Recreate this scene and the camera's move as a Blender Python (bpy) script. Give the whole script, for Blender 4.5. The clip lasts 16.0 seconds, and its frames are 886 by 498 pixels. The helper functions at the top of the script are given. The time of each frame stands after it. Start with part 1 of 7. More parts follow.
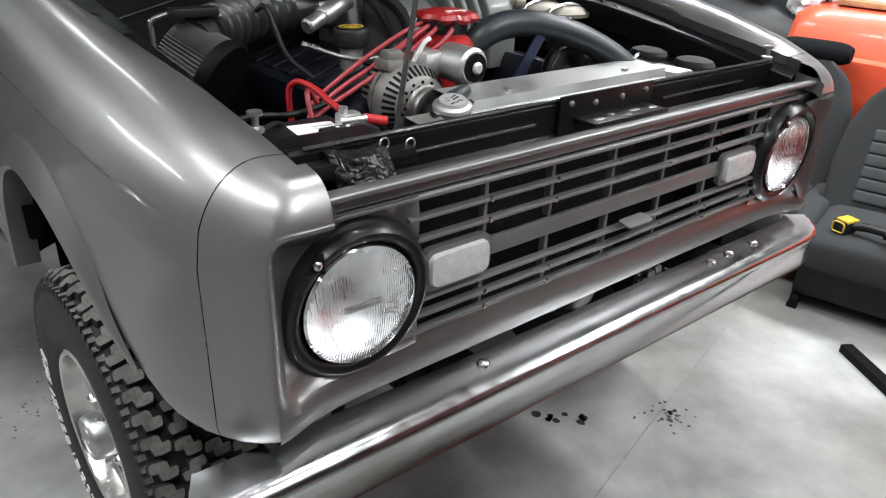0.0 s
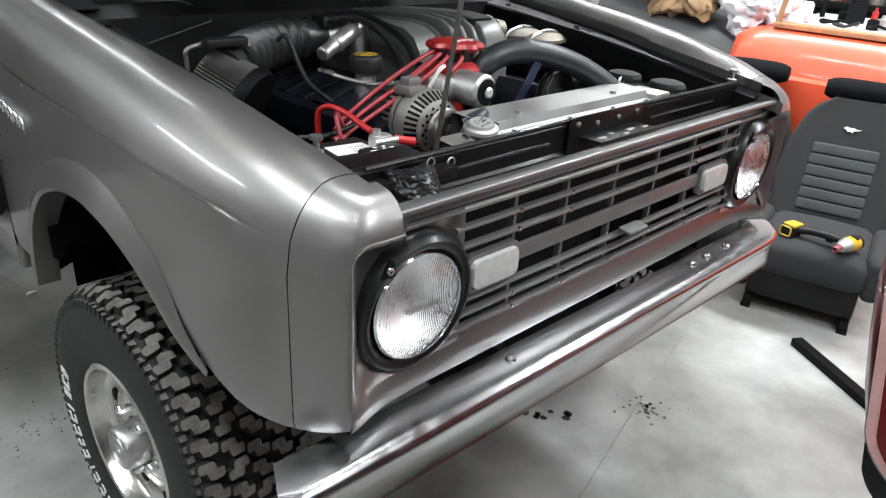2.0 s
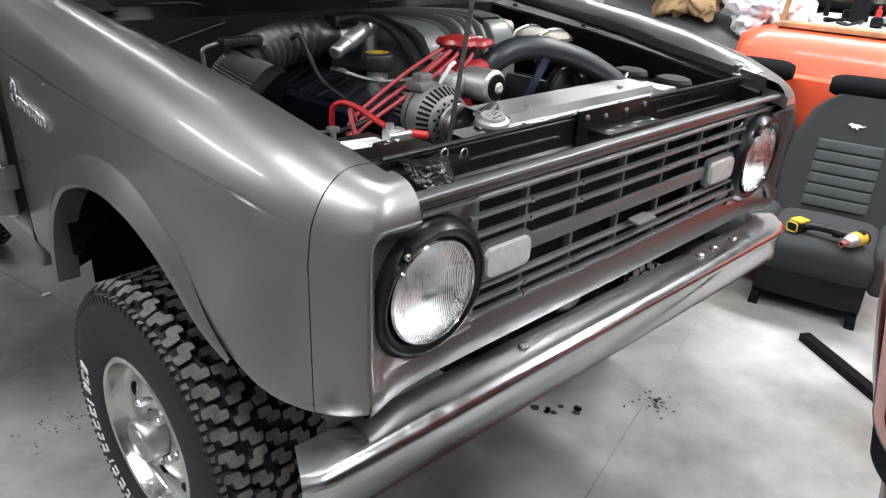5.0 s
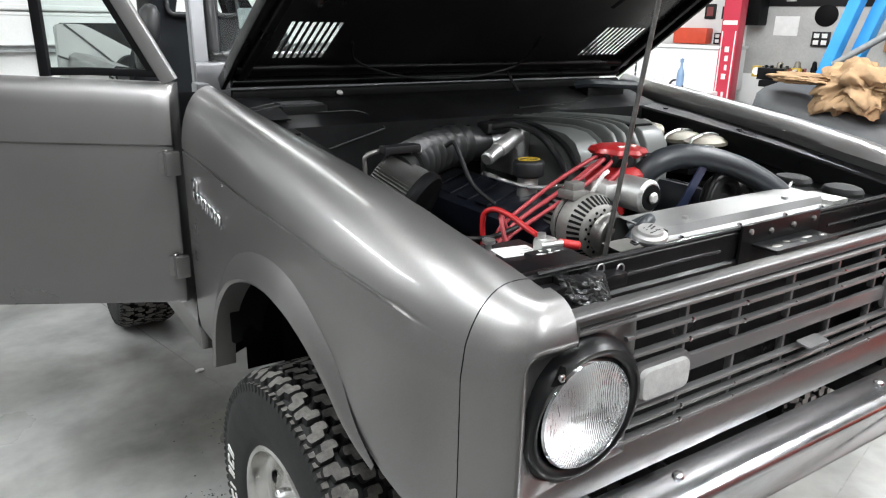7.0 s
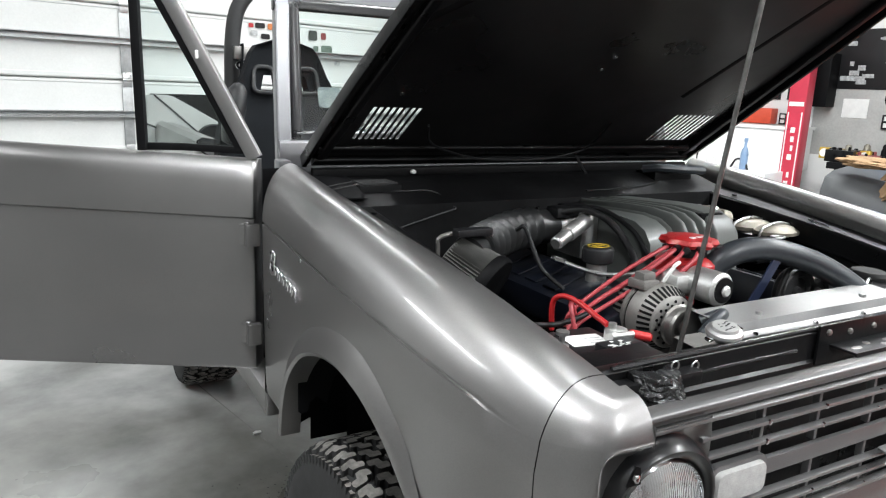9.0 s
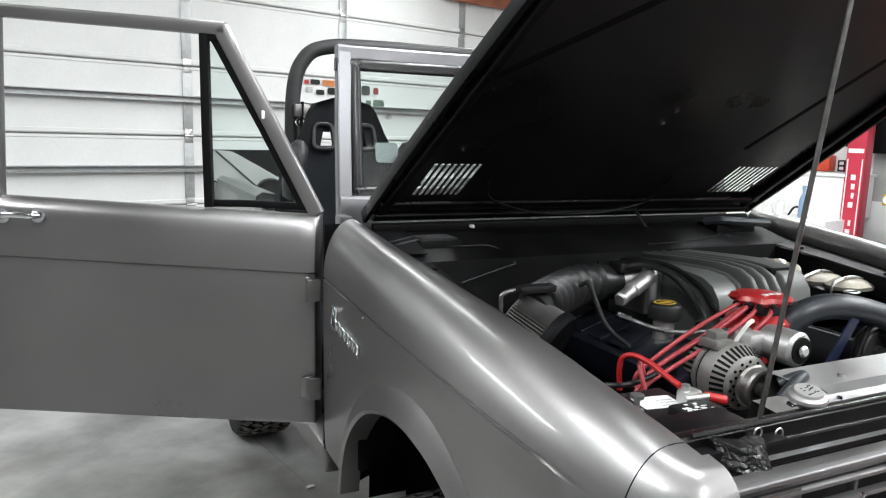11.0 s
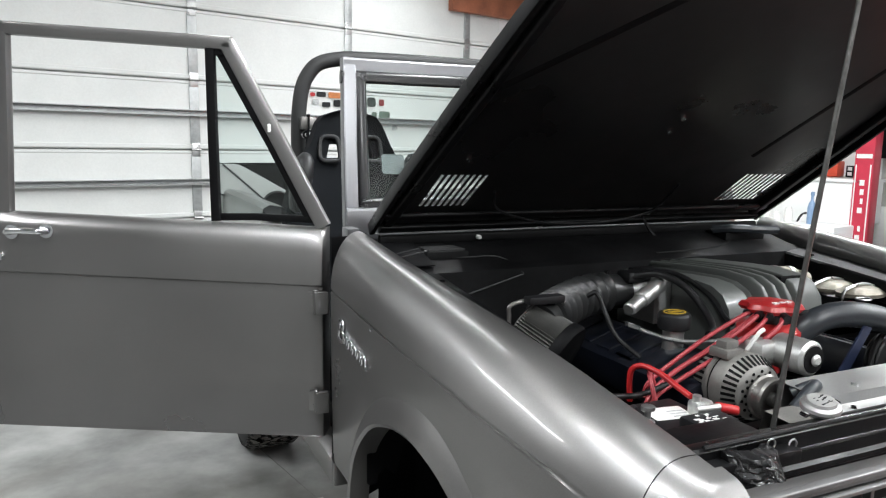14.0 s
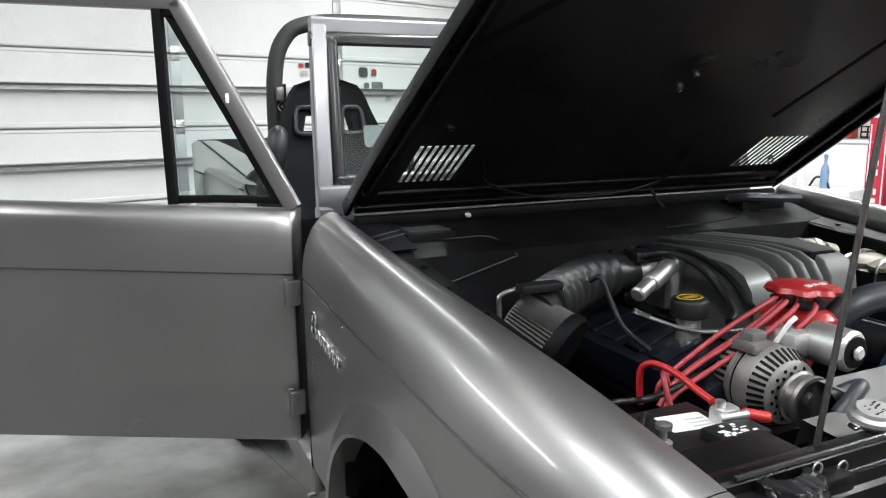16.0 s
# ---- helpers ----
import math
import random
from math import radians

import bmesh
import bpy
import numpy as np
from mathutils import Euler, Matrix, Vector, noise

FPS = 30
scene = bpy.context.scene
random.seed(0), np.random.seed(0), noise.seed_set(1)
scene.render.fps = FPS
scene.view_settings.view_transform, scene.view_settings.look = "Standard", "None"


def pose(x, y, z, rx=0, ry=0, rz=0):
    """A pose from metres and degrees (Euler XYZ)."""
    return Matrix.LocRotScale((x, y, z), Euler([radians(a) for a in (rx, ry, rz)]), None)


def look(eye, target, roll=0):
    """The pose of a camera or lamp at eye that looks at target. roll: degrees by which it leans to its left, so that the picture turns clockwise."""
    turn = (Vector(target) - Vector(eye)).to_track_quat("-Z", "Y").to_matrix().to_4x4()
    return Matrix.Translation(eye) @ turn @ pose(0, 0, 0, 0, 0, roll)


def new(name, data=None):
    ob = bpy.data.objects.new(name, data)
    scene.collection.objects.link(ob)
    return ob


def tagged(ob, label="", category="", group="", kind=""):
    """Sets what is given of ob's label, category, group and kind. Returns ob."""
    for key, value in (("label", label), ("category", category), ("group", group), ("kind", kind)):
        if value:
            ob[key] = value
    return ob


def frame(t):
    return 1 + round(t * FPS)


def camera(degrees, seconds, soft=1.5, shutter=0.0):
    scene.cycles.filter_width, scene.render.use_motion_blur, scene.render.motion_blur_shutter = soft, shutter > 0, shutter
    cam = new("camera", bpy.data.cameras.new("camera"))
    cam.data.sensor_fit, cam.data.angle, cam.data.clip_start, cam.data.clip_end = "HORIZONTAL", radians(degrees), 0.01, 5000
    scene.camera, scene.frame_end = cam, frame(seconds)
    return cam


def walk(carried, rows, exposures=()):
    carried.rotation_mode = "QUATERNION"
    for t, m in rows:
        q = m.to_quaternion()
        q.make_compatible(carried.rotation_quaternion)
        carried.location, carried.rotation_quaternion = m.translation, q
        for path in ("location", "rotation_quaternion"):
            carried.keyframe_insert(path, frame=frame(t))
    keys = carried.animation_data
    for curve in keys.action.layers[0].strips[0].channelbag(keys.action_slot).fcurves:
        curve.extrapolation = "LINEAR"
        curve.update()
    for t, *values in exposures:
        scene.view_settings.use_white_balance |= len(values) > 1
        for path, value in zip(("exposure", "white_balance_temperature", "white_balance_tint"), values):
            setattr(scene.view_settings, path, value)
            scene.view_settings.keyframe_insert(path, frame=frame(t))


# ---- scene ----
cam = camera(64.0, 16.0, soft=1.2)
PATH = [
    (0, (-1.028, -0.709, 1.417), (0.134, 0.659, 0.536), 2.5),
    (0.5, (-1.131, -0.686, 1.425), (0.069, 0.629, 0.515), 3.7),
    (1, (-1.187, -0.665, 1.435), (0.009, 0.667, 0.544), 3.0),
    (1.5, (-1.21, -0.673, 1.446), (0.076, 0.591, 0.582), 4.5),
    (2, (-1.224, -0.694, 1.455), (0.072, 0.578, 0.617), 3.3),
    (2.5, (-1.236, -0.706, 1.457), (0.074, 0.573, 0.651), 3.0),
    (3, (-1.242, -0.714, 1.459), (0.063, 0.557, 0.633), 3.2),
    (3.2, (-1.249, -0.718, 1.463), (0.049, 0.57, 0.653), 2.8),
    (5.3, (-1.26, -0.707, 1.44), (0.029, 0.58, 0.615), 2.6),
    (5.5, (-1.255, -0.703, 1.448), (0.044, 0.601, 0.666), 2.8),
    (6, (-1.255, -0.692, 1.464), (0.053, 0.653, 0.77), 2.9),
    (6.5, (-1.264, -0.68, 1.473), (-0.078, 0.8, 0.837), 1.8),
    (7, (-1.273, -0.665, 1.475), (-0.215, 0.919, 0.865), 1.2),
    (7.5, (-1.295, -0.668, 1.48), (-0.264, 0.947, 0.908), 1.8),
    (8, (-1.304, -0.669, 1.484), (-0.311, 0.975, 0.926), 1.9),
    (8.5, (-1.303, -0.658, 1.502), (-0.352, 1.025, 0.989), 1.7),
    (9, (-1.317, -0.66, 1.519), (-0.365, 1.043, 1.079), 2.4),
    (9.5, (-1.332, -0.654, 1.529), (-0.42, 1.082, 1.138), 2.2),
    (10, (-1.344, -0.647, 1.534), (-0.452, 1.109, 1.184), 2.4),
    (10.2, (-1.344, -0.642, 1.533), (-0.476, 1.127, 1.194), 2.1),
    (12.3, (-1.349, -0.63, 1.54), (-0.53, 1.173, 1.26), 1.1),
    (12.5, (-1.349, -0.635, 1.54), (-0.555, 1.18, 1.267), 1.0),
    (13, (-1.345, -0.638, 1.542), (-0.522, 1.165, 1.274), 0.8),
    (13.5, (-1.342, -0.633, 1.54), (-0.517, 1.169, 1.272), 0.7),
    (14, (-1.343, -0.628, 1.538), (-0.516, 1.171, 1.253), 0.9),
    (14.5, (-1.346, -0.621, 1.535), (-0.527, 1.179, 1.24), 0.9),
    (15, (-1.345, -0.595, 1.535), (-0.491, 1.183, 1.21), 0.6),
    (15.5, (-1.325, -0.564, 1.535), (-0.46, 1.208, 1.195), 0.7),
    (16, (-1.21, -0.459, 1.528), (-0.401, 1.334, 1.166), -0.6),
]
walk(cam, [(t, look(eye, target, roll)) for t, eye, target, roll in PATH],
     [(0, -0.05), (3.2, 0.0), (5.3, 0.02), (6.5, 0.15), (7.5, 0.34), (8.5, 0.32), (9.5, 0.22), (10.2, 0.14), (12.3, 0.04), (16.0, 0.06)])
# ---- light ----
world = bpy.data.worlds.new("world")
scene.world = world
world.use_nodes = True
world.node_tree.nodes["Background"].inputs[0].default_value = (0.85, 0.92, 1.0, 1)
world.node_tree.nodes["Background"].inputs[1].default_value = 0.03


def tube_lamp(x, y, z, size_x, size_y, power):
    data = bpy.data.lights.new("ceiling_lamp", "AREA")
    data.shape, data.size, data.size_y = "RECTANGLE", size_x, size_y
    data.energy, data.color = power, (0.965, 1.0, 1.015)
    ob = new("ceiling_lamp", data)
    ob.matrix_world = pose(x, y, z)
    return ob


CEIL = 3.3
LAMPS = [(-1.6, -0.2, 70), (-3.2, 2.4, 72), (-0.85, 3.1, 14), (0.2, -2.4, 100), (0.2, 0.9, 104), (0.9, 3.8, 42), (2.4, -0.6, 136), (2.35, 1.85, 96), (-3.4, -3.2, 20), (3.0, -3.6, 84)]
for lx, ly, lamp_power in LAMPS:
    tube_lamp(lx, ly, CEIL - 0.13, 0.12, 2.2, lamp_power)


# ---- materials ----
def material(name, color, rough=0.5, metal=0.0, vary=0.12, scale=6.0, bump=0.0, bump_scale=120.0, coat=0.0,
             rough_vary=0.1, emit=None, flakes=0.0, spec=0.5):
    m = bpy.data.materials.new(name)
    m.use_nodes = True
    nt = m.node_tree
    p = nt.nodes["Principled BSDF"]
    p.inputs["Roughness"].default_value, p.inputs["Metallic"].default_value = rough, metal
    p.inputs["Coat Weight"].default_value, p.inputs["Coat Roughness"].default_value = coat, 0.09
    p.inputs["Specular IOR Level"].default_value = spec
    tc = nt.nodes.new("ShaderNodeTexCoord")
    big = nt.nodes.new("ShaderNodeTexNoise")
    big.inputs["Scale"].default_value, big.inputs["Detail"].default_value = scale, 6
    nt.links.new(tc.outputs["Object"], big.inputs["Vector"])
    fine = nt.nodes.new("ShaderNodeTexNoise")
    fine.inputs["Scale"].default_value, fine.inputs["Detail"].default_value = bump_scale, 3
    nt.links.new(tc.outputs["Object"], fine.inputs["Vector"])
    ramp = nt.nodes.new("ShaderNodeMapRange")
    ramp.inputs["From Min"].default_value, ramp.inputs["From Max"].default_value = 0.3, 0.7
    ramp.inputs["To Min"].default_value, ramp.inputs["To Max"].default_value = 1 - vary, 1 + vary
    nt.links.new(big.outputs["Fac"], ramp.inputs["Value"])
    ramp2 = nt.nodes.new("ShaderNodeMapRange")
    ramp2.inputs["From Min"].default_value, ramp2.inputs["From Max"].default_value = 0.3, 0.7
    v2 = max(vary * 0.5, flakes)
    ramp2.inputs["To Min"].default_value, ramp2.inputs["To Max"].default_value = 1 - v2, 1 + v2
    nt.links.new(fine.outputs["Fac"], ramp2.inputs["Value"])
    mul = nt.nodes.new("ShaderNodeMath")
    mul.operation = "MULTIPLY"
    nt.links.new(ramp.outputs[0], mul.inputs[0])
    nt.links.new(ramp2.outputs[0], mul.inputs[1])
    mix = nt.nodes.new("ShaderNodeVectorMath")
    mix.operation = "SCALE"
    mix.inputs[0].default_value = color
    nt.links.new(mul.outputs[0], mix.inputs["Scale"])
    nt.links.new(mix.outputs[0], p.inputs["Base Color"])
    rr = nt.nodes.new("ShaderNodeMapRange")
    rr.inputs["From Min"].default_value, rr.inputs["From Max"].default_value = 0.3, 0.7
    rr.inputs["To Min"].default_value = max(rough * (1 - rough_vary), 0.01)
    rr.inputs["To Max"].default_value = min(rough * (1 + rough_vary), 1)
    nt.links.new(big.outputs["Fac"], rr.inputs["Value"])
    nt.links.new(rr.outputs[0], p.inputs["Roughness"])
    if bump:
        b = nt.nodes.new("ShaderNodeBump")
        b.inputs["Strength"].default_value, b.inputs["Distance"].default_value = bump, 0.002
        nt.links.new(fine.outputs["Fac"], b.inputs["Height"])
        nt.links.new(b.outputs[0], p.inputs["Normal"])
    if emit:
        p.inputs["Emission Color"].default_value, p.inputs["Emission Strength"].default_value = (*color, 1), emit
    return m


PAINT = material("grey_metallic_paint", (0.226, 0.219, 0.217), 0.35, 0.85, 0.09, 2.2, 0.0, 1100, 0.4, 0.25, flakes=0.16)
GRILLE_PAINT = material("grille_grey_paint", (0.2, 0.198, 0.2), 0.46, 0.7, 0.1, 8, 0.02, 500, 0.12, flakes=0.1)
BLACK_METAL = material("black_painted_steel", (0.005, 0.005, 0.0055), 0.34, 0.0, 0.3, 9, 0.15, 90, 0.03, 0.3, spec=0.17)
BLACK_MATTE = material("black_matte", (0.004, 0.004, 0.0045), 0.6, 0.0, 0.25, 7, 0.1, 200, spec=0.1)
BLACK_PLASTIC = material("black_plastic", (0.008, 0.008, 0.009), 0.45, 0.0, 0.2, 10, 0.1, 300, spec=0.35)
BEZEL = material("black_bezel", (0.006, 0.0062, 0.007), 0.3, 0.0, 0.15, 10, 0.03, 300, 0.12, spec=0.35)
RUBBER = material("black_rubber", (0.012, 0.012, 0.0125), 0.72, 0.0, 0.25, 14, 0.25, 160)
HOSE = material("dark_hose_rubber", (0.022, 0.026, 0.031), 0.38, 0.0, 0.2, 12, 0.1, 200)
CHROME = material("chrome", (0.72, 0.73, 0.75), 0.09, 1.0, 0.06, 14, 0.02, 60, 0, 0.5)
STEEL = material("brushed_steel", (0.5, 0.5, 0.5), 0.34, 1.0, 0.12, 20, 0.05, 300, 0, 0.3)
ALLOY = material("cast_aluminium", (0.56, 0.56, 0.55), 0.42, 0.9, 0.12, 22, 0.2, 260, 0, 0.25)
PLENUM = material("grey_intake_casting", (0.105, 0.112, 0.107), 0.45, 0.0, 0.1, 14, 0.12, 300, 0.1)
WHEEL = material("polished_alloy_wheel", (0.62, 0.61, 0.59), 0.2, 1.0, 0.08, 16, 0.03, 300, 0, 0.4)
RED_PLASTIC = material("red_plastic", (0.4, 0.018, 0.02), 0.35, 0.0, 0.12, 20, 0.05, 300, 0.3)
RED_WIRE = material("red_silicone_wire", (0.36, 0.045, 0.055), 0.42, 0.0, 0.12, 20, 0.0, 300)
WHITE_PAINT = material("white_paint", (0.78, 0.78, 0.77), 0.45, 0.0, 0.04, 3, 0.05, 200)
WHITE_LABEL = material("white_label", (0.75, 0.75, 0.73), 0.5, 0.0, 0.05, 20)
YELLOW = material("yellow_plastic", (0.5, 0.33, 0.03), 0.45, 0.0, 0.12, 15, 0.05, 300)
BLUE = material("blue_paint", (0.04, 0.27, 0.62), 0.4, 0.0, 0.1, 6)
NAVY = material("dark_blue_engine_paint", (0.004, 0.0052, 0.0095), 0.36, 0.0, 0.25, 18, 0.1, 150, 0.2)
ORANGE = material("orange_car_paint", (0.68, 0.085, 0.035), 0.4, 0.0, 0.05, 2, 0.0, 300, 0.3)
RED_PAINT = material("red_car_paint", (0.1, 0.009, 0.011), 0.3, 0.0, 0.06, 3, 0.0, 300, 0.7)
CLOTH = material("charcoal_cloth", (0.02, 0.0215, 0.023), 0.92, 0.0, 0.15, 10, 0.5, 700)
CLOTH_DARK = material("black_cloth", (0.007, 0.0078, 0.0092), 0.9, 0.0, 0.15, 10, 0.5, 700, spec=0.1)
TAN = material("tan_canvas", (0.24, 0.15, 0.078), 0.85, 0.0, 0.25, 9, 0.4, 300)
PLASTIC_FILM = material("white_plastic_film", (0.62, 0.66, 0.7), 0.3, 0.0, 0.12, 9, 0.2, 60)
WOOD = material("raw_wood", (0.36, 0.2, 0.1), 0.7, 0.0, 0.25, 12, 0.2, 120)
BRASS = material("zinc_yellow_metal", (0.21, 0.192, 0.155), 0.45, 0.5, 0.2, 20, 0.1, 200)


CHROME_WORN = material("pitted_chrome", (0.56, 0.57, 0.58), 0.2, 1.0, 0.03, 40, 0.02, 500, 0, 0.3)
STEEL_DARK = material("dull_steel", (0.25, 0.24, 0.23), 0.4, 0.9, 0.15, 30, 0.05, 200)
RUBBER_TREAD = material("dusty_tread_rubber", (0.13, 0.123, 0.115), 0.8, 0.0, 0.45, 24, 0.4, 120)
SIGNAL_LENS = material("milky_lens", (0.42, 0.42, 0.41), 0.18, 0.0, 0.12, 60, 0.4, 400, 0.3)


def glass(name, color, rough, rib=0.0, alpha=0.0):
    m = bpy.data.materials.new(name)
    m.use_nodes = True
    nt = m.node_tree
    p = nt.nodes["Principled BSDF"]
    p.inputs["Base Color"].default_value = (*color, 1)
    p.inputs["Roughness"].default_value, p.inputs["IOR"].default_value = rough, 1.45
    p.inputs["Transmission Weight"].default_value = 1.0
    if rib:
        tc = nt.nodes.new("ShaderNodeTexCoord")
        wv = nt.nodes.new("ShaderNodeTexWave")
        wv.bands_direction = "X"
        wv.inputs["Scale"].default_value, wv.inputs["Distortion"].default_value = 75, 3.0
        nt.links.new(tc.outputs["Object"], wv.inputs["Vector"])
        ch = nt.nodes.new("ShaderNodeTexNoise")
        ch.inputs["Scale"].default_value = 55
        nt.links.new(tc.outputs["Object"], ch.inputs["Vector"])
        add = nt.nodes.new("ShaderNodeMath")
        add.operation = "ADD"
        nt.links.new(wv.outputs["Fac"], add.inputs[0])
        nt.links.new(ch.outputs["Fac"], add.inputs[1])
        bp = nt.nodes.new("ShaderNodeBump")
        bp.inputs["Strength"].default_value, bp.inputs["Distance"].default_value = rib, 0.004
        nt.links.new(add.outputs[0], bp.inputs["Height"])
        nt.links.new(bp.outputs[0], p.inputs["Normal"])
    return m


LENS_GLASS = glass("ribbed_glass", (1.0, 1.0, 1.0), 0.02, 0.16)
SILVER = material("silvered_bowl", (0.92, 0.93, 0.94), 0.32, 1.0, 0.05, 30, 0.15, 60, 0, 0.3)
JOINT = material("grey_joint_filler", (0.23, 0.225, 0.215), 0.6, 0.0, 0.2, 30)
PANE = glass("window_glass", (0.8, 0.875, 0.855), 0.0)


def concrete():
    m = material("polished_concrete", (0.40, 0.405, 0.39), 0.34, 0.0, 0.1, 0.9, 0.08, 30, 0, 0.35)
    nt = m.node_tree
    p = nt.nodes["Principled BSDF"]
    tc = nt.nodes.new("ShaderNodeTexCoord")
    n1 = nt.nodes.new("ShaderNodeTexNoise")
    n1.inputs["Scale"].default_value, n1.inputs["Detail"].default_value = 2.2, 8
    n1.inputs["Roughness"].default_value = 0.6
    nt.links.new(tc.outputs["Object"], n1.inputs["Vector"])
    r = nt.nodes.new("ShaderNodeValToRGB")
    r.color_ramp.elements[0].position, r.color_ramp.elements[1].position = 0.33, 0.66
    r.color_ramp.elements[0].color, r.color_ramp.elements[1].color = (0.2, 0.203, 0.195, 1), (0.45, 0.45, 0.44, 1)
    nt.links.new(n1.outputs["Fac"], r.inputs["Fac"])
    n2 = nt.nodes.new("ShaderNodeTexNoise")
    n2.inputs["Scale"].default_value, n2.inputs["Detail"].default_value, n2.inputs["Distortion"].default_value = 0.85, 5, 0.6
    nt.links.new(tc.outputs["Object"], n2.inputs["Vector"])
    worn = nt.nodes.new("ShaderNodeValToRGB")
    worn.color_ramp.elements[0].position, worn.color_ramp.elements[1].position = 0.36, 0.56
    worn.color_ramp.elements[0].color, worn.color_ramp.elements[1].color = (0.5, 0.485, 0.455, 1), (1, 1, 1, 1)
    nt.links.new(n2.outputs["Fac"], worn.inputs["Fac"])
    both = nt.nodes.new("ShaderNodeMix")
    both.data_type, both.blend_type = "RGBA", "MULTIPLY"
    both.inputs["Factor"].default_value = 1.0
    nt.links.new(r.outputs[0], both.inputs[6])
    nt.links.new(worn.outputs[0], both.inputs[7])
    nt.links.new(both.outputs[2], p.inputs["Base Color"])
    return m


CONCRETE = concrete()


SHINY_WRAP = material("crinkled_black_plastic", (0.009, 0.009, 0.0095), 0.27, 0.0, 0.2, 30, 0.6, 120, 0.1)
ALLOY_SHEET = material("sheet_aluminium", (0.4, 0.4, 0.395), 0.42, 0.85, 0.08, 12, 0.04, 300, 0, 0.3)
FILTER = material("grey_filter_mesh", (0.1, 0.098, 0.094), 0.75, 0.2, 0.2, 30, 0.4, 600)
GREY_TRIM = material("pale_grey_trim", (0.4, 0.4, 0.39), 0.55, 0.0, 0.12, 8, 0.2, 300)
PAINT_LIGHT = material("light_grey_paint", (0.19, 0.192, 0.2), 0.36, 0.8, 0.05, 3, 0.0, 700, 0.3)
STICKER_PALE = material("pale_sticker", (0.1, 0.12, 0.12), 0.6, 0.0, 0.3, 90, 0.0, 300)
BLACK_PAD = material("black_padding", (0.009, 0.009, 0.0095), 0.6, 0.0, 0.2, 14, 0.3, 200)
DOOR_WHITE = material("white_door_steel", (0.72, 0.725, 0.71), 0.4, 0.0, 0.05, 2.5, 0.1, 80)
GALV = material("galvanised_steel", (0.42, 0.43, 0.43), 0.45, 0.7, 0.15, 25, 0.05, 200)
WOOD_RED = material("reddish_wood", (0.3, 0.1, 0.05), 0.6, 0.0, 0.25, 8, 0.2, 90)
PEG_GREY = material("grey_backing_board", (0.4, 0.4, 0.385), 0.6, 0.0, 0.12, 3, 0.1, 60)
STAIN = material("dark_oil_stain", (0.035, 0.034, 0.032), 0.5, 0.0, 0.3, 40)
STICK_ORANGE = material("orange_sticker", (0.5, 0.17, 0.05), 0.5, 0.0, 0.2, 40)
STICK_DARK = material("dark_sticker", (0.05, 0.055, 0.05), 0.5, 0.0, 0.4, 40)
STICK_GREEN = material("green_sticker", (0.12, 0.16, 0.13), 0.5, 0.0, 0.4, 40)
STICK_GREY = material("grey_sticker", (0.4, 0.41, 0.41), 0.5, 0.0, 0.4, 40)
CLOTH_GREY = material("grey_cloth_insert", (0.045, 0.05, 0.053), 0.9, 0.0, 0.12, 12, 0.5, 700)
RED_DULL = material("dull_red", (0.22, 0.05, 0.05), 0.5, 0.0, 0.2, 20)
RED_ORANGE = material("orange_red_case", (0.6, 0.07, 0.03), 0.4, 0.0, 0.1, 12)
RED_POST = material("red_post_paint", (0.5, 0.03, 0.06), 0.4, 0.0, 0.1, 6)
DARK_PANEL = material("satin_dark_panel", (0.06, 0.062, 0.065), 0.45, 0.0, 0.12, 6, 0.05, 200)
BLUE_LIQUID = material("blue_bottle", (0.2, 0.3, 0.45), 0.3, 0.0, 0.1, 12)
TAIL_RED = material("dark_red_lens", (0.13, 0.008, 0.01), 0.25, 0.0, 0.1, 20, 0.05, 200, 0.2)
CEILING_GREY = material("grey_ceiling_boards", (0.26, 0.26, 0.25), 0.8, 0.0, 0.15, 1.5, 0.1, 40)
PINK_TRIM = material("pale_pink_trim", (0.6, 0.35, 0.33), 0.35, 0.0, 0.12, 14)
GREY_WALL = material("dull_grey_wall", (0.36, 0.365, 0.36), 0.7, 0.0, 0.25, 1.2, 0.1, 60)
COWL_BLACK = material("dusty_black_sheet", (0.007, 0.007, 0.0075), 0.56, 0.0, 0.35, 9, 0.15, 60, 0.0, 0.2, spec=0.13)
TUBE_RUBBER = material("satin_black_rubber", (0.02, 0.0205, 0.021), 0.36, 0.0, 0.15, 20, 0.05, 200)
FAN_BLUE = material("blue_fan_steel", (0.02, 0.028, 0.06), 0.35, 0.3, 0.2, 20)
ALT_CAST = material("dull_cast_alloy", (0.21, 0.203, 0.192), 0.5, 0.55, 0.14, 30, 0.25, 300, 0, 0.2)
HOOD_BLACK = material("satin_black_hood_lining", (0.011, 0.011, 0.0115), 0.36, 0.0, 0.3, 3, 0.05, 26, 0.0, 0.35, spec=0.34)
LATCH_BLACK = material("worn_gloss_black_steel", (0.014, 0.014, 0.015), 0.25, 0.0, 0.3, 14, 0.1, 120, 0.2)
DUSTY_PLASTIC = material("dusty_black_plastic", (0.02, 0.02, 0.021), 0.5, 0.0, 0.25, 25, 0.1, 200)
ROD_STEEL = material("dark_rod_steel", (0.09, 0.088, 0.085), 0.4, 0.7, 0.25, 40)
CAP_FACE = material("bright_cap_face", (0.4, 0.4, 0.39), 0.35, 0.5, 0.1, 40)
ROD_A, ROD_B = (-0.431, 0.118, 1.085), (-0.255, 0.138, 2.008)


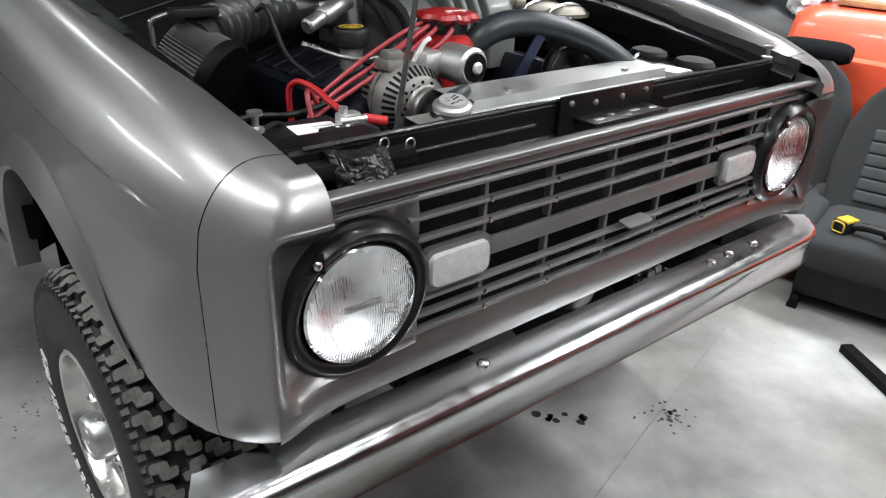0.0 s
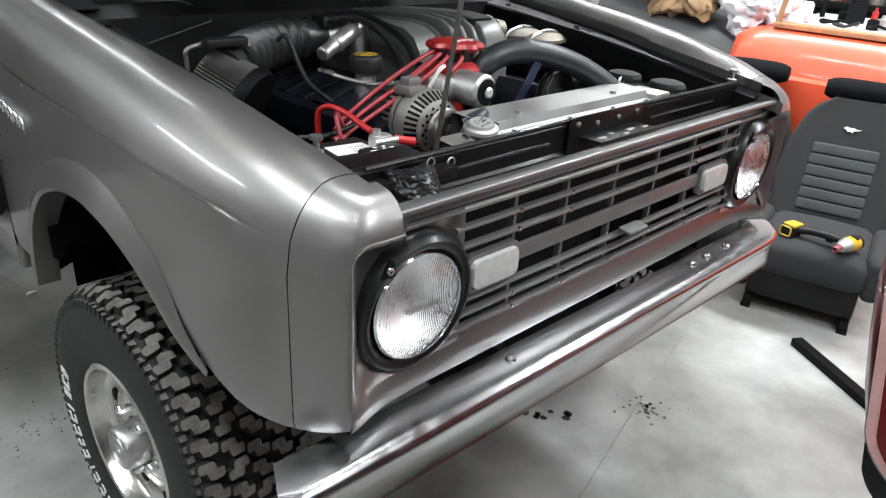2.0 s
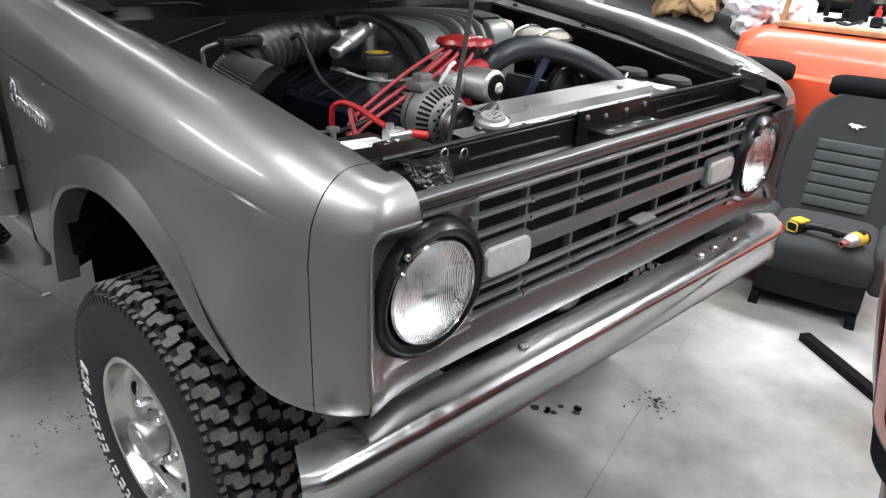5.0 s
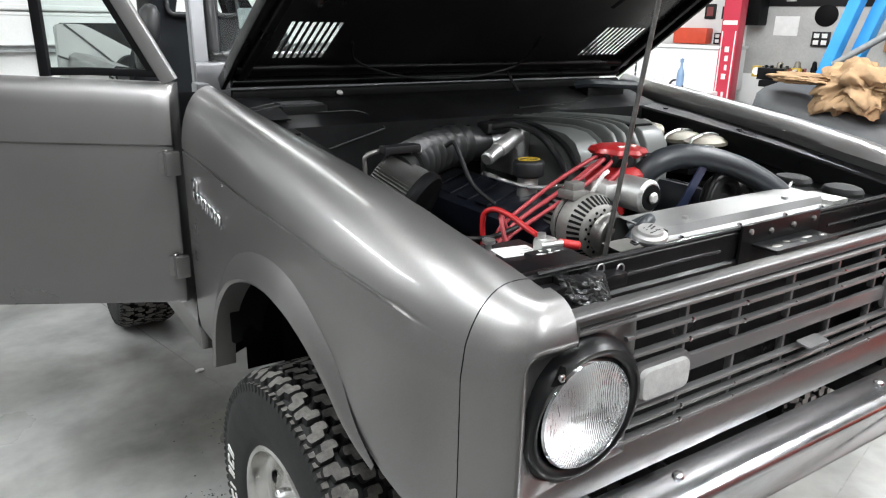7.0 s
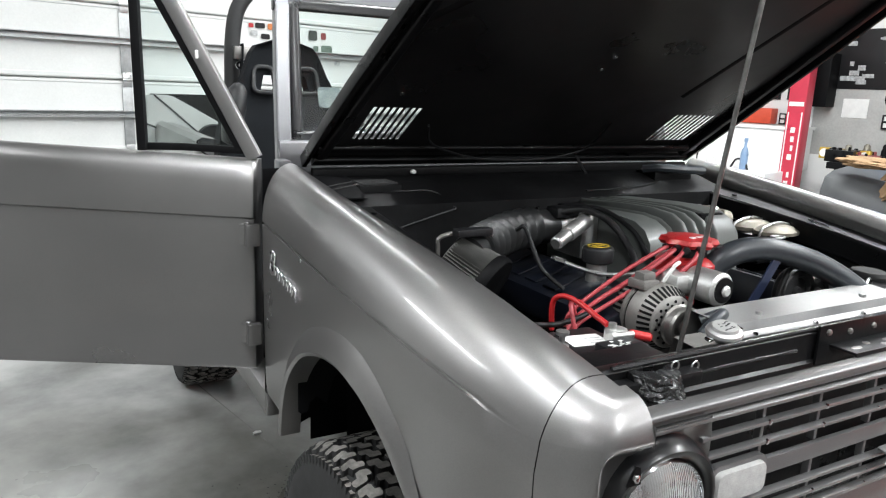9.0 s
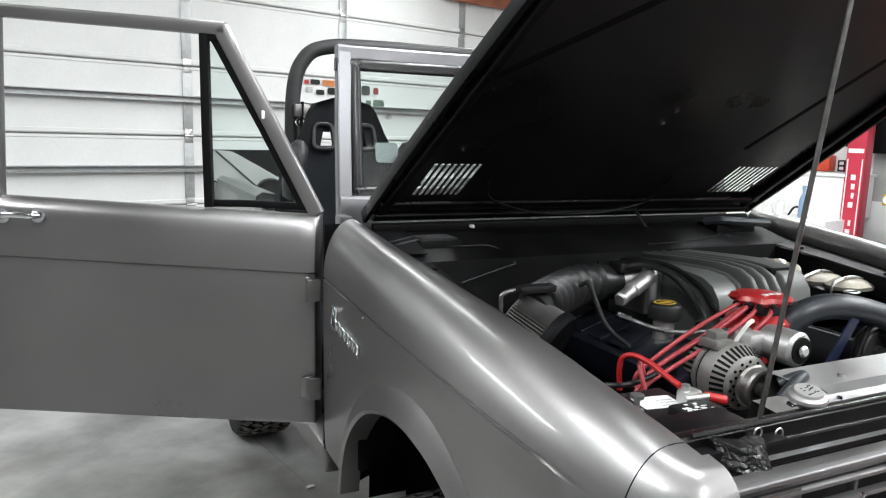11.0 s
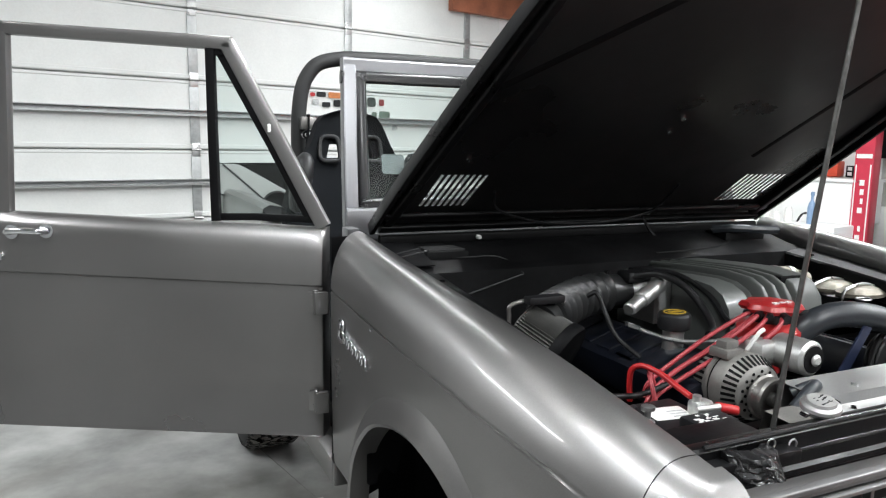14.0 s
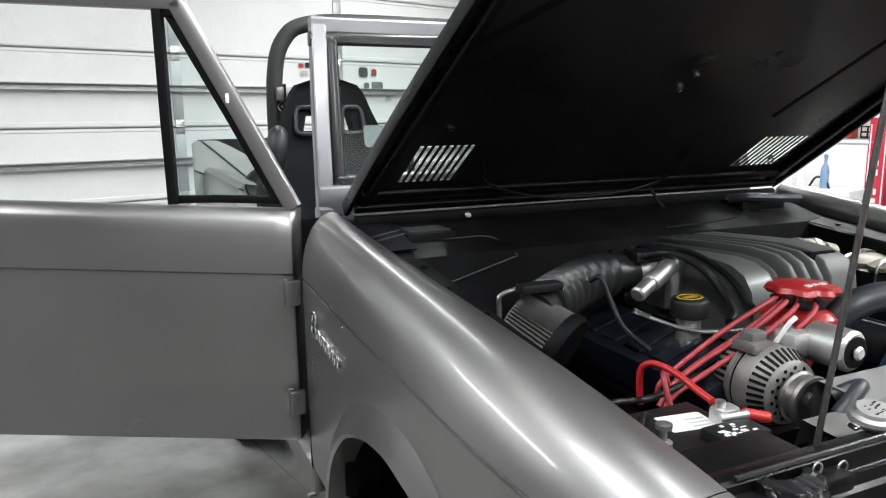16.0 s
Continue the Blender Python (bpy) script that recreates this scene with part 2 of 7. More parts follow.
# ---- building helpers ----
def mesh_from(bm, name, smooth=40):
    bmesh.ops.recalc_face_normals(bm, faces=bm.faces)
    me = bpy.data.meshes.new(name)
    lim = radians(smooth)
    for f in bm.faces:
        f.smooth = True
    for e in bm.edges:
        if len(e.link_faces) == 2 and e.calc_face_angle(0) > lim:
            e.smooth = False
    bm.to_mesh(me)
    bm.free()
    return me


def part(name, bm, mat, parent=None, label="", smooth=40, m=None):
    me = mesh_from(bm, name, smooth)
    me.materials.append(mat)
    ob = new(name, me)
    if m is not None:
        ob.matrix_basis = m
    if parent is not None:
        ob.parent = parent
    if label:
        ob["label"] = label
    return ob


def thing(name, label, category, x=0, y=0, z=0, rz=0, group="", kind=""):
    ob = new(name)
    ob.empty_display_size = 0.1
    ob.matrix_basis = pose(x, y, z, 0, 0, rz)
    return tagged(ob, label, category, group, kind)


def box(bm, x0, y0, z0, x1, y1, z1, bev=0.0, m=None):
    r = bmesh.ops.create_cube(bm, size=1)
    vs = r["verts"]
    bmesh.ops.transform(bm, verts=vs, matrix=Matrix.Translation(((x0 + x1) / 2, (y0 + y1) / 2, (z0 + z1) / 2))
                        @ Matrix.Diagonal((abs(x1 - x0), abs(y1 - y0), abs(z1 - z0), 1)))
    if bev:
        es = list({e for v in vs for e in v.link_edges})
        r = bmesh.ops.bevel(bm, geom=es, offset=bev, segments=2, profile=0.6, affect="EDGES")
        vs = list({v for f in r["faces"] for v in f.verts} | {v for v in vs if v.is_valid})
    if m is not None:
        bmesh.ops.transform(bm, verts=vs, matrix=m)
    return bm


def lathe(bm, profile, seg=32, m=None, closed=False):
    """Turns (radius, height) pairs about z."""
    rings = []
    for r, h in profile:
        if r < 1e-6:
            rings.append([bm.verts.new((0, 0, h))])
        else:
            rings.append([bm.verts.new((r * math.cos(2 * math.pi * k / seg), r * math.sin(2 * math.pi * k / seg), h)) for k in range(seg)])
    vs = [v for ring in rings for v in ring]
    pairs = list(zip(rings, rings[1:])) + ([(rings[-1], rings[0])] if closed else [])
    for a, b in pairs:
        for k in range(seg):
            q = [a[k % len(a)], a[(k + 1) % len(a)], b[(k + 1) % len(b)], b[k % len(b)]]
            q = list(dict.fromkeys(q))
            if len(q) > 2:
                bm.faces.new(q)
    if m is not None:
        bmesh.ops.transform(bm, verts=vs, matrix=m)
    return bm


def along(a, b):
    """A pose whose z runs from a to b."""
    d = Vector(b) - Vector(a)
    return Matrix.Translation(a) @ d.to_track_quat("Z", "Y").to_matrix().to_4x4()


def rod(bm, a, b, r, seg=12, bev=0.0):
    L = (Vector(b) - Vector(a)).length
    if bev:
        prof = [(0, 0), (r - bev, 0), (r, bev), (r, L - bev), (r - bev, L), (0, L)]
    else:
        prof = [(0, 0), (r, 0), (r, L), (0, L)]
    return lathe(bm, prof, seg, along(a, b))


def spline(pts, n=8):
    """A smooth line through points."""
    P = [Vector(p) for p in pts]
    P = [P[0] * 2 - P[1]] + P + [P[-1] * 2 - P[-2]]
    out = []
    for i in range(1, len(P) - 2):
        for k in range(n):
            t = k / n
            out.append(0.5 * ((2 * P[i]) + (P[i + 1] - P[i - 1]) * t + (2 * P[i - 1] - 5 * P[i] + 4 * P[i + 1] - P[i + 2]) * t * t
                              + (3 * P[i] - P[i - 1] - 3 * P[i + 1] + P[i + 2]) * t ** 3))
    return out + [P[-2]]


def sweep(bm, pts, section, cap=True, up=(0, 0, 1), scales=None, closed=False):
    """Carries a closed 2D section along a line of points."""
    P = [Vector(p) for p in pts]
    rings = []
    n = len(P)
    ref = Vector(up)
    for i, p in enumerate(P):
        if closed:
            d = P[(i + 1) % n] - P[i - 1]
        else:
            d = P[min(i + 1, n - 1)] - P[max(i - 1, 0)]
        d.normalize()
        side = d.cross(ref)
        if side.length < 1e-4:
            side = d.cross(Vector((1, 0.3, 0)))
        side.normalize()
        u = side.cross(d)
        s = scales[i] if scales else 1
        rings.append([bm.verts.new(p + side * a * s + u * b * s) for a, b in section])
    for a, b in list(zip(rings, rings[1:])) + ([(rings[-1], rings[0])] if closed else []):
        for k in range(len(section)):
            bm.faces.new((a[k], a[(k + 1) % len(section)], b[(k + 1) % len(section)], b[k]))
    if cap and not closed:
        bm.faces.new(rings[0])
        bm.faces.new(rings[-1][::-1])
    return bm


def circle(r, n=10):
    return [(r * math.cos(2 * math.pi * k / n), r * math.sin(2 * math.pi * k / n)) for k in range(n)]


def tube(bm, pts, r, n=10, smooth=8, scales=None):
    line = spline(pts, smooth) if smooth > 1 else pts
    return sweep(bm, line, circle(r, n), scales=scales)


def grid_faces(bm, rows, closed=False):
    """Joins rows of equally many points into quads."""
    V = [[bm.verts.new(p) for p in row] for row in rows]
    for a, b in zip(V, V[1:]):
        n = len(a)
        for k in range(n if closed else n - 1):
            bm.faces.new((a[k], a[(k + 1) % n], b[(k + 1) % n], b[k]))
    return V


def thicken(bm, t):
    bmesh.ops.recalc_face_normals(bm, faces=bm.faces)
    bmesh.ops.solidify(bm, geom=list(bm.faces), thickness=t)
    return bm


def slab(bm, outline, t, m):
    """A plate of thickness t with a 2D outline, laid by the pose m."""
    a = [bm.verts.new(m @ Vector((x, y, 0))) for x, y in outline]
    b = [bm.verts.new(m @ Vector((x, y, t))) for x, y in outline]
    bm.faces.new(a[::-1])
    bm.faces.new(b)
    for k in range(len(a)):
        bm.faces.new((a[k], a[(k + 1) % len(a)], b[(k + 1) % len(a)], b[k]))
    return bm


def rounded(w, h, r, n=4):
    out = []
    for cx, cy, a0 in ((w / 2 - r, h / 2 - r, 0), (-w / 2 + r, h / 2 - r, 90), (-w / 2 + r, -h / 2 + r, 180), (w / 2 - r, -h / 2 + r, 270)):
        for k in range(n + 1):
            a = radians(a0 + 90 * k / n)
            out.append((cx + r * math.cos(a), cy + r * math.sin(a)))
    return out


def degrees_of(a):
    return a * 180 / math.pi


def interp(table, v):
    for (a, fa), (b, fb) in zip(table, table[1:]):
        if v <= b:
            t = max((v - a) / (b - a), 0)
            return fa + (fb - fa) * t
    return table[-1][1]


# ---- the setting ----
WALL_Y, WALL_X, BACK_Y, LEFT_X = 5.0, 4.7, -6.5, -6.5
# the room stands at an angle to the truck: its own axes turn about a point of the garage door, the east wall's things about a point of that wall
ROOM_YAW, ROOM_X = 13.0, 4.13
ROOM = Matrix.Translation((-0.8, WALL_Y, 0)) @ pose(0, 0, 0, 0, 0, ROOM_YAW) @ Matrix.Translation((0.8, -WALL_Y, 0))
EAST = Matrix.Translation((WALL_X, 3.1, 0)) @ pose(0, 0, 0, 0, 0, ROOM_YAW) @ Matrix.Translation((-WALL_X, -3.1, 0))


def in_room(ob):
    ob.matrix_basis = ROOM @ ob.matrix_basis
    return ob


def by_east_wall(ob):
    ob.matrix_basis = EAST @ ob.matrix_basis
    return ob


def structure(name, bm, mat, label=""):
    return in_room(tagged(part(name, bm, mat), label, kind="structure"))


structure("floor", box(bmesh.new(), LEFT_X, BACK_Y, -0.1, ROOM_X, WALL_Y, 0), CONCRETE, "polished grey concrete workshop floor with dark stains")
structure("ceiling", box(bmesh.new(), LEFT_X, BACK_Y, CEIL, ROOM_X, WALL_Y, CEIL + 0.1), CEILING_GREY, "dull grey workshop ceiling")
structure("wall_east", box(bmesh.new(), ROOM_X, BACK_Y, 0, ROOM_X + 0.12, WALL_Y, CEIL), WHITE_PAINT, "pale painted workshop wall with hung tools")
structure("wall_west", box(bmesh.new(), LEFT_X - 0.12, BACK_Y, 0, LEFT_X, WALL_Y, CEIL), GREY_WALL, "dull grey workshop wall")
structure("wall_south", box(bmesh.new(), LEFT_X, BACK_Y - 0.12, 0, ROOM_X, BACK_Y, CEIL), GREY_WALL, "dull grey workshop wall")
structure("wall_north", box(bmesh.new(), LEFT_X, WALL_Y + 0.06, 0, ROOM_X, WALL_Y + 0.2, CEIL), WHITE_PAINT, "white wall behind the garage door")
# ---- the truck: body ----
truck = thing("off_road_truck", "dark grey metallic vintage off-road truck with raised hood and open door", "truck", 0, 0.6, 0)
TM = Matrix.Translation((0, -0.6, 0))
TOP = [(-0.05, 1.108), (0.0, 1.118), (0.2, 1.15), (0.5, 1.196), (0.8, 1.232), (1.2, 1.275)]


def tpart(name, bm, mat, label="", smooth=40, parent=None):
    """A part of the truck, given in metres from the foot of the middle of its grille."""
    bmesh.ops.transform(bm, verts=bm.verts, matrix=TM)
    return part(name, bm, mat, parent or truck, label, smooth)


def sub(name, bm, mat, parent, label="", smooth=40):
    """A piece of a part of the truck, in the same metres."""
    return tpart(name, bm, mat, label, smooth, parent)


ARCH = [(0.03, 0.764), (0.08, 0.764), (0.13, 0.768), (0.17, 0.782), (0.2, 0.797), (0.24, 0.82), (0.275, 0.847), (0.305, 0.878), (0.345, 0.918), (0.4, 0.95), (0.47, 0.975), (0.55, 0.986), (0.62, 0.983), (0.7, 0.968),
        (0.8, 0.93), (0.88, 0.87), (0.94, 0.8), (0.975, 0.72), (0.99, 0.64)]
PLAN = [(0.835, 1.195)] + [(0.835, 1.195 - 0.02 * k) for k in range(1, 42)]
PLAN += [(0.833, 0.33), (0.83, 0.28), (0.825, 0.23), (0.819, 0.185), (0.811, 0.145), (0.803, 0.112), (0.795, 0.085), (0.7845, 0.053), (0.7748, 0.0338),
         (0.774, 0.0322), (0.757, 0.005), (0.738, -0.015), (0.722, -0.0255), (0.715, -0.029), (0.7149, -0.029), (0.711, -0.0302), (0.705, -0.0318), (0.697, -0.0335), (0.685, -0.0352),
         (0.665, -0.037), (0.628, -0.037)]
SPLIT = 51


LIP_Z, LIP_R = 1.064, 0.03
CREASE = [(0.05, 1.066), (0.1, 1.073), (0.13, 1.082), (0.24, 1.097), (0.4, 1.112), (0.6, 1.122), (0.7, 1.125), (0.925, 1.137), (1.2, 1.152)]


def fender(side, first, last):
    """The outer skin between two stations of its plan line, from the hood opening over the crown and down."""
    rows = []
    n = len(PLAN)
    for i in range(first, last):
        px, py = PLAN[i]
        front = max(0, min(1, (0.11 - py) / 0.14))
        corner = i - (n - 12)
        qx, qy = interp([(0.1, 0.64), (0.3, 0.648), (0.5, 0.671), (0.7, 0.69), (0.9, 0.704), (1.2, 0.714)], py), interp([(0.0322, 0.06), (0.12, 0.12), (1.2, 1.2)], py)
        if corner >= 0:
            qx, qy = min(0.64, px), 0.0592 + 0.45 * (py - 0.0322)
        zt, zo = interp(TOP, qy), interp(TOP, py)
        soft_top = 1 - 0.45 * max(0, min(1, (corner - 2) / 7))
        drop = soft_top * interp([(-0.03, 0.1), (0.06, 0.108), (0.3, 0.11), (0.94, 0.111), (1.2, 0.122)], py)
        rise = interp([(-0.03, 0.0), (0.03, 0.006), (0.12, 0.02), (0.3, 0.034), (1.2, 0.035)], py)
        groove = 0.0048 * max(0, min(1, (py - 0.09) / 0.12))
        peak = 0.35
        fall = drop + rise
        # the crease that runs along the side, found on the crown or on the flat side below it
        low = (zo + rise - interp(CREASE, py)) / fall

        def across(dz):
            """The station this far below the crease."""
            f = max(0, low + dz / fall)
            return peak + (1 - peak) * math.sqrt(1 - (1 - f) ** 2) if f < 1 else 1 + (f - 1) * fall / 0.18

        def skin(s, sink=0.0):
            """A point across the crown, from the hood opening (0) over its peak to the side (1 and on, downwards)."""
            if s <= 1:
                z = zt + (zo - zt) * s
                if s < peak:
                    z += rise * math.sin(math.pi / 2 * s / peak)
                else:
                    u = (s - peak) / (1 - peak)
                    z += rise - fall * (1 - math.sqrt(max(0, 1 - u * u)))
                return (qx + (px - qx) * s - sink, qy + (py - qy) * s, z - sink * 0.5)
            return (px - sink, py, zo - drop - (s - 1) * 0.18)

        turn = math.acos(max(0, 1 - max(0, low - 0.008 / fall)))
        pts = [(qx, qy, zt - 0.022)] + [skin(peak * f) for f in (0, 0.1, 0.3, 0.5, 0.75)] + [skin(peak + (1 - peak) * math.sin(turn * k / 14)) for k in range(15)]
        pts += [skin(across(-0.0036)), skin(across(-0.0016), groove), skin(across(0.0016), groove), skin(across(0.0036))]
        start = across(0.0036)
        pts += [skin(start + (max(1.13, start + 0.05) - start) * f) for f in (0.3, 0.55, 0.8, 1.0)]
        zs = pts[-1][2]
        bot = interp(ARCH, py) if py < ARCH[-1][0] else 0.66
        for s in (0.15, 0.35, 0.6, 0.8, 0.93):
            pts.append((px - groove * s + 0.002 * math.sin(math.pi * s) * min(1, groove * 150), py, zs + (bot - zs) * s))
        nx, ny = (1, 0) if py > 0.1 else Vector((px - 0.62, py - 0.15)).normalized()
        under = 0.012 + 0.012 * front
        pts.append((px - groove - under * 0.3 * nx, py - under * 0.3 * ny, bot))
        pts.append((px - groove - under * 1.4 * nx, py - under * 1.4 * ny, bot - 0.006))
        if px < 0.715:
            # the skin stops at the opening for the lamp panel
            foot = LIP_Z - LIP_R + math.sqrt(max(0, LIP_R ** 2 - (px - 0.685) ** 2)) if px > 0.685 else LIP_Z
            pts = [(x, y, z) if z > foot else (px, py, foot) for x, y, z in pts]
        rows.append([(side * x, y, z) for x, y, z in pts])
    bm = bmesh.new()
    grid_faces(bm, rows)
    if last == n:
        # return from the corner's front face into the lamp panel
        path = [(0.715, z, -1, 0, -0.029) for z in (0.80, 0.815, 0.83, 0.845, 0.95, LIP_Z - LIP_R)]
        for k in range(1, 7):
            a = radians(15 * k)
            path.append((0.685 + LIP_R * math.cos(a), LIP_Z - LIP_R + LIP_R * math.sin(a), -math.cos(a), -math.sin(a), -0.029 - 0.006 * k / 6))
        path += [(0.665, LIP_Z, 0, -1, -0.037), (0.628, LIP_Z, 0, -1, -0.037)]
        grid_faces(bm, [[(side * (x + nx * d), yf + (-0.003 - yf) * f * max(0, min(1, (z - 0.797) / 0.045)), z + nz * d) for d, f in ((0, 0), (0.003, 0.022), (0.007, 0.11), (0.011, 0.25), (0.016, 0.455), (0.021, 0.68), (0.026, 0.86), (0.034, 1))] for x, z, nx, nz, yf in path])
        # inner end beside the hood opening
        grid_faces(bm, [[(side * 0.628, -0.037, z), (side * 0.6275, -0.02, z + 0.008), (side * 0.628, 0.03, z + 0.016)] for z in (LIP_Z - 0.01, 1.085)])
        bmesh.ops.remove_doubles(bm, verts=bm.verts, dist=2e-5)
    return bm


def arch_lip(side):
    bm = bmesh.new()
    skin = sorted((py, px) for px, py in PLAN if px > 0.75)
    line = spline([(side * (interp(skin, y) - 0.003), y, z) for y, z in ARCH if y > 0.19], 3)
    rows, n = [], len(line)
    c = Vector((side * 0.832, 0.56, 0.6))
    for i, p in enumerate(line):
        d = (line[min(i + 1, n - 1)] - line[max(i - 1, 0)]).normalized()
        o = Vector((0, -d.z, d.y))
        if o.dot(p - c) < 0:
            o = -o
        k = interp([(0.2, 0.05), (0.26, 0.3), (0.34, 0.7), (0.5, 1), (0.9, 1), (1.0, 0.9)], p.y)
        rows.append([p + Vector((side * (0.022 * k * w + 0.002), 0, 0)) + o * a
                     for w, a in ((-1.6, -0.012), (0.9, -0.012), (1.15, -0.004), (0.85, 0.014 * k), (0.45, 0.034 * k), (-0.2, 0.054 * k))])
    grid_faces(bm, rows)
    return bm


for side in (-1, 1):
    fd = tpart("fender", fender(side, 0, SPLIT), PAINT, "dark grey metallic fender with rounded crown", 50)
    sub("fender_extension", fender(side, SPLIT, len(PLAN)), PAINT, fd, "rounded grey fender corner ahead of a thin seam", 50)
    sub("wheel_arch_lip", arch_lip(side), PAINT, fd, "raised grey wheel arch lip", 50)
    b = bmesh.new()
    grid_faces(b, [[(side * interp([(0.1, 0.645), (0.3, 0.653), (0.5, 0.676), (0.7, 0.695), (0.9, 0.709), (1.2, 0.719)], y), y, interp(TOP, y) - 0.022), (side * 0.618, y, interp(TOP, y) - 0.03), (side * 0.612, y, interp(TOP, y) - 0.036), (side * 0.61, y, interp(TOP, y) - 0.09),
                    (side * 0.625, y, interp(TOP, y) - 0.096), (side * 0.6, y, 0.9), (side * 0.47, y, 0.82), (side * 0.46, y, 0.68)] for y in [0.03 + 0.06 * k for k in range(20)]])
    inn = tpart("inner_fender", b, BLACK_METAL, "black inner fender panel of the engine bay", 30)
    for y in (0.12, 0.36, 0.62, 0.9):
        z = interp(TOP, y) - 0.026
        sub("bolt", lathe(bmesh.new(), [(0.008, 0), (0.008, 0.005), (0, 0.006)], 6, Matrix.Translation((side * 0.64, y, z))), BLACK_METAL, inn)
    b = bmesh.new()
    grid_faces(b, [[(side * 0.815, y, z + 0.012), (side * 0.7, y + 0.01, z + 0.05), (side * 0.5, y, z + 0.05), (side * 0.46, y, z - 0.1), (side * 0.45, y, z - 0.4)] for y, z in ARCH if y > 0.22])
    tpart("wheel_well", b, BLACK_MATTE, "black wheel well liner")
    b = bmesh.new()
    grid_faces(b, [[(side * (0.70 + 0.06 * k), 0.06 + 0.02 * k, 0.77), (side * (0.68 + 0.06 * k), 0.12, 0.79), (side * 0.62, 0.13, 1.05)] for k in (0, 1, 1.5)])
    tpart("splash_panel", b, BLACK_MATTE, "black splash panel behind the bumper")

# ragged rear splash apron seen inside the wheel opening
b = bmesh.new()
slab(b, [(-0.822, 1.0), (-0.822, 0.722), (-0.815, 0.716), (-0.797, 0.719), (-0.793, 0.743), (-0.784, 0.746), (-0.775, 0.757), (-0.762, 0.742), (-0.748, 0.73), (-0.742, 0.755), (-0.729, 0.8), (-0.7, 0.815), (-0.64, 0.84), (-0.5, 0.86), (-0.46, 1.0)], 0.004,
     Matrix.Translation((0, 0.93, 0)) @ pose(0, 0, 0, 90, 0, 0))
tpart("splash_apron", b, BLACK_MATTE, "torn black rubber splash apron in the wheel well")

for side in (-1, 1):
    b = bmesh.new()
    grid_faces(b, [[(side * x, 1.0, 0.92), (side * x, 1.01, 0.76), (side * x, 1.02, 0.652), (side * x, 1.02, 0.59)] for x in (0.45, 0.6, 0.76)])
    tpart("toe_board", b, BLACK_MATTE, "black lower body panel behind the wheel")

# chassis rails and front axle under the body
for s in (-1, 1):
    tpart("frame_rail", box(bmesh.new(), s * 0.42, 0.3, 0.52, s * 0.36, 3.4, 0.62, 0.006), BLACK_MATTE, "black chassis rail")
b = bmesh.new()
rod(b, (-0.62, 0.65, 0.368), (0.62, 0.65, 0.368), 0.045, 16)
lathe(b, [(0, -0.12), (0.07, -0.1), (0.12, 0), (0.07, 0.1), (0, 0.12)], 20, Matrix.Translation((0.2, 0.65, 0.368)) @ pose(0, 0, 0, 90, 0, 0))
tpart("front_axle", b, BLACK_MATTE, "black front axle")


# ---- the truck: face ----
b = bmesh.new()
box(b, -0.712, 0.004, 1.058, 0.712, 0.03, 1.08, 0.004)
rows = []
for x, o in ((-0.7145, -0.0265), (-0.7, -0.024), (-0.68, -0.018), (-0.655, -0.01), (-0.62, -0.004), (-0.56, 0), (-0.3, 0), (0, 0), (0.3, 0), (0.56, 0), (0.62, -0.004), (0.655, -0.01), (0.68, -0.018), (0.7, -0.024), (0.7145, -0.0265)):
    rows.append([(x, 0.004, 0.83), (x, 0.003 + 0.25 * o, 0.818), (x, 0.7 * o, 0.81), (x, -0.003 + o, 0.795), (x, -0.003 + o, 0.774), (x, o, 0.762), (x, 0.012 + o, 0.755), (x, 0.06, 0.755)])
grid_faces(b, rows)
for s in (-1, 1):
    # lamp panel: from a round opening out to its rectangle, and round into the fender
    cx, cz, x0, x1, z0, z1 = s * 0.58, 0.926, 0.474, 0.706, 0.817, 1.06
    rows = []
    for k in range(49):
        a = 2 * math.pi * k / 48
        dx, dz = math.cos(a), math.sin(a)
        t = min(((x1 - 0.58) if dx > 0 else (0.58 - x0)) / max(abs(dx), 1e-6), ((z1 - cz) if dz > 0 else (cz - z0)) / max(abs(dz), 1e-6))
        ro = min(t, 0.3)
        rows.append([(cx + s * dx * r, y, cz + dz * r) for r, y in ((0.1, 0.03), (0.1, 0.008), (0.11, 0.006 - 0.01 * max(0, dx)), (max(ro - 0.012, 0.112), 0.003 - 0.016 * max(0, dx)), (max(ro, 0.113), -0.004 - 0.016 * max(0, dx)))])
    grid_faces(b, rows)
front_panel = tpart("grille_surround", b, PAINT, "grey painted front panel around the grille")
b = bmesh.new()
sweep(b, [(-0.636, -0.012, 1.085), (-0.55, -0.014, 1.087), (0, -0.016, 1.089), (0.55, -0.014, 1.087), (0.636, -0.012, 1.085)], rounded(0.015, 0.009, 0.003))
sub("grille_lip", b, GRILLE_PAINT, front_panel, "grey worn top edge of the grille")

STRUTS = (-0.478, -0.337, -0.19, -0.031, 0.127, 0.286, 0.44)
grille = tpart("grille", box(bmesh.new(), -0.345, 0.0, 0.922, 0.325, 0.012, 0.952, 0.004), GRILLE_PAINT, "grey slotted grille with horizontal bars")
for z, x0, x1 in ((1.052, -0.66, 0.66), (1.02, -0.49, 0.49), (0.986, -0.482, 0.482), (0.888, -0.485, 0.485), (0.861, -0.5, 0.5), (0.835, -0.52, 0.52)):
    b = bmesh.new()
    sweep(b, [(x0, 0.004, z), (0, 0.001, z), (x1, 0.004, z)], rounded(0.016, 0.0075, 0.003, 2))
    sub("grille_bar", b, GRILLE_PAINT, grille)
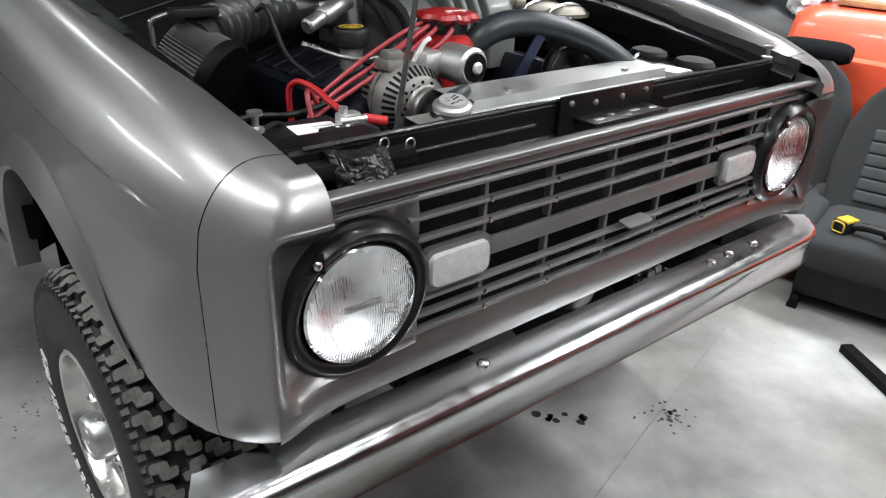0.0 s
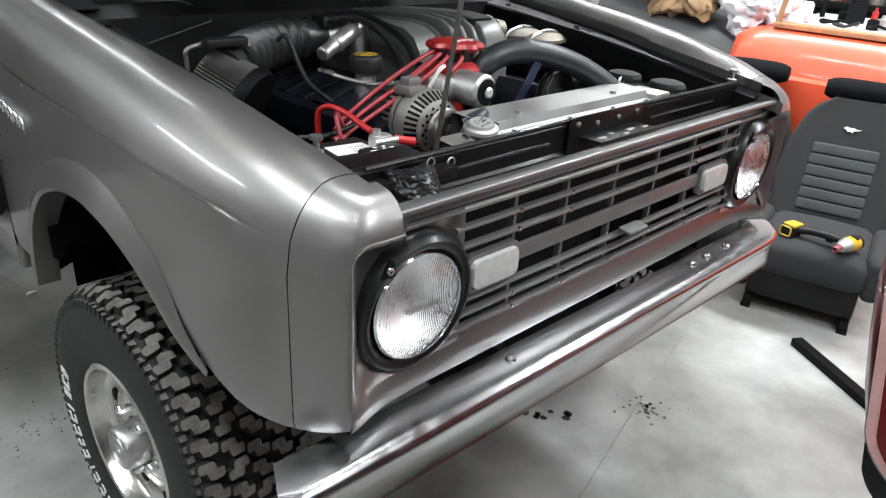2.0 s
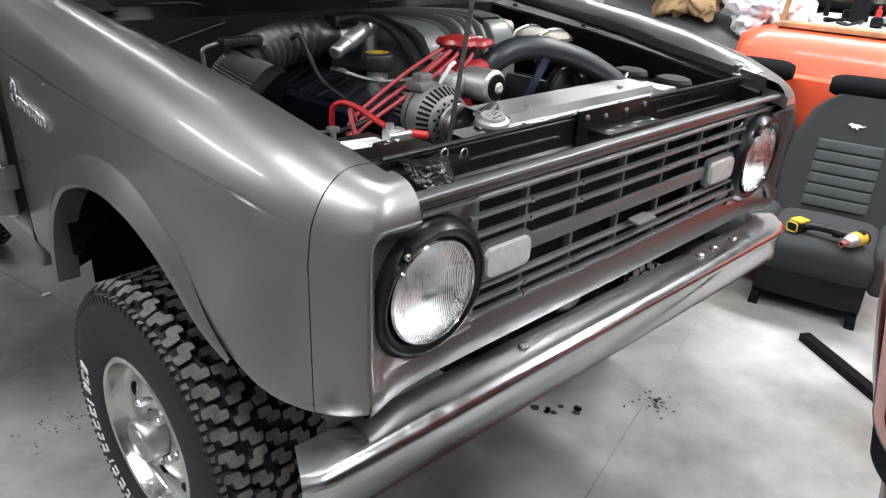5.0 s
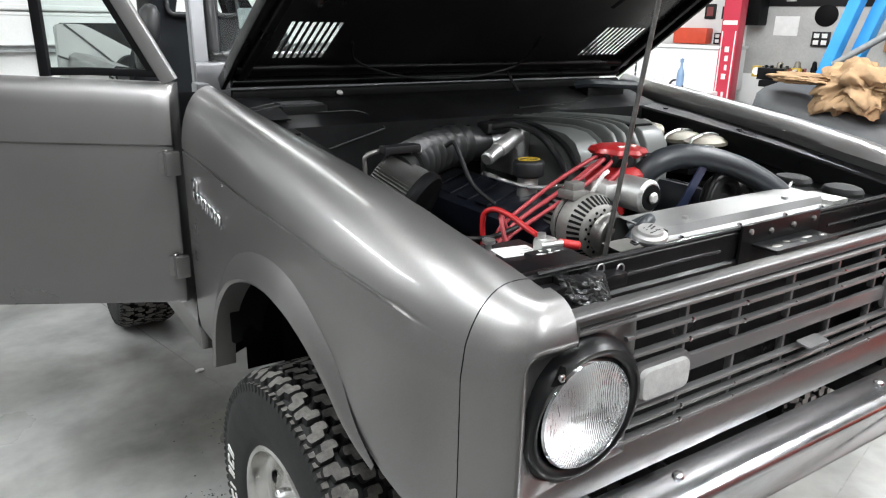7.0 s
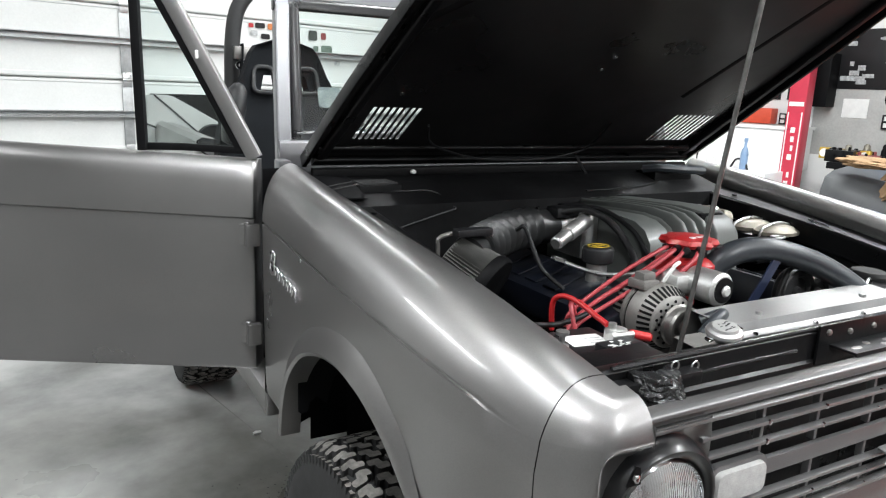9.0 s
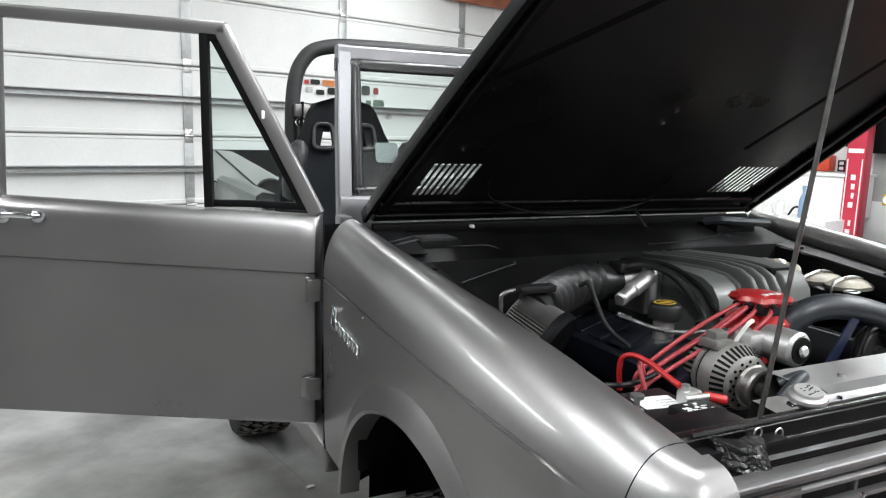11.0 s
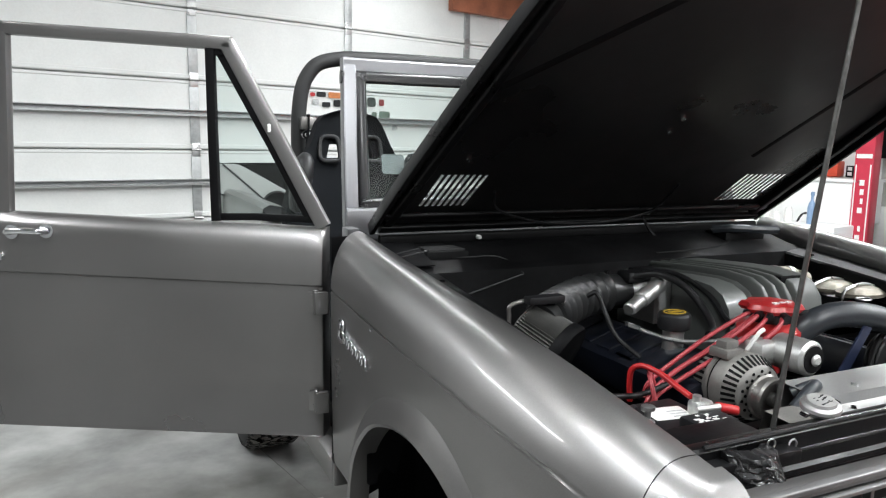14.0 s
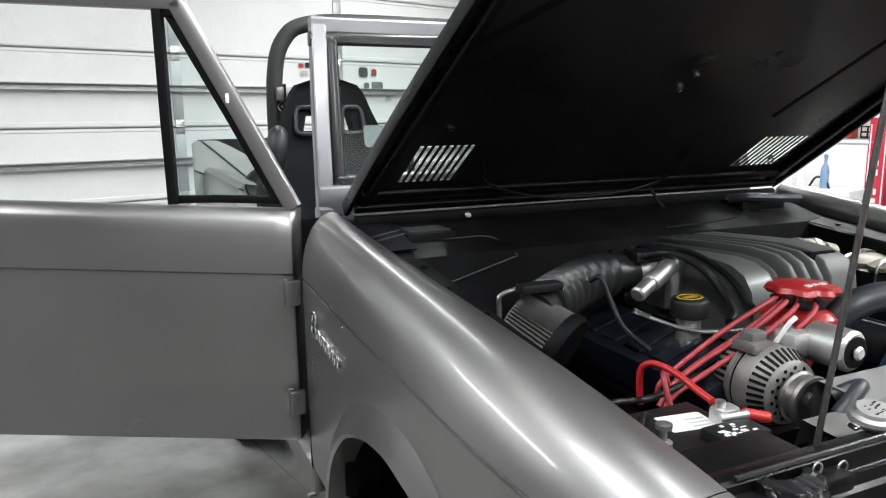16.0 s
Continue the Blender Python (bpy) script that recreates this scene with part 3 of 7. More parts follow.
for x in STRUTS:
    for z0, z1 in ((0.952, 1.066), (0.815, 0.922)):
        if abs(x) > 0.4 and z1 < 0.95:
            continue
        b = box(bmesh.new(), x - 0.004, 0.008, z0, x + 0.004, 0.022, z1, 0.002)
        sub("grille_strut", b, GRILLE_PAINT, grille)
for x in STRUTS:
    for z in (1.02, 0.986, 0.861, 0.835):
        if abs(x) < 0.4:
            sub("rivet", lathe(bmesh.new(), [(0.005, 0), (0.0045, 0.003), (0, 0.004)], 8, Matrix.Translation((x, -0.002, z)) @ pose(0, 0, 0, 90, 0, 0)), CHROME_WORN, grille)
# latch pull under the middle band
b = slab(bmesh.new(), rounded(0.07, 0.03, 0.006), 0.004, Matrix.Translation((0.02, -0.02, 0.9)) @ pose(0, 0, 0, 8, 0, 0))
sub("hood_release", b, GRILLE_PAINT, grille, "grey hood release tab")

for s in (-1, 1):
    hx, hz = (-0.577 if s < 0 else 0.584), 0.926
    hm = Matrix.Translation((hx, 0.006, hz)) @ pose(0, 0, 0, 90, 0, 0)
    b = bmesh.new()
    rows = []
    for k in range(56):
        a = 2 * math.pi * k / 56
        up = 0.5 + 0.5 * math.sin(a)
        deep = 0.018 + 0.016 * up
        row = []
        for r, h in ((0.121, 0.0), (0.1205, 0.006), (0.118, 0.45 * deep), (0.113, 0.8 * deep), (0.107, deep), (0.101, deep * 0.98), (0.096, deep * 0.88), (0.0905, deep * 0.6), (0.0885, -0.026)):
            row.append(hm @ Vector((r * math.cos(a), r * math.sin(a) * 1.0, h)))
        rows.append(row)
    grid_faces(b, rows + [rows[0]])
    bmesh.ops.remove_doubles(b, verts=b.verts, dist=1e-5)
    bezel = tpart("headlight_bezel", b, BEZEL, "satin black headlight bezel with a hooded top", 50)
    b = bmesh.new()
    nm = Matrix.Translation((hx - 0.073, -0.0265, hz + 0.088))
    slab(b, [(-0.016, -0.011), (0.009, -0.012), (0.01, 0.011), (0.003, 0.014)], 0.004, nm @ pose(0, 0, 0, 78, 0, 0))
    sub("screw_recess", b, BLACK_MATTE, bezel)
    sub("screw", lathe(bmesh.new(), [(0.006, 0), (0.006, 0.003), (0.003, 0.005), (0, 0.005)], 10, nm @ pose(-0.002, -0.006, 0.0, 80, 0, 0)), CHROME, bezel, "bright bezel screw")
    # sealed beam, set deep in the bezel: ring, silver bowl, ribbed glass
    hm = Matrix.Translation((hx, -0.004, hz)) @ pose(0, 0, 0, 90, 0, 0)
    b = lathe(bmesh.new(), [(0.088, 0.004), (0.089, 0.012), (0.086, 0.015), (0.0835, 0.011), (0.0835, 0.0)], 56, hm)
    lamp = tpart("headlight", b, CHROME, "round sealed-beam headlight with ribbed clear glass")
    b = lathe(bmesh.new(), [(0.084, 0.006), (0.074, -0.012), (0.055, -0.028), (0.03, -0.039), (0, -0.043)], 48, hm)
    sub("reflector", b, SILVER, lamp, "silvered reflector bowl")
    b = bmesh.new()
    lathe(b, [(0.084, 0.009), (0.081, 0.014), (0.066, 0.021), (0.045, 0.027), (0.022, 0.03), (0, 0.031), (0, 0.0285), (0.022, 0.0275), (0.045, 0.0245), (0.066, 0.0185), (0.08, 0.0115), (0.083, 0.007)], 56, hm, True)
    g = sub("lens", b, LENS_GLASS, lamp, "ribbed clear headlight glass", 60)
    g.visible_shadow = False
    b = box(bmesh.new(), hx - 0.03, -0.022, hz - 0.004, hx + 0.03, -0.014, hz + 0.004, 0.002)
    sub("bulb_shield", b, STEEL, lamp)
    # turn signal
    sx = -0.4 if s < 0 else 0.383
    sm = Matrix.Translation((sx, 0.006, 0.934)) @ pose(0, 0, 0, 90, 0, 0)
    sig = tpart("turn_signal", slab(bmesh.new(), rounded(0.132, 0.07, 0.018), 0.012, sm), GRILLE_PAINT, "clear rectangular turn signal in a grey rim")
    b = bmesh.new()
    o = rounded(0.116, 0.053, 0.014)
    rows = [[sm @ Vector((x * k, y * k, h)) for x, y in o] for k, h in ((1, 0.01), (1, 0.017), (0.95, 0.021), (0.6, 0.023))]
    grid_faces(b, rows, True)
    b.faces.new([v for v in b.verts][-len(o):])
    sub("lens", b, SIGNAL_LENS, sig, "milky clear lens")

# bumper
b = bmesh.new()
sec = [(0.004, -0.038), (-0.042, -0.041), (-0.054, -0.039), (-0.06, -0.033), (-0.058, -0.026), (-0.059, 0.0), (-0.061, 0.026), (-0.065, 0.033), (-0.067, 0.042), (-0.064, 0.051), (-0.056, 0.058), (-0.045, 0.06), (0.018, 0.06), (0.018, 0.056),
       (-0.045, 0.056), (-0.056, 0.044), (-0.053, -0.026), (-0.042, -0.035), (0.004, -0.033)]
line = [(-0.828, 0.002), (-0.82, -0.002), (-0.8, -0.003), (-0.7, -0.006), (-0.35, -0.013), (0, -0.019), (0.35, -0.025), (0.6, -0.029), (0.645, -0.0285),
        (0.675, -0.023), (0.695, -0.012), (0.706, 0.003)]
sweep(b, [(x, y, 0.68) for x, y in line], [(-p, q) for p, q in sec][::-1])
bumper = tpart("front_bumper", b, CHROME_WORN, "scratched and pitted chrome front bumper", 35)
for x in (-0.352, 0.3, 0.37, 0.47):
    sub("bolt", lathe(bmesh.new(), [(0.011, 0), (0.011, 0.003), (0.008, 0.007), (0, 0.009)], 14, Matrix.Translation((x, -0.033 - 0.017 * x, 0.74))), CHROME, bumper, "chrome carriage bolt")
for s in (-1, 1):
    b = box(bmesh.new(), s * 0.42, 0.0, 0.665, s * 0.33, 0.16, 0.73, 0.006)
    sub("bumper_bracket", b, BLACK_METAL, bumper, "black bumper bracket")


# ---- the truck: wheels ----
def front_tyre():
    """Tread carcass with raised, zigzag shoulder and centre blocks."""
    R, W = 0.372, 0.265
    b = bmesh.new()
    lathe(b, [(0.192, -0.1), (0.197, -0.118), (0.205, -0.126), (0.23, -0.133), (0.27, -0.137), (0.31, -0.136), (0.34, -0.131), (0.354, -0.124), (0.362, -0.108), (0.364, -0.05), (0.365, 0),
              (0.364, 0.05), (0.362, 0.108), (0.354, 0.124), (0.34, 0.131), (0.31, 0.136), (0.27, 0.137), (0.23, 0.133), (0.205, 0.126), (0.197, 0.118), (0.192, 0.1)], 72, None, True)
    return b


def tread_blocks():
    b = bmesh.new()
    rnd = random.Random(5)
    verts, faces = [], []
    n = 50
    step = 2 * math.pi / n

    def block(poly, levels, lean=0.0):
        base, m = len(verts), len(poly)
        ca, cw = sum(p[0] for p in poly) / m, sum(p[1] for p in poly) / m
        for r, k in levels:
            for a, w in poly:
                aa, ww = ca + (a - ca) * k, cw + (w - cw) * k
                rr = r - lean * max(0, abs(ww) - 0.1) * 4
                verts.append((rr * math.cos(aa), rr * math.sin(aa), ww))
        last = base + m * (len(levels) - 1)
        faces.append([last + i for i in range(m)])
        for q in range(len(levels) - 1):
            o = base + m * q
            for i in range(m):
                faces.append([o + i, o + (i + 1) % m, o + m + (i + 1) % m, o + m + i])

    for k in range(n):
        for row, w0 in enumerate((-0.099, -0.049, 0.0, 0.049, 0.099)):
            a = (k + (0.5 if row % 2 else 0) + 0.05 * rnd.uniform(-1, 1)) * step
            hw = 0.0238
            s = -1 if row % 2 else 1
            poly = [(0.03, -0.9), (0.18, -1.05), (0.44, -1.08), (0.52, -0.9), (0.5, -0.5), (0.86, -0.36), (0.9, 0.1), (0.88, 0.9), (0.74, 1.05), (0.5, 1.08), (0.42, 0.9), (0.42, 0.45), (0.1, 0.34), (0.02, 0.1)]
            if rnd.random() < 0.5:
                poly = [(0.92 - u, v) for u, v in poly][::-1]
            block([(a + u * step, w0 + s * v * hw) for u, v in (poly if s > 0 else poly[::-1])], ((0.355, 1.0), (0.381, 0.97), (0.3845, 0.9)), 0.16 if abs(w0) > 0.09 else 0.0)
        for sgn in (-1, 1):
            for q in range(2):
                a = (k + 0.1 + q / 2) * step
                block([(a, sgn * 0.116), (a + 0.34 * step, sgn * 0.116), (a + 0.3 * step, sgn * 0.1316), (a + 0.05 * step, sgn * 0.1316)], ((0.334 + 0.006 * q, 1.0), (0.3605, 0.92)))
    me = bpy.data.meshes.new("tread")
    me.from_pydata(verts, [], faces)
    b.from_mesh(me)
    return b


LETTER_ARCS = ((0.35, 1.85), (4.9, 6.0))


def letter_bars(r0, r1, a0, a1, w):
    """Raised bars that stand for unreadable lettering, one mesh a letter."""
    rnd = random.Random(3)
    a, out = a0, []
    while a < a1:
        b = bmesh.new()
        wd = rnd.choice((0.06, 0.075, 0.085))
        kind = rnd.random()
        strokes = [(r0, r1, a, a + 0.022)]
        if kind < 0.6:
            strokes += [(r1 - 0.008, r1, a + 0.022, a + wd), (r0, r0 + 0.008, a + 0.022, a + wd)]
        elif kind < 0.85:
            strokes += [(r0, r1, a + wd - 0.022, a + wd), ((r0 + r1) / 2 - 0.004, (r0 + r1) / 2 + 0.004, a + 0.022, a + wd - 0.022)]
        for ra, rb, aa, ab in strokes:
            q = []
            for h in (w, w - 0.0035):
                for rr, an in ((ra, aa), (rb, aa + 0.01), (rb, ab + 0.01), (ra, ab)):
                    q.append(b.verts.new((rr * math.cos(an), rr * math.sin(an), h)))
            b.faces.new(q[4:])
            for i in range(4):
                b.faces.new((q[i], q[(i + 1) % 4], q[4 + (i + 1) % 4], q[4 + i]))
        out.append(b)
        a += wd + 0.045
    return out


def wheel(x, y, steer, name, out):
    """Tyre with its rim; out is -1 where the outer face looks to -x. The wheel's own z is its axle, outer face at -z."""
    m = TM @ Matrix.Translation((x, y, 0.368)) @ pose(0, 0, 0, 0, 0, steer) @ pose(0, 0, 0, 0, 90 if out < 0 else -90, 0) @ Matrix.Diagonal((0.95, 0.95, 1.0, 1))
    w = part(name, front_tyre(), RUBBER, truck, "black all-terrain tyre with raised white sidewall lettering", m=m)
    tread = part("tread", tread_blocks(), RUBBER_TREAD, w, "chunky interlocking tread blocks", 25)
    tread.data.materials.append(RUBBER)
    for f in tread.data.polygons:
        c = f.center
        f.material_index = 0 if f.normal.x * c.x + f.normal.y * c.y > 0.8 * math.hypot(c.x, c.y) else 1
    for a0, a1 in LETTER_ARCS if name == "front_wheel" else ():
        for b in letter_bars(0.268, 0.308, a0, a1, -0.1355):
            part("letter_bar", b, WHITE_LABEL, w, "raised white bar for a letter", 20)
    b = lathe(bmesh.new(), [(0.207, -0.118), (0.207, -0.126), (0.2, -0.13), (0.192, -0.127), (0.188, -0.114), (0.184, -0.092), (0.178, -0.084), (0.168, -0.078), (0.155, -0.076), (0.14, -0.079), (0.12, -0.087), (0.1, -0.092),
                            (0.075, -0.094), (0.06, -0.092), (0.06, 0.0), (0.19, 0.0), (0.19, 0.1), (0.2, 0.118)], 64)
    rim = part("rim", b, WHEEL, w, "polished alloy wheel with round holes", 35)
    for k in range(8):
        a = 2 * math.pi * k / 8 + 0.3
        part("rim_hole", lathe(bmesh.new(), [(0.0, -0.0005), (0.017, -0.0005), (0.019, 0.004)], 16, pose(0.152 * math.cos(a), 0.152 * math.sin(a), -0.0795, 0, 0, degrees_of(a)) @ Matrix.Diagonal((0.75, 1.15, 1, 1))), BLACK_MATTE, rim, "dark round vent hole")
    for k in range(5):
        a = 2 * math.pi * k / 5
        part("lug_nut", lathe(bmesh.new(), [(0.011, 0), (0.011, -0.018), (0.006, -0.024), (0, -0.024)], 6, pose(0.082 * math.cos(a), 0.082 * math.sin(a), -0.091)), CHROME, rim)
    b = lathe(bmesh.new(), [(0.056, -0.08), (0.054, -0.13), (0.052, -0.138), (0.048, -0.142), (0.045, -0.142), (0.043, -0.137), (0.03, -0.137), (0.028, -0.141), (0.012, -0.141), (0.01, -0.136), (0, -0.136)], 32)
    part("hub", b, STEEL, w, "grey locking hub", 35)
    return w


wheel(-0.70, 0.65, 3, "front_wheel", -1)
wheel(0.70, 0.65, 3, "front_wheel", 1)
wheel(-0.70, 2.95, 0, "rear_wheel", -1)
wheel(0.70, 2.95, 0, "rear_wheel", 1)


# ---- the truck: hood ----
HOOD_A = 34
HM = Matrix.Translation((0, 1.2, 1.3)) @ pose(0, 0, 0, -HOOD_A, 0, 0)
HL = 1.2
SLOT_Y0, SLOT_Y1 = -0.269, -0.112
SLOTS = {-1: [-0.611 + 0.0181 * k for k in range(8)], 1: [0.446 + 0.0205 * k for k in range(9)]}


def taper(bm):
    """Narrows the hood towards its front edge."""
    inv = HM.inverted()
    for v in bm.verts:
        p = inv @ v.co
        p.x *= 1 - 0.066 * (max(0, -p.y) / 0.76) ** 1.5
        v.co = HM @ p
    return bm


# one sheet whose slots are true openings
cuts = sorted([-0.716, 0.716] + [x + d for s in (-1, 1) for x in SLOTS[s] for d in (-0.0052, 0.0052)])
levels = [-HL, -1.0, -0.8, -0.6, -0.45, SLOT_Y0, SLOT_Y1, 0.0]
b = bmesh.new()
V = [[b.verts.new(HM @ Vector((x, y, 0.023))) for x in cuts] for y in levels]
for i in range(len(levels) - 1):
    for k in range(len(cuts) - 1):
        mid = (cuts[k] + cuts[k + 1]) / 2
        if not (i == 5 and any(abs(mid - x) < 0.002 for s in (-1, 1) for x in SLOTS[s])):
            b.faces.new((V[i][k], V[i][k + 1], V[i + 1][k + 1], V[i + 1][k]))
thicken(b, 0.0012)
hood = tpart("hood", taper(b), HOOD_BLACK, "raised hood with matte black underside and louvre slots")
for n_, args in (("hood_flange", (-0.725, -HL, -0.004, -0.712, 0.0, 0.03)), ("hood_flange", (0.712, -HL, -0.004, 0.725, 0.0, 0.03)), ("hood_front_edge", (-0.72, -HL - 0.01, -0.01, 0.72, -HL + 0.02, 0.03))):
    b = box(bmesh.new(), *args, 0.003)
    bmesh.ops.subdivide_edges(b, edges=[e for e in b.edges if e.calc_length() > 0.5], cuts=8)
    bmesh.ops.transform(b, verts=b.verts, matrix=HM)
    sub(n_, taper(b), BLACK_METAL, hood, "turned-down black hood edge")
xs_all = [-0.722, -0.65, -0.45, 0.4, 0.66, 0.722]
levels = [-HL, -0.9, -0.6, SLOT_Y0 - 0.03, SLOT_Y1 + 0.03, 0.0]
b = bmesh.new()
V = [[b.verts.new(HM @ Vector((x, y, 0.031))) for x in xs_all] for y in levels]
for i in range(5):
    for k in range(5):
        if not (i == 3 and k in (1, 3)):
            b.faces.new((V[i][k], V[i][k + 1], V[i + 1][k + 1], V[i + 1][k]))
thicken(b, 0.003)
sub("outer_skin", taper(b), PAINT, hood, "dark grey painted outer skin")
for x, r in ((-0.68, 0.016), (0.68, 0.016)):
    b = bmesh.new()
    sweep(b, [HM @ Vector((x, -HL + 0.02, 0.012)), HM @ Vector((x, -0.03, 0.012))], rounded(0.03, 0.022, 0.008), up=HM.to_3x3() @ Vector((0, 0, 1)))
    sub("side_rib", taper(b), BLACK_METAL, hood)
for y, z, h in ((-0.02, 0.006, 0.02), (-0.075, 0.01, 0.014)):
    b = bmesh.new()
    sweep(b, [HM @ Vector((-0.7, y, z)), HM @ Vector((0, y, z)), HM @ Vector((0.7, y, z))], rounded(0.028, h, 0.006), up=HM.to_3x3() @ Vector((0, 0, 1)))
    sub("rear_rib", b, BLACK_METAL, hood)
# stiffening creases
for xa, ya, xb, yb in ((-0.62, -0.6, -0.3, -0.95), (0.36, -0.37, 0.47, -0.95)):
    b = bmesh.new()
    sweep(b, [HM @ Vector((xa, ya, 0.022)), HM @ Vector(((xa + xb) / 2, (ya + yb) / 2, 0.022)), HM @ Vector((xb, yb, 0.022))], [(-0.012, 0), (0, -0.004), (0.012, 0), (0, 0.002)], up=HM.to_3x3() @ Vector((0, 0, 1)))
    sub("crease", b, BLACK_MATTE, hood)
for hx, hy in ((-0.043, -0.537), (-0.045, -0.482), (-0.56, -0.34), (0.3, -0.9)):
    sub("bolt", lathe(bmesh.new(), [(0.006, 0.022), (0.006, 0.017), (0, 0.015)], 8, HM @ Matrix.Translation((hx, hy, 0))), CHROME, hood)
b = bmesh.new()
tube(b, [HM @ Vector(p) for p in ((-0.42, -0.19, 0.018), (-0.38, -0.12, 0.0), (-0.2, -0.055, -0.012), (0.02, -0.05, -0.015), (0.15, -0.08, -0.008), (0.19, -0.12, 0.0), (0.2, -0.22, 0.018))], 0.004, 6)
sub("cable", b, BLACK_PLASTIC, hood, "thin black cable along the hood hinge")
b = bmesh.new()
tube(b, [(0.19, 1.18, 1.33), (0.22, 1.13, 1.26), (0.3, 1.05, 1.225), (0.42, 1.0, 1.21)], 0.005, 6)
sub("hose", b, BLACK_PLASTIC, hood, "thin black washer hose")

# prop rod
b = bmesh.new()
rod(b, ROD_A, ROD_B, 0.0042, 10)
prop = tpart("hood_prop", b, ROD_STEEL, "thin grey steel hood prop rod")

# cowl, firewall and ducts
b = bmesh.new()
rows = []
for x in [-0.68 + 0.068 * k for k in range(21)]:
    rows.append([(x, 1.3, 1.292), (x, 1.215, 1.285), (x, 1.19, 1.272), (x, 1.12, 1.268), (x, 1.1, 1.262), (x, 0.99, 1.232), (x, 0.975, 1.222), (x, 0.97, 1.15), (x, 0.96, 0.6)])
grid_faces(b, rows)
cowl = tpart("cowl", b, COWL_BLACK, "black cowl panel and firewall", 25)
# seal added as a high black bar that hides the strip left in shade
b = bmesh.new()
sweep(b, [(-0.7, 1.186, 1.282), (0, 1.184, 1.284), (0.7, 1.186, 1.282)], rounded(0.022, 0.03, 0.008, 3))
sub("cowl_seal", b, COWL_BLACK, cowl, "black rubber cowl seal, raised to cover the shaded strip behind")
# stepped sheet edge beside the vent, and the shaded recess next to the fender
for pts in ([(-0.6, 1.045, 1.25), (-0.5, 1.04, 1.2485), (-0.41, 1.03, 1.2455), (-0.372, 0.97, 1.209)], [(-0.372, 0.969, 1.207), (-0.45, 0.968, 1.187), (-0.53, 0.967, 1.166), (-0.6, 0.966, 1.148)]):
    sub("sheet_edge", tube(bmesh.new(), pts, 0.0022, 6), DUSTY_PLASTIC, cowl, "dusty sheet edge")
# the recess's shade is a matte black sheet laid over the cowl
b = slab(bmesh.new(), [(-0.73, 0.0), (-0.622, 0.0), (-0.622, 0.16), (-0.73, 0.16)], 0.003, Matrix.Translation((0, 0.985, 1.24)) @ pose(0, 0, 0, 14, 0, 0))
sub("recess_shade", b, BLACK_MATTE, cowl, "matte black sheet as shade of the recess beside the cowl")
for y in (1.03, 1.08):
    sub("recess_strut", rod(bmesh.new(), (-0.71, y - 0.02, 1.262), (-0.625, y + 0.01, 1.27), 0.0018, 8), DUSTY_PLASTIC, cowl)
sub("cowl_bead", tube(bmesh.new(), [(0.1, 1.0, 1.235), (0.35, 1.02, 1.24), (0.5, 1.08, 1.257)], 0.004, 6), COWL_BLACK, cowl, "pressed bead")
for x0, y0, w, d, z0 in ((-0.62, 1.04, 0.12, 0.09, 1.238), (0.44, 1.06, 0.17, 0.09, 1.25)):
    vent = sub("cowl_vent", box(bmesh.new(), x0, y0, z0, x0 + w, y0 + d, z0 + 0.028, 0.003), COWL_BLACK, cowl, "black louvred cowl vent")
    for k in range(5):
        box_b = box(bmesh.new(), x0 + 0.008, y0 + 0.01 + k * d / 5.5, z0 + 0.027, x0 + w - 0.008, y0 + 0.016 + k * d / 5.5, z0 + 0.033, 0.001)
        bmesh.ops.transform(box_b, verts=box_b.verts, matrix=TM)
        me = mesh_from(box_b, "slat")
        me.materials.append(DUSTY_PLASTIC)
        sl = new("cowl_slat", me)
        sl.parent = cowl
b = bmesh.new()
tube(b, [(0.42, 1.1, 1.285), (0.46, 1.06, 1.292), (0.52, 1.03, 1.29), (0.62, 1.02, 1.285)], 0.014, 8)
sub("cowl_hose", b, HOSE, cowl, "black rubber seal")
b = lathe(bmesh.new(), [(0.009, 0), (0.009, 0.004), (0.006, 0.007), (0, 0.008)], 12, Matrix.Translation((-0.405, 1.168, 1.281)) @ pose(0, 0, 0, 20, 0, 0))
sub("washer_nozzle", b, WHITE_LABEL, cowl, "small white washer nozzle")
# ---- the truck: engine bay ----
# support panel ahead of the radiator
b = bmesh.new()
grid_faces(b, [[(x, 0.125, 1.108), (x, 0.105, 1.116), (x, 0.09, 1.117), (x, 0.085, 1.112), (x, 0.088, 1.06), (x, 0.082, 1.055), (x, 0.082, 1.047), (x, 0.09, 1.04), (x, 0.09, 0.72)]
               for x in (-0.62, -0.45, -0.2, 0, 0.2, 0.45, 0.62)])
support = tpart("radiator_support", b, BLACK_METAL, "black radiator support panel with pressed bead", 25)
b = bmesh.new()
box(b, -0.11, 0.078, 1.05, 0.15, 0.084, 1.126, 0.002)
box(b, -0.075, 0.026, 1.082, 0.13, 0.08, 1.087, 0.002)
box(b, -0.077, 0.024, 1.072, 0.132, 0.028, 1.088, 0.002)
sub("hood_latch_plate", b, BLACK_METAL, support, "black perforated hood latch bracket")
for k, (x, y, w) in enumerate(((-0.045, 0.045, 1.6), (0.0, 0.055, 1.0), (0.03, 0.038, 1.0), (0.065, 0.052, 1.8), (0.11, 0.045, 1.2))):
    sub("slot", lathe(bmesh.new(), [(0, 0.0005), (0.008, 0.0005), (0.009, 0)], 12, Matrix.Translation((x, y, 1.0875)) @ Matrix.Diagonal((w, 0.7, 1, 1))), STEEL_DARK, support)
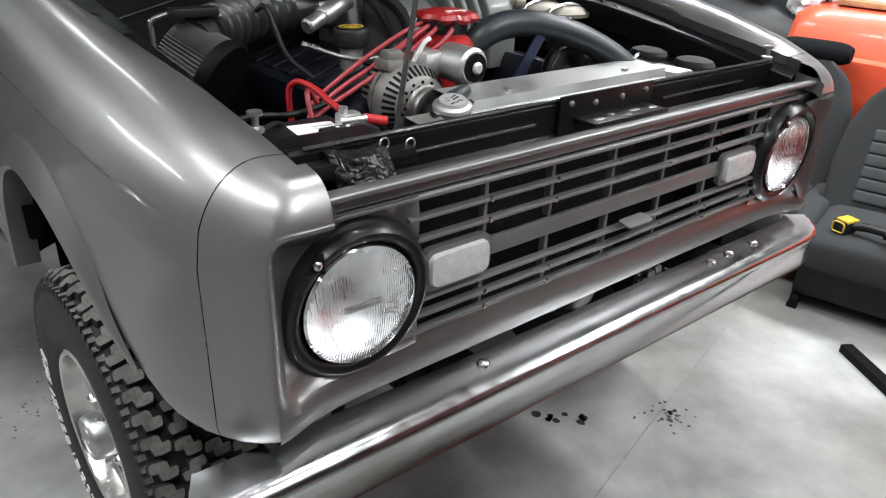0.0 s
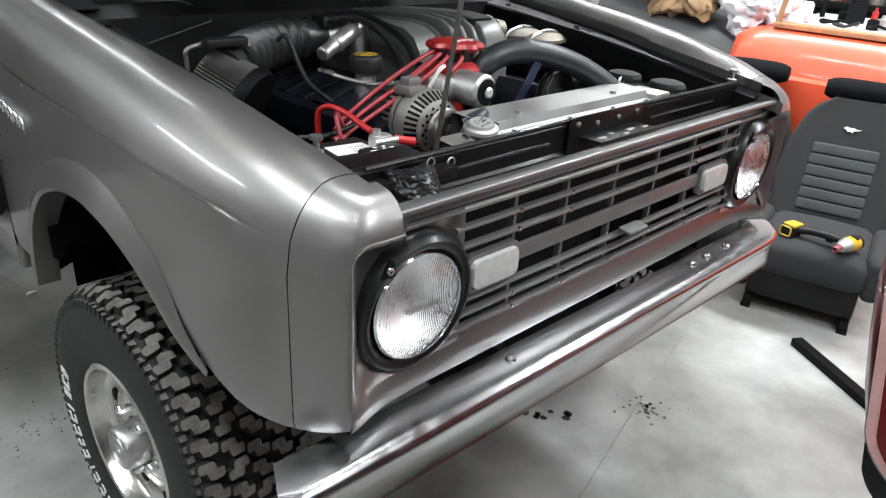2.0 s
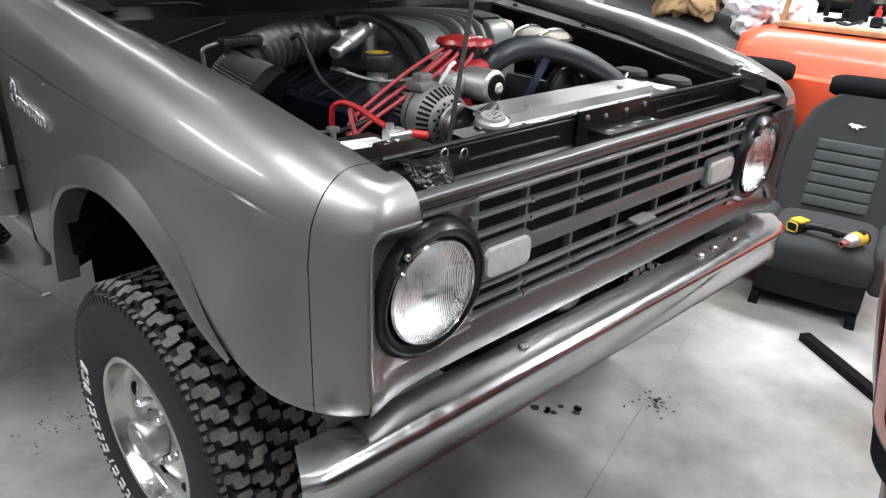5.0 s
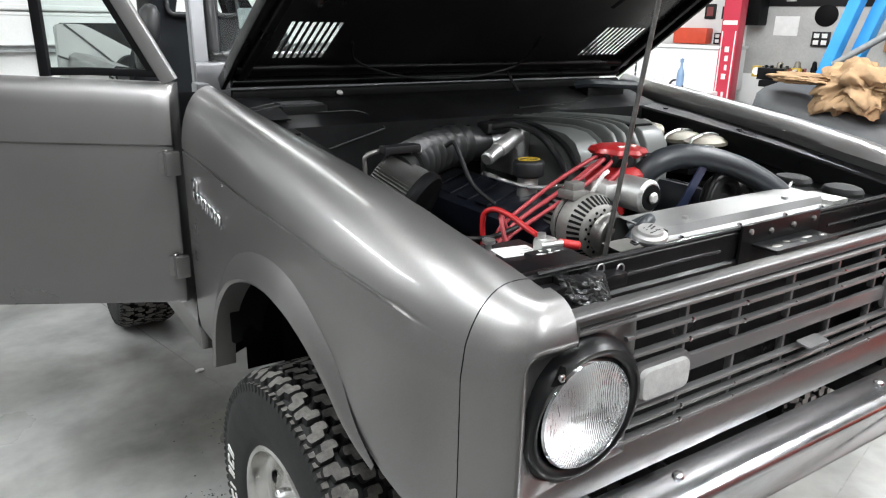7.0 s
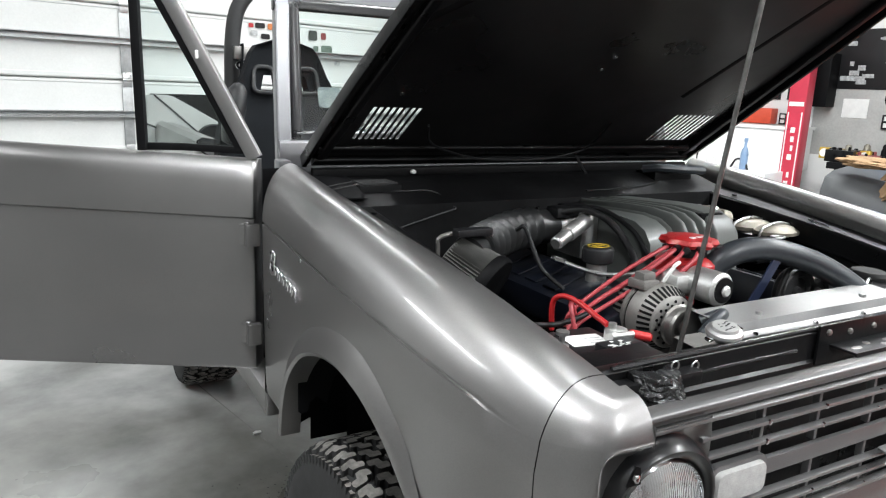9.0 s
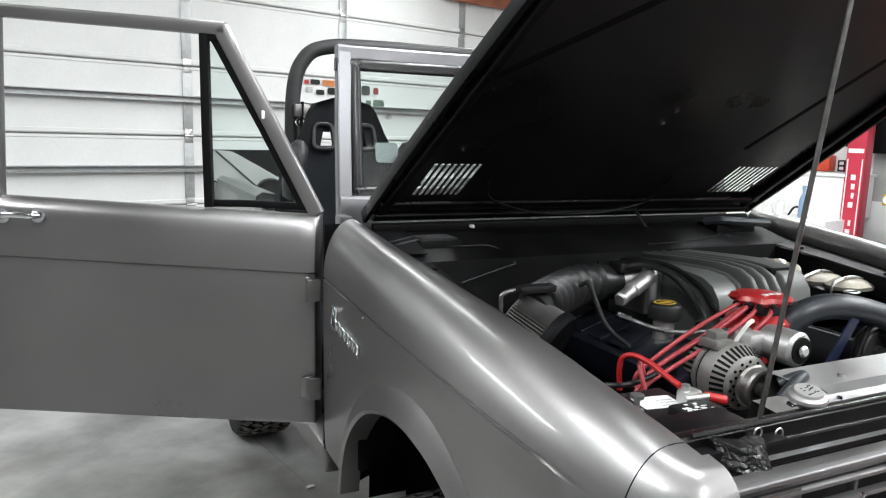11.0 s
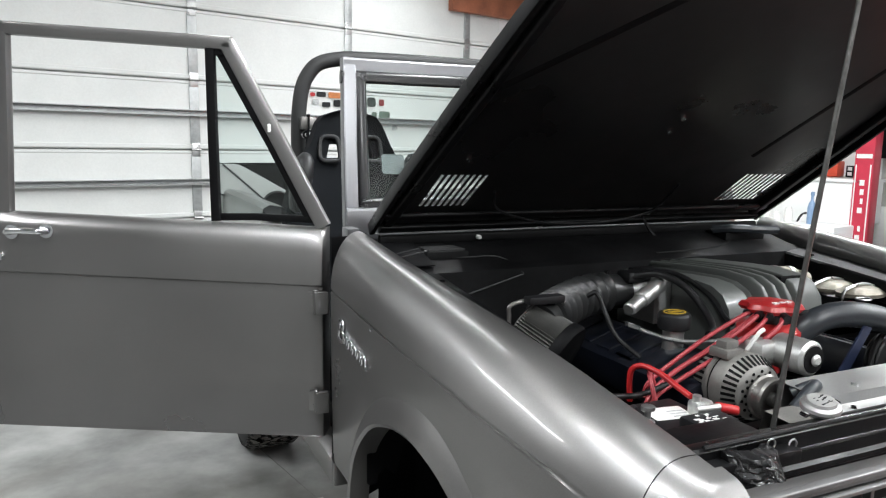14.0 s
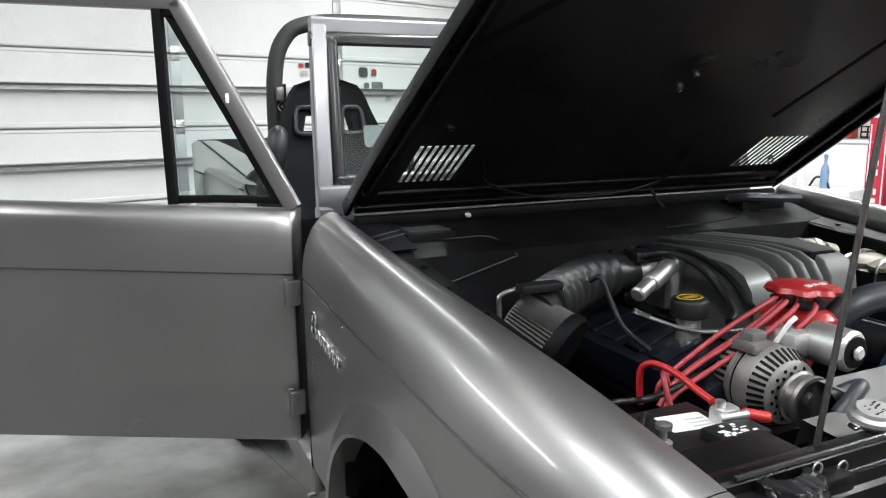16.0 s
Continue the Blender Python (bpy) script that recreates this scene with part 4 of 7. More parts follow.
for x, z in ((-0.085, 1.112), (-0.02, 1.106), (0.055, 1.108), (0.125, 1.112)):
    sub("bolt", lathe(bmesh.new(), [(0.006, 0), (0.006, 0.004), (0.003, 0.006), (0, 0.006)], 6, Matrix.Translation((x, 0.078, z)) @ pose(0, 0, 0, 90, 0, 0)), STEEL_DARK, support)
# the rolled upper edge and a pressed rib catch the light
sub("panel_edge", tube(bmesh.new(), [(-0.6, 0.088, 1.118), (0.0, 0.087, 1.12), (0.6, 0.088, 1.118)], 0.004, 8), LATCH_BLACK, support, "rolled black panel edge")
for x0, x1 in ((-0.42, -0.16), (0.2, 0.5)):
    sub("pressed_rib", tube(bmesh.new(), [(x0, 0.087, 1.083), ((x0 + x1) / 2, 0.086, 1.084), (x1, 0.087, 1.083)], 0.0035, 8), LATCH_BLACK, support)
for x, z in ((-0.476, 1.108), (-0.43, 1.1)):
    b = bmesh.new()
    sweep(b, [(x + 0.008 * math.cos(2 * math.pi * k / 14), 0.078, z + 0.008 * math.sin(2 * math.pi * k / 14)) for k in range(14)], circle(0.0015, 6), up=(0, 1, 0), closed=True)
    sub("ring", b, STEEL, support, "small steel clip ring")
# wrinkled black wrap at the corner
b = bmesh.new()
rows = []
for i in range(44):
    t = i / 43
    row = []
    for k in range(44):
        u = k / 43
        w = 0.008 * noise.noise(Vector((t * 3, u * 4, 2))) + 0.006 * abs(noise.noise(Vector((t * 9, u * 10, 5)))) + 0.004 * abs(noise.noise(Vector((t * 19, u * 21, 7))))
        row.append((-0.572 + 0.095 * u + 0.012 * t, 0.054 - 0.032 * math.sin(math.pi * u) - w + 0.02 * (1 - t) ** 3, 1.112 - 0.006 * u - 0.085 * t + 0.008 * noise.noise(Vector((u * 6, t, 8)))))
    rows.append(row)
grid_faces(b, [[(r[0][0], 0.09, r[0][2])] + r + [(r[-1][0], 0.09, r[-1][2])] for r in [[(x, y + 0.03, z + 0.002) for x, y, z in rows[0]]] + rows])
tpart("plastic_wrap", b, SHINY_WRAP, "crinkled shiny black plastic wrap", 30)
b = bmesh.new()
box(b, -0.66, 0.06, 1.078, -0.43, 0.2, 1.1, 0.004)
tpart("corner_bracket", b, BLACK_METAL, "black corner bracket")
for side in (-1, 1):
    b = lathe(bmesh.new(), [(0.012, 0), (0.012, 0.006), (0.005, 0.008), (0.005, 0.022), (0.011, 0.024), (0.011, 0.03), (0, 0.033)], 12, Matrix.Translation((side * 0.615, 0.19 if side < 0 else 0.1, 1.118)))
    tpart("hood_stop", b, STEEL, "threaded steel hood stop")

# radiator
b = bmesh.new()
box(b, -0.27, 0.16, 0.72, 0.36, 0.25, 1.06, 0.004)
radiator = tpart("radiator", b, BLACK_METAL, "aluminium crossflow radiator")
b = bmesh.new()
grid_faces(b, [[(x, 0.145, 1.04), (x, 0.145, 1.085), (x, 0.15, 1.092), (x, 0.175, 1.095), (x, 0.18, 1.112), (x, 0.262, 1.117), (x, 0.27, 1.112), (x, 0.27, 1.04)] for x in (-0.24, 0, 0.2, 0.335)])
sub("top_shroud", b, ALLOY_SHEET, radiator, "bright sheet aluminium radiator cover", 20)
b = bmesh.new()
box(b, 0.335, 0.15, 1.02, 0.4, 0.24, 1.106, 0.006)
sub("end_tank", b, ALLOY, radiator, "grey radiator end tank")
for x in (-0.18, 0.0, 0.16, 0.3):
    sub("rivet", lathe(bmesh.new(), [(0.006, 0), (0.005, 0.004), (0, 0.005)], 8, Matrix.Translation((x, 0.158, 1.094))), CHROME, radiator)
for x in (-0.12, 0.22):
    sub("bolt", lathe(bmesh.new(), [(0.007, 0), (0.007, 0.006), (0, 0.007)], 6, Matrix.Translation((x, 0.2, 1.113))), STEEL, radiator)
b = bmesh.new()
grid_faces(b, [[(-0.362 + 0.12 * k, 0.095, 1.02), (-0.362 + 0.12 * k, 0.088, 1.078 + 0.01 * k), (-0.357 + 0.12 * k, 0.11, 1.095), (-0.35 + 0.12 * k, 0.2, 1.098), (-0.345 + 0.12 * k, 0.215, 1.05)] for k in (0, 0.5, 1)])
sub("filler_neck_tank", b, ALT_CAST, radiator, "polished aluminium filler tank")
cm = Matrix.Translation((-0.314, 0.124, 1.113)) @ pose(0, 0, 0, 10, -8, 0) @ Matrix.Diagonal((0.8, 0.8, 0.8, 1))
b = lathe(bmesh.new(), [(0.022, 0), (0.022, 0.012), (0.038, 0.014), (0.04, 0.02), (0.038, 0.026), (0.03, 0.03), (0.028, 0.034), (0, 0.035)], 28, cm)
cap = sub("radiator_cap", b, ALLOY_SHEET, radiator, "chrome radiator cap with worn print", 30)
sub("cap_face", lathe(bmesh.new(), [(0.0275, 0.034), (0.027, 0.0356), (0, 0.0358)], 28, cm), CAP_FACE, radiator, "bright printed cap face")
for s in (-1, 1):
    b = box(bmesh.new(), s * 0.052, -0.008, 0.013, s * 0.034, 0.008, 0.019, 0.002, cm)
    sub("cap_ear", b, CHROME, radiator)
b = bmesh.new()
rnd = random.Random(4)
for k in range(16):
    x, y = rnd.uniform(-0.02, 0.012), rnd.uniform(-0.017, 0.016)
    box(b, x, y, 0.0357, x + rnd.uniform(0.004, 0.01), y + 0.0022, 0.0362, 0, cm)
sub("print", b, BLACK_PLASTIC, radiator)
b = bmesh.new()
tube(b, [(-0.045, 0.42, 1.09), (-0.04, 0.4, 1.14), (-0.015, 0.385, 1.175), (0.03, 0.372, 1.193), (0.09, 0.355, 1.195), (0.16, 0.335, 1.18), (0.24, 0.31, 1.15), (0.31, 0.275, 1.105), (0.345, 0.25, 1.06)], 0.028, 14)
hose = tpart("radiator_hose", b, HOSE, "thick black upper radiator hose", 60)
b = bmesh.new()
sweep(b, [(0.345 + 0.034 * math.cos(2 * math.pi * k / 18), 0.262 + 0.012 * math.cos(2 * math.pi * k / 18), 1.095 + 0.03 * math.sin(2 * math.pi * k / 18)) for k in range(18)], circle(0.004, 6), up=(0.6, -0.3, -0.7), closed=True)
sub("hose_clamp", b, STEEL, hose)

# block, valve covers and front cover
b = bmesh.new()
box(b, -0.26, 0.36, 0.62, 0.26, 0.93, 0.98, 0.02)
engine = tpart("engine_block", b, BLACK_METAL, "black V8 engine block with dark blue valve covers")
for s, x in ((-1, -0.245), (1, 0.25)):
    vm = Matrix.Translation((x, 0.66, 1.055)) @ pose(0, 0, 0, 0, s * 18, 0)
    b = box(bmesh.new(), -0.075, -0.25, -0.06, 0.075, 0.25, 0.028, 0.018, vm)
    vc = sub("valve_cover", b, NAVY, engine, "dark blue valve cover")
    for k in range(6):
        sub("fin", box(bmesh.new(), -0.05, -0.2 + 0.075 * k, 0.0275, 0.05, -0.15 + 0.075 * k, 0.0335, 0.003, vm), NAVY, vc)
b = bmesh.new()
rod(b, (0.0, 0.345, 0.9), (0.0, 0.3, 0.9), 0.085, 28, 0.006)
rod(b, (0.16, 0.345, 0.98), (0.16, 0.3, 0.98), 0.05, 24, 0.006)
sub("pulley", b, STEEL_DARK, engine, "dark belt pulleys")
b = bmesh.new()
rod(b, (0.02, 0.3, 0.97), (0.02, 0.27, 0.97), 0.035, 20, 0.004)
for k in range(6):
    a = 2 * math.pi * k / 6
    m = Matrix.Translation((0.06, 0.275, 0.93)) @ pose(0, 0, 0, 90, 0, 0) @ pose(0, 0, 0, 0, 0, degrees_of(a)) @ pose(0.1, 0, 0, 25, 0, 0)
    slab(b, rounded(0.16, 0.07, 0.02), 0.003, m)
sub("cooling_fan", b, FAN_BLUE, engine, "dark blue metal fan blades")

# slanted fan blade, idler and belt under the hose
b = slab(bmesh.new(), [(0.012, 1.075), (0.042, 1.07), (0.112, 1.17), (0.086, 1.176)], 0.004, Matrix.Translation((0, 0.335, 0)) @ pose(0, 0, 0, 90, 0, 0))
sub("fan_blade", b, FAN_BLUE, engine, "dark blue slanted fan blade")
for x, z, r in ((0.205, 1.085, 0.055), (0.285, 1.075, 0.045)):
    b = lathe(bmesh.new(), [(0, 0), (r, 0), (r + 0.003, 0.004), (r - 0.004, 0.008), (r - 0.004, 0.026), (r + 0.003, 0.03), (r, 0.034), (r * 0.75, 0.034), (r * 0.65, 0.024), (0.014, 0.024), (0.012, 0.034), (0, 0.034)], 28, Matrix.Translation((x, 0.37, z)) @ pose(0, 0, 0, 90, 0, 0))
    sub("idler_pulley", b, DUSTY_PLASTIC, engine, "dull black idler pulley", 35)
b = bmesh.new()
tube(b, [(0.14, 0.35, 1.06), (0.17, 0.348, 1.14), (0.215, 0.345, 1.145), (0.3, 0.345, 1.125), (0.335, 0.35, 1.08)], 0.006, 6)
sub("drive_belt", b, RUBBER, engine, "black drive belt")

# intake plenum: flat deck, arched ribs and a smooth end
b = bmesh.new()
prof = [(0.95, 1.06), (0.955, 1.19), (0.94, 1.208), (0.75, 1.222), (0.66, 1.226), (0.61, 1.221), (0.575, 1.205), (0.553, 1.175), (0.545, 1.14), (0.545, 1.06)]
rows = []
xs = [-0.07 + 0.002 * k for k in range(158)]
for x in xs:
    rib = 0.0
    arch = 0.0
    if x > 0.0:
        f = min(1, x / 0.02)
        arch = 0.018 * f
        if x < 0.144:
            rib = 0.03 * f * (0.5 - 0.5 * math.cos(2 * math.pi * x / 0.036)) ** 2.5
    end = max(0, (x - 0.205) / 0.04)
    row = []
    for i, (y, z) in enumerate(prof):
        k = 1 if 2 <= i <= 7 else 0.3
        dz = (arch - rib) * k - end ** 2 * 0.035 * (1 if i > 1 else 0.2)
        dy = (-(arch - rib) * (1 if i > 4 else 0)) + end ** 2 * 0.03 * (1 if i > 4 else 0)
        row.append((x, y + dy, z + dz))
    rows.append(row)
V = grid_faces(b, rows)
b.faces.new(V[0])
b.faces.new(V[-1])
plenum = tpart("intake_plenum", b, PLENUM, "grey cast intake plenum with arched ribs", 35)
b = box(bmesh.new(), 0.12, 0.575, 1.215, 0.2, 0.61, 1.236, 0.004)
sub("plenum_plate", b, BLACK_MATTE, plenum, "black plate on the plenum")
b = lathe(bmesh.new(), [(0.02, 0), (0.018, 0.006), (0.01, 0.004), (0, 0.003)], 18, Matrix.Translation((0.225, 0.56, 1.17)) @ pose(0, 0, 0, 90, 0, 20))
sub("port", b, BLACK_MATTE, plenum)
for x, y, z in ((0.2, 0.9, 1.215), (-0.13, 0.93, 1.2)):
    sub("bolt", lathe(bmesh.new(), [(0.008, 0), (0.008, 0.008), (0, 0.01)], 6, Matrix.Translation((x, y, z))), STEEL, plenum)
# throttle body and idle valve
b = bmesh.new()
box(b, -0.125, 0.74, 1.1, -0.07, 0.86, 1.22, 0.008)
rod(b, (-0.12, 0.8, 1.178), (-0.2, 0.8, 1.18), 0.04, 24, 0.004)
throttle = tpart("throttle_body", b, ALLOY, "cast aluminium throttle body")
b = bmesh.new()
rod(b, (-0.125, 0.725, 1.208), (-0.215, 0.69, 1.18), 0.02, 18, 0.003)
rod(b, (-0.212, 0.691, 1.181), (-0.262, 0.672, 1.165), 0.0165, 18, 0.004)
sub("idle_valve", b, ALLOY, throttle, "bright idle air valve cylinder")
b = bmesh.new()
box(b, -0.2, 0.75, 1.21, -0.14, 0.8, 1.236, 0.006)
box(b, -0.15, 0.76, 1.21, -0.08, 0.82, 1.238, 0.006)
sub("sensor", b, BLACK_PLASTIC, throttle, "black throttle sensor")

# intake tube, corrugated, and cone filter
pts = [(-0.18, 0.8, 1.18), (-0.25, 0.795, 1.182), (-0.32, 0.775, 1.18), (-0.38, 0.748, 1.174), (-0.43, 0.72, 1.168), (-0.475, 0.695, 1.162), (-0.505, 0.675, 1.155)]
line = spline(pts, 16)
sc = [1.0 + (0.3 * (0.5 + 0.5 * math.cos(2 * math.pi * i / 8)) ** 1.5 - 0.1 if 16 <= i <= 80 else 0) for i in range(len(line))]
b = bmesh.new()
sweep(b, line, circle(0.044, 24), scales=sc)
tpart("intake_tube", b, TUBE_RUBBER, "black corrugated intake tube", 60)
fa, fb = Vector((-0.53, 0.712, 1.142)), Vector((-0.47, 0.618, 1.088))
fm = along(fa, fb)
b = bmesh.new()
rows = []
for h, r in ((0.0, 0.05), (0.006, 0.062), (0.014, 0.064), (0.105, 0.073)):
    row = []
    for k in range(112):
        a = 2 * math.pi * k / 112
        rr = r - (0.01 if k % 2 and h > 0.006 else 0)
        row.append(fm @ Vector((rr * math.cos(a), rr * math.sin(a), h)))
    rows.append(row)
V = grid_faces(b, rows, True)
b.faces.new(V[0])
filt = tpart("air_filter", b, FILTER, "grey pleated cone air filter with black rubber end", 20)
b = lathe(bmesh.new(), [(0.073, 0.098), (0.076, 0.102), (0.076, 0.118), (0.071, 0.124), (0.055, 0.122), (0.03, 0.126), (0, 0.124)], 40, fm)
sub("filter_end", b, BLACK_MATTE, filt, "black rubber end cap")
b = bmesh.new()
tube(b, [(-0.575, 0.68, 1.09), (-0.578, 0.685, 1.17), (-0.57, 0.685, 1.2), (-0.5, 0.67, 1.212), (-0.45, 0.665, 1.2)], 0.005, 8)
bracket = tpart("filter_bracket", b, STEEL_DARK, "grey bent filter bracket")
b = box(bmesh.new(), -0.55, 0.645, 1.203, -0.46, 0.675, 1.22, 0.004)
sub("air_meter", b, BLACK_PLASTIC, bracket, "black air meter connector")
b = bmesh.new()
tube(b, [(-0.36, 0.7, 1.2), (-0.35, 0.68, 1.21), (-0.34, 0.66, 1.17), (-0.335, 0.62, 1.12), (-0.3, 0.58, 1.08)], 0.0055, 8)
tpart("breather_hose", b, BLACK_PLASTIC, "thin black breather hose")
b = bmesh.new()
tube(b, [(-0.262, 0.65, 1.13), (-0.25, 0.61, 1.124), (-0.225, 0.55, 1.118), (-0.19, 0.505, 1.125), (-0.14, 0.48, 1.13)], 0.005, 8)
dip = tpart("braided_line", b, STEEL, "braided steel fuel line")
b = bmesh.new()
rod(b, (-0.272, 0.668, 1.132), (-0.258, 0.632, 1.127), 0.008, 6)
sub("fitting", b, CHROME, dip)
for pts, r in (([(-0.19, 0.76, 1.225), (-0.14, 0.72, 1.235), (-0.11, 0.66, 1.215), (-0.1, 0.6, 1.17), (-0.12, 0.55, 1.14), (-0.15, 0.53, 1.13)], 0.009),
               ([(-0.17, 0.8, 1.228), (-0.09, 0.72, 1.235), (-0.07, 0.62, 1.2), (-0.085, 0.55, 1.16), (-0.09, 0.52, 1.15)], 0.0065)):
    tpart("vacuum_hose", tube(bmesh.new(), pts, r, 8), BLACK_PLASTIC, "black vacuum hose", 60)

# oil filler
om = Matrix.Translation((-0.212, 0.575, 1.07))
b = lathe(bmesh.new(), [(0.024, 0), (0.024, 0.07)], 20, om)
oil = tpart("oil_filler", b, ALLOY, "metal oil filler neck with black cap")
b = lathe(bmesh.new(), [(0.03, 0.068), (0.036, 0.072), (0.037, 0.1), (0.033, 0.106), (0.03, 0.107), (0, 0.106)], 28, om)
sub("oil_cap", b, BLACK_PLASTIC, oil, "black oil filler cap with yellow print")
b = bmesh.new()
sweep(b, [om @ Vector((0.026 * math.cos(2 * math.pi * k / 24), 0.02 * math.sin(2 * math.pi * k / 24), 0.108)) for k in range(24)], rounded(0.003, 0.0016, 0.0005, 1), closed=True)
for x in (-0.012, -0.004, 0.004, 0.012):
    box(b, x - 0.0025, -0.006, 0.1075, x + 0.0025, 0.006, 0.1085, 0, om)
sub("cap_print", b, YELLOW, oil, "yellow ring print")

# distributor with red cap and wires
DX, DY = -0.068, 0.44
dm = Matrix.Translation((DX, DY, 1.112)) @ Matrix.Diagonal((0.92, 0.92, 0.95, 1))
b = lathe(bmesh.new(), [(0.03, -0.05), (0.04, 0.012), (0.066, 0.022), (0.074, 0.028), (0.074, 0.054), (0.062, 0.064), (0.045, 0.068)], 32, dm)
dist = tpart("distributor", b, RED_PLASTIC, "red distributor cap with plug leads")
b = lathe(bmesh.new(), [(0.046, 0.068), (0.046, 0.088), (0.0, 0.088)], 24, dm)
sub("distributor_collar", b, BLACK_PLASTIC, dist)
b = bmesh.new()
rows = []
for r, h in ((0.04, 0.09), (0.06, 0.092), (0.066, 0.1), (0.06, 0.11), (0.03, 0.116), (0.0001, 0.117)):
    rows.append([dm @ Vector((r * (1 + (0.1 * math.cos(8 * 2 * math.pi * k / 48) if r > 0.05 else 0)) * math.cos(2 * math.pi * k / 48), r * (1 + (0.1 * math.cos(8 * 2 * math.pi * k / 48) if r > 0.05 else 0)) * math.sin(2 * math.pi * k / 48), h)) for k in range(48)])
grid_faces(b, rows, True)
sub("wire_retainer", b, RED_PLASTIC, dist, "red scalloped wire retainer with white marks")
b = bmesh.new()
for k in range(3):
    box(b, -0.028 + 0.02 * k, -0.034, 0.1135, -0.014 + 0.02 * k, -0.024, 0.1165, 0, dm)
sub("print", b, WHITE_LABEL, dist)
WIRES = [
    [(-0.118, 0.425, 1.2), (-0.155, 0.415, 1.187), (-0.22, 0.425, 1.145), (-0.3, 0.445, 1.1), (-0.36, 0.455, 1.06), (-0.39, 0.45, 1.03)],
    [(-0.112, 0.408, 1.2), (-0.15, 0.396, 1.182), (-0.22, 0.405, 1.138), (-0.31, 0.425, 1.087), (-0.375, 0.435, 1.05), (-0.4, 0.43, 1.02)],
    [(-0.12, 0.445, 1.2), (-0.162, 0.44, 1.19), (-0.235, 0.455, 1.15), (-0.31, 0.47, 1.1), (-0.36, 0.48, 1.06), (-0.37, 0.48, 1.03)],
    [(-0.09, 0.39, 1.198), (-0.12, 0.375, 1.182), (-0.165, 0.38, 1.15), (-0.21, 0.41, 1.115), (-0.25, 0.47, 1.08)],
    [(-0.116, 0.435, 1.196), (-0.158, 0.428, 1.18), (-0.23, 0.44, 1.135), (-0.32, 0.46, 1.08), (-0.38, 0.465, 1.035)],
    [(-0.36, 0.46, 1.06), (-0.385, 0.45, 1.095), (-0.4, 0.43, 1.09), (-0.405, 0.41, 1.06), (-0.4, 0.4, 1.03)],
]
for pts in WIRES:
    tpart("spark_plug_lead", tube(bmesh.new(), pts, 0.0048, 8), RED_WIRE, "red spark plug lead", 60)
for p in ((-0.113, 0.425, 1.2), (-0.108, 0.407, 1.2), (-0.116, 0.445, 1.2), (-0.088, 0.393, 1.2), (-0.03, 0.4, 1.2)):
    q = Vector(p)
    sub("lead_boot", rod(bmesh.new(), q, q + (q - Vector((DX, DY, 1.207))) * 0.4, 0.008, 8), BLACK_PLASTIC, dist, "black lead boot")
b = bmesh.new()
tube(b, [(-0.2, 0.39, 1.12), (-0.19, 0.38, 1.15), (-0.178, 0.372, 1.175), (-0.165, 0.372, 1.182)], 0.0045, 8)
tpart("lead_separator", b, WHITE_LABEL, "white lead separator clip")

# alternator, facing forward
am = Matrix.Translation((-0.21, 0.437, 1.069)) @ pose(0, 0, 0, 90, 0, -4) @ Matrix.Diagonal((0.9, 0.9, 0.97, 1))
b = lathe(bmesh.new(), [(0.02, -0.01), (0.06, -0.008), (0.074, 0.0), (0.077, 0.01), (0.077, 0.04), (0.074, 0.042), (0.074, 0.05), (0.08, 0.052), (0.08, 0.08), (0.078, 0.086), (0.062, 0.112), (0.056, 0.117), (0.03, 0.12), (0, 0.12)], 48, am)
alt = tpart("alternator", b, ALT_CAST, "grey cast aluminium alternator with black slots", 35)
for k in range(36):
    mm = am @ pose(0, 0, 0, 0, 0, 10 * k)
    slot_m = mm @ Matrix.Translation((0.0702, 0, 0.0985)) @ pose(0, 0, 0, 0, 58.4, 0)
    sub("cooling_slot", box(bmesh.new(), -0.0145, -0.0031, -0.001, 0.0145, 0.0031, 0.0011, 0, slot_m), BLACK_MATTE, alt)
    sub("cooling_slot", box(bmesh.new(), 0.0705, -0.0034, 0.004, 0.0778, 0.0034, 0.03, 0, mm), BLACK_MATTE, alt)
for k in range(14):
    for r, h in ((0.042, 0.1195), (0.051, 0.1186)):
        a = 2 * math.pi * (k + (0.5 if r > 0.05 else 0)) / 14
        sub("vent_hole", lathe(bmesh.new(), [(0.0, 0.0), (0.0036, 0.0), (0.004, -0.003)], 8, am @ Matrix.Translation((r * math.cos(a), r * math.sin(a), h))), BLACK_MATTE, alt)
b = lathe(bmesh.new(), [(0.05, 0.046), (0.0765, 0.045), (0.0765, 0.047), (0.05, 0.048)], 40, am)
sub("stator_band", b, BLACK_MATTE, alt, "dark stator band")
b = lathe(bmesh.new(), [(0.012, 0.118), (0.012, 0.126), (0.047, 0.128), (0.049, 0.132), (0.045, 0.136), (0.045, 0.15), (0.049, 0.154), (0.047, 0.161), (0.04, 0.161), (0.036, 0.15), (0.016, 0.148), (0.014, 0.16), (0.007, 0.162), (0, 0.162)], 36, am)
sub("pulley", b, STEEL_DARK, alt, "dull steel belt pulley")
b = bmesh.new()
box(b, -0.257, 0.378, 1.138, -0.222, 0.408, 1.164, 0.006)
box(b, -0.264, 0.368, 1.128, -0.217, 0.418, 1.148, 0.006)
sub("mount_ear", b, ALT_CAST, alt)
b = bmesh.new()
tube(b, [(-0.41, 0.475, 1.03), (-0.413, 0.476, 1.075), (-0.412, 0.47, 1.1), (-0.405, 0.445, 1.112), (-0.4, 0.4, 1.108), (-0.4, 0.355, 1.097), (-0.4, 0.32, 1.09)], 0.006, 8)
tpart("battery_cable", b, RED_PLASTIC, "thick bright red battery cable", 60)

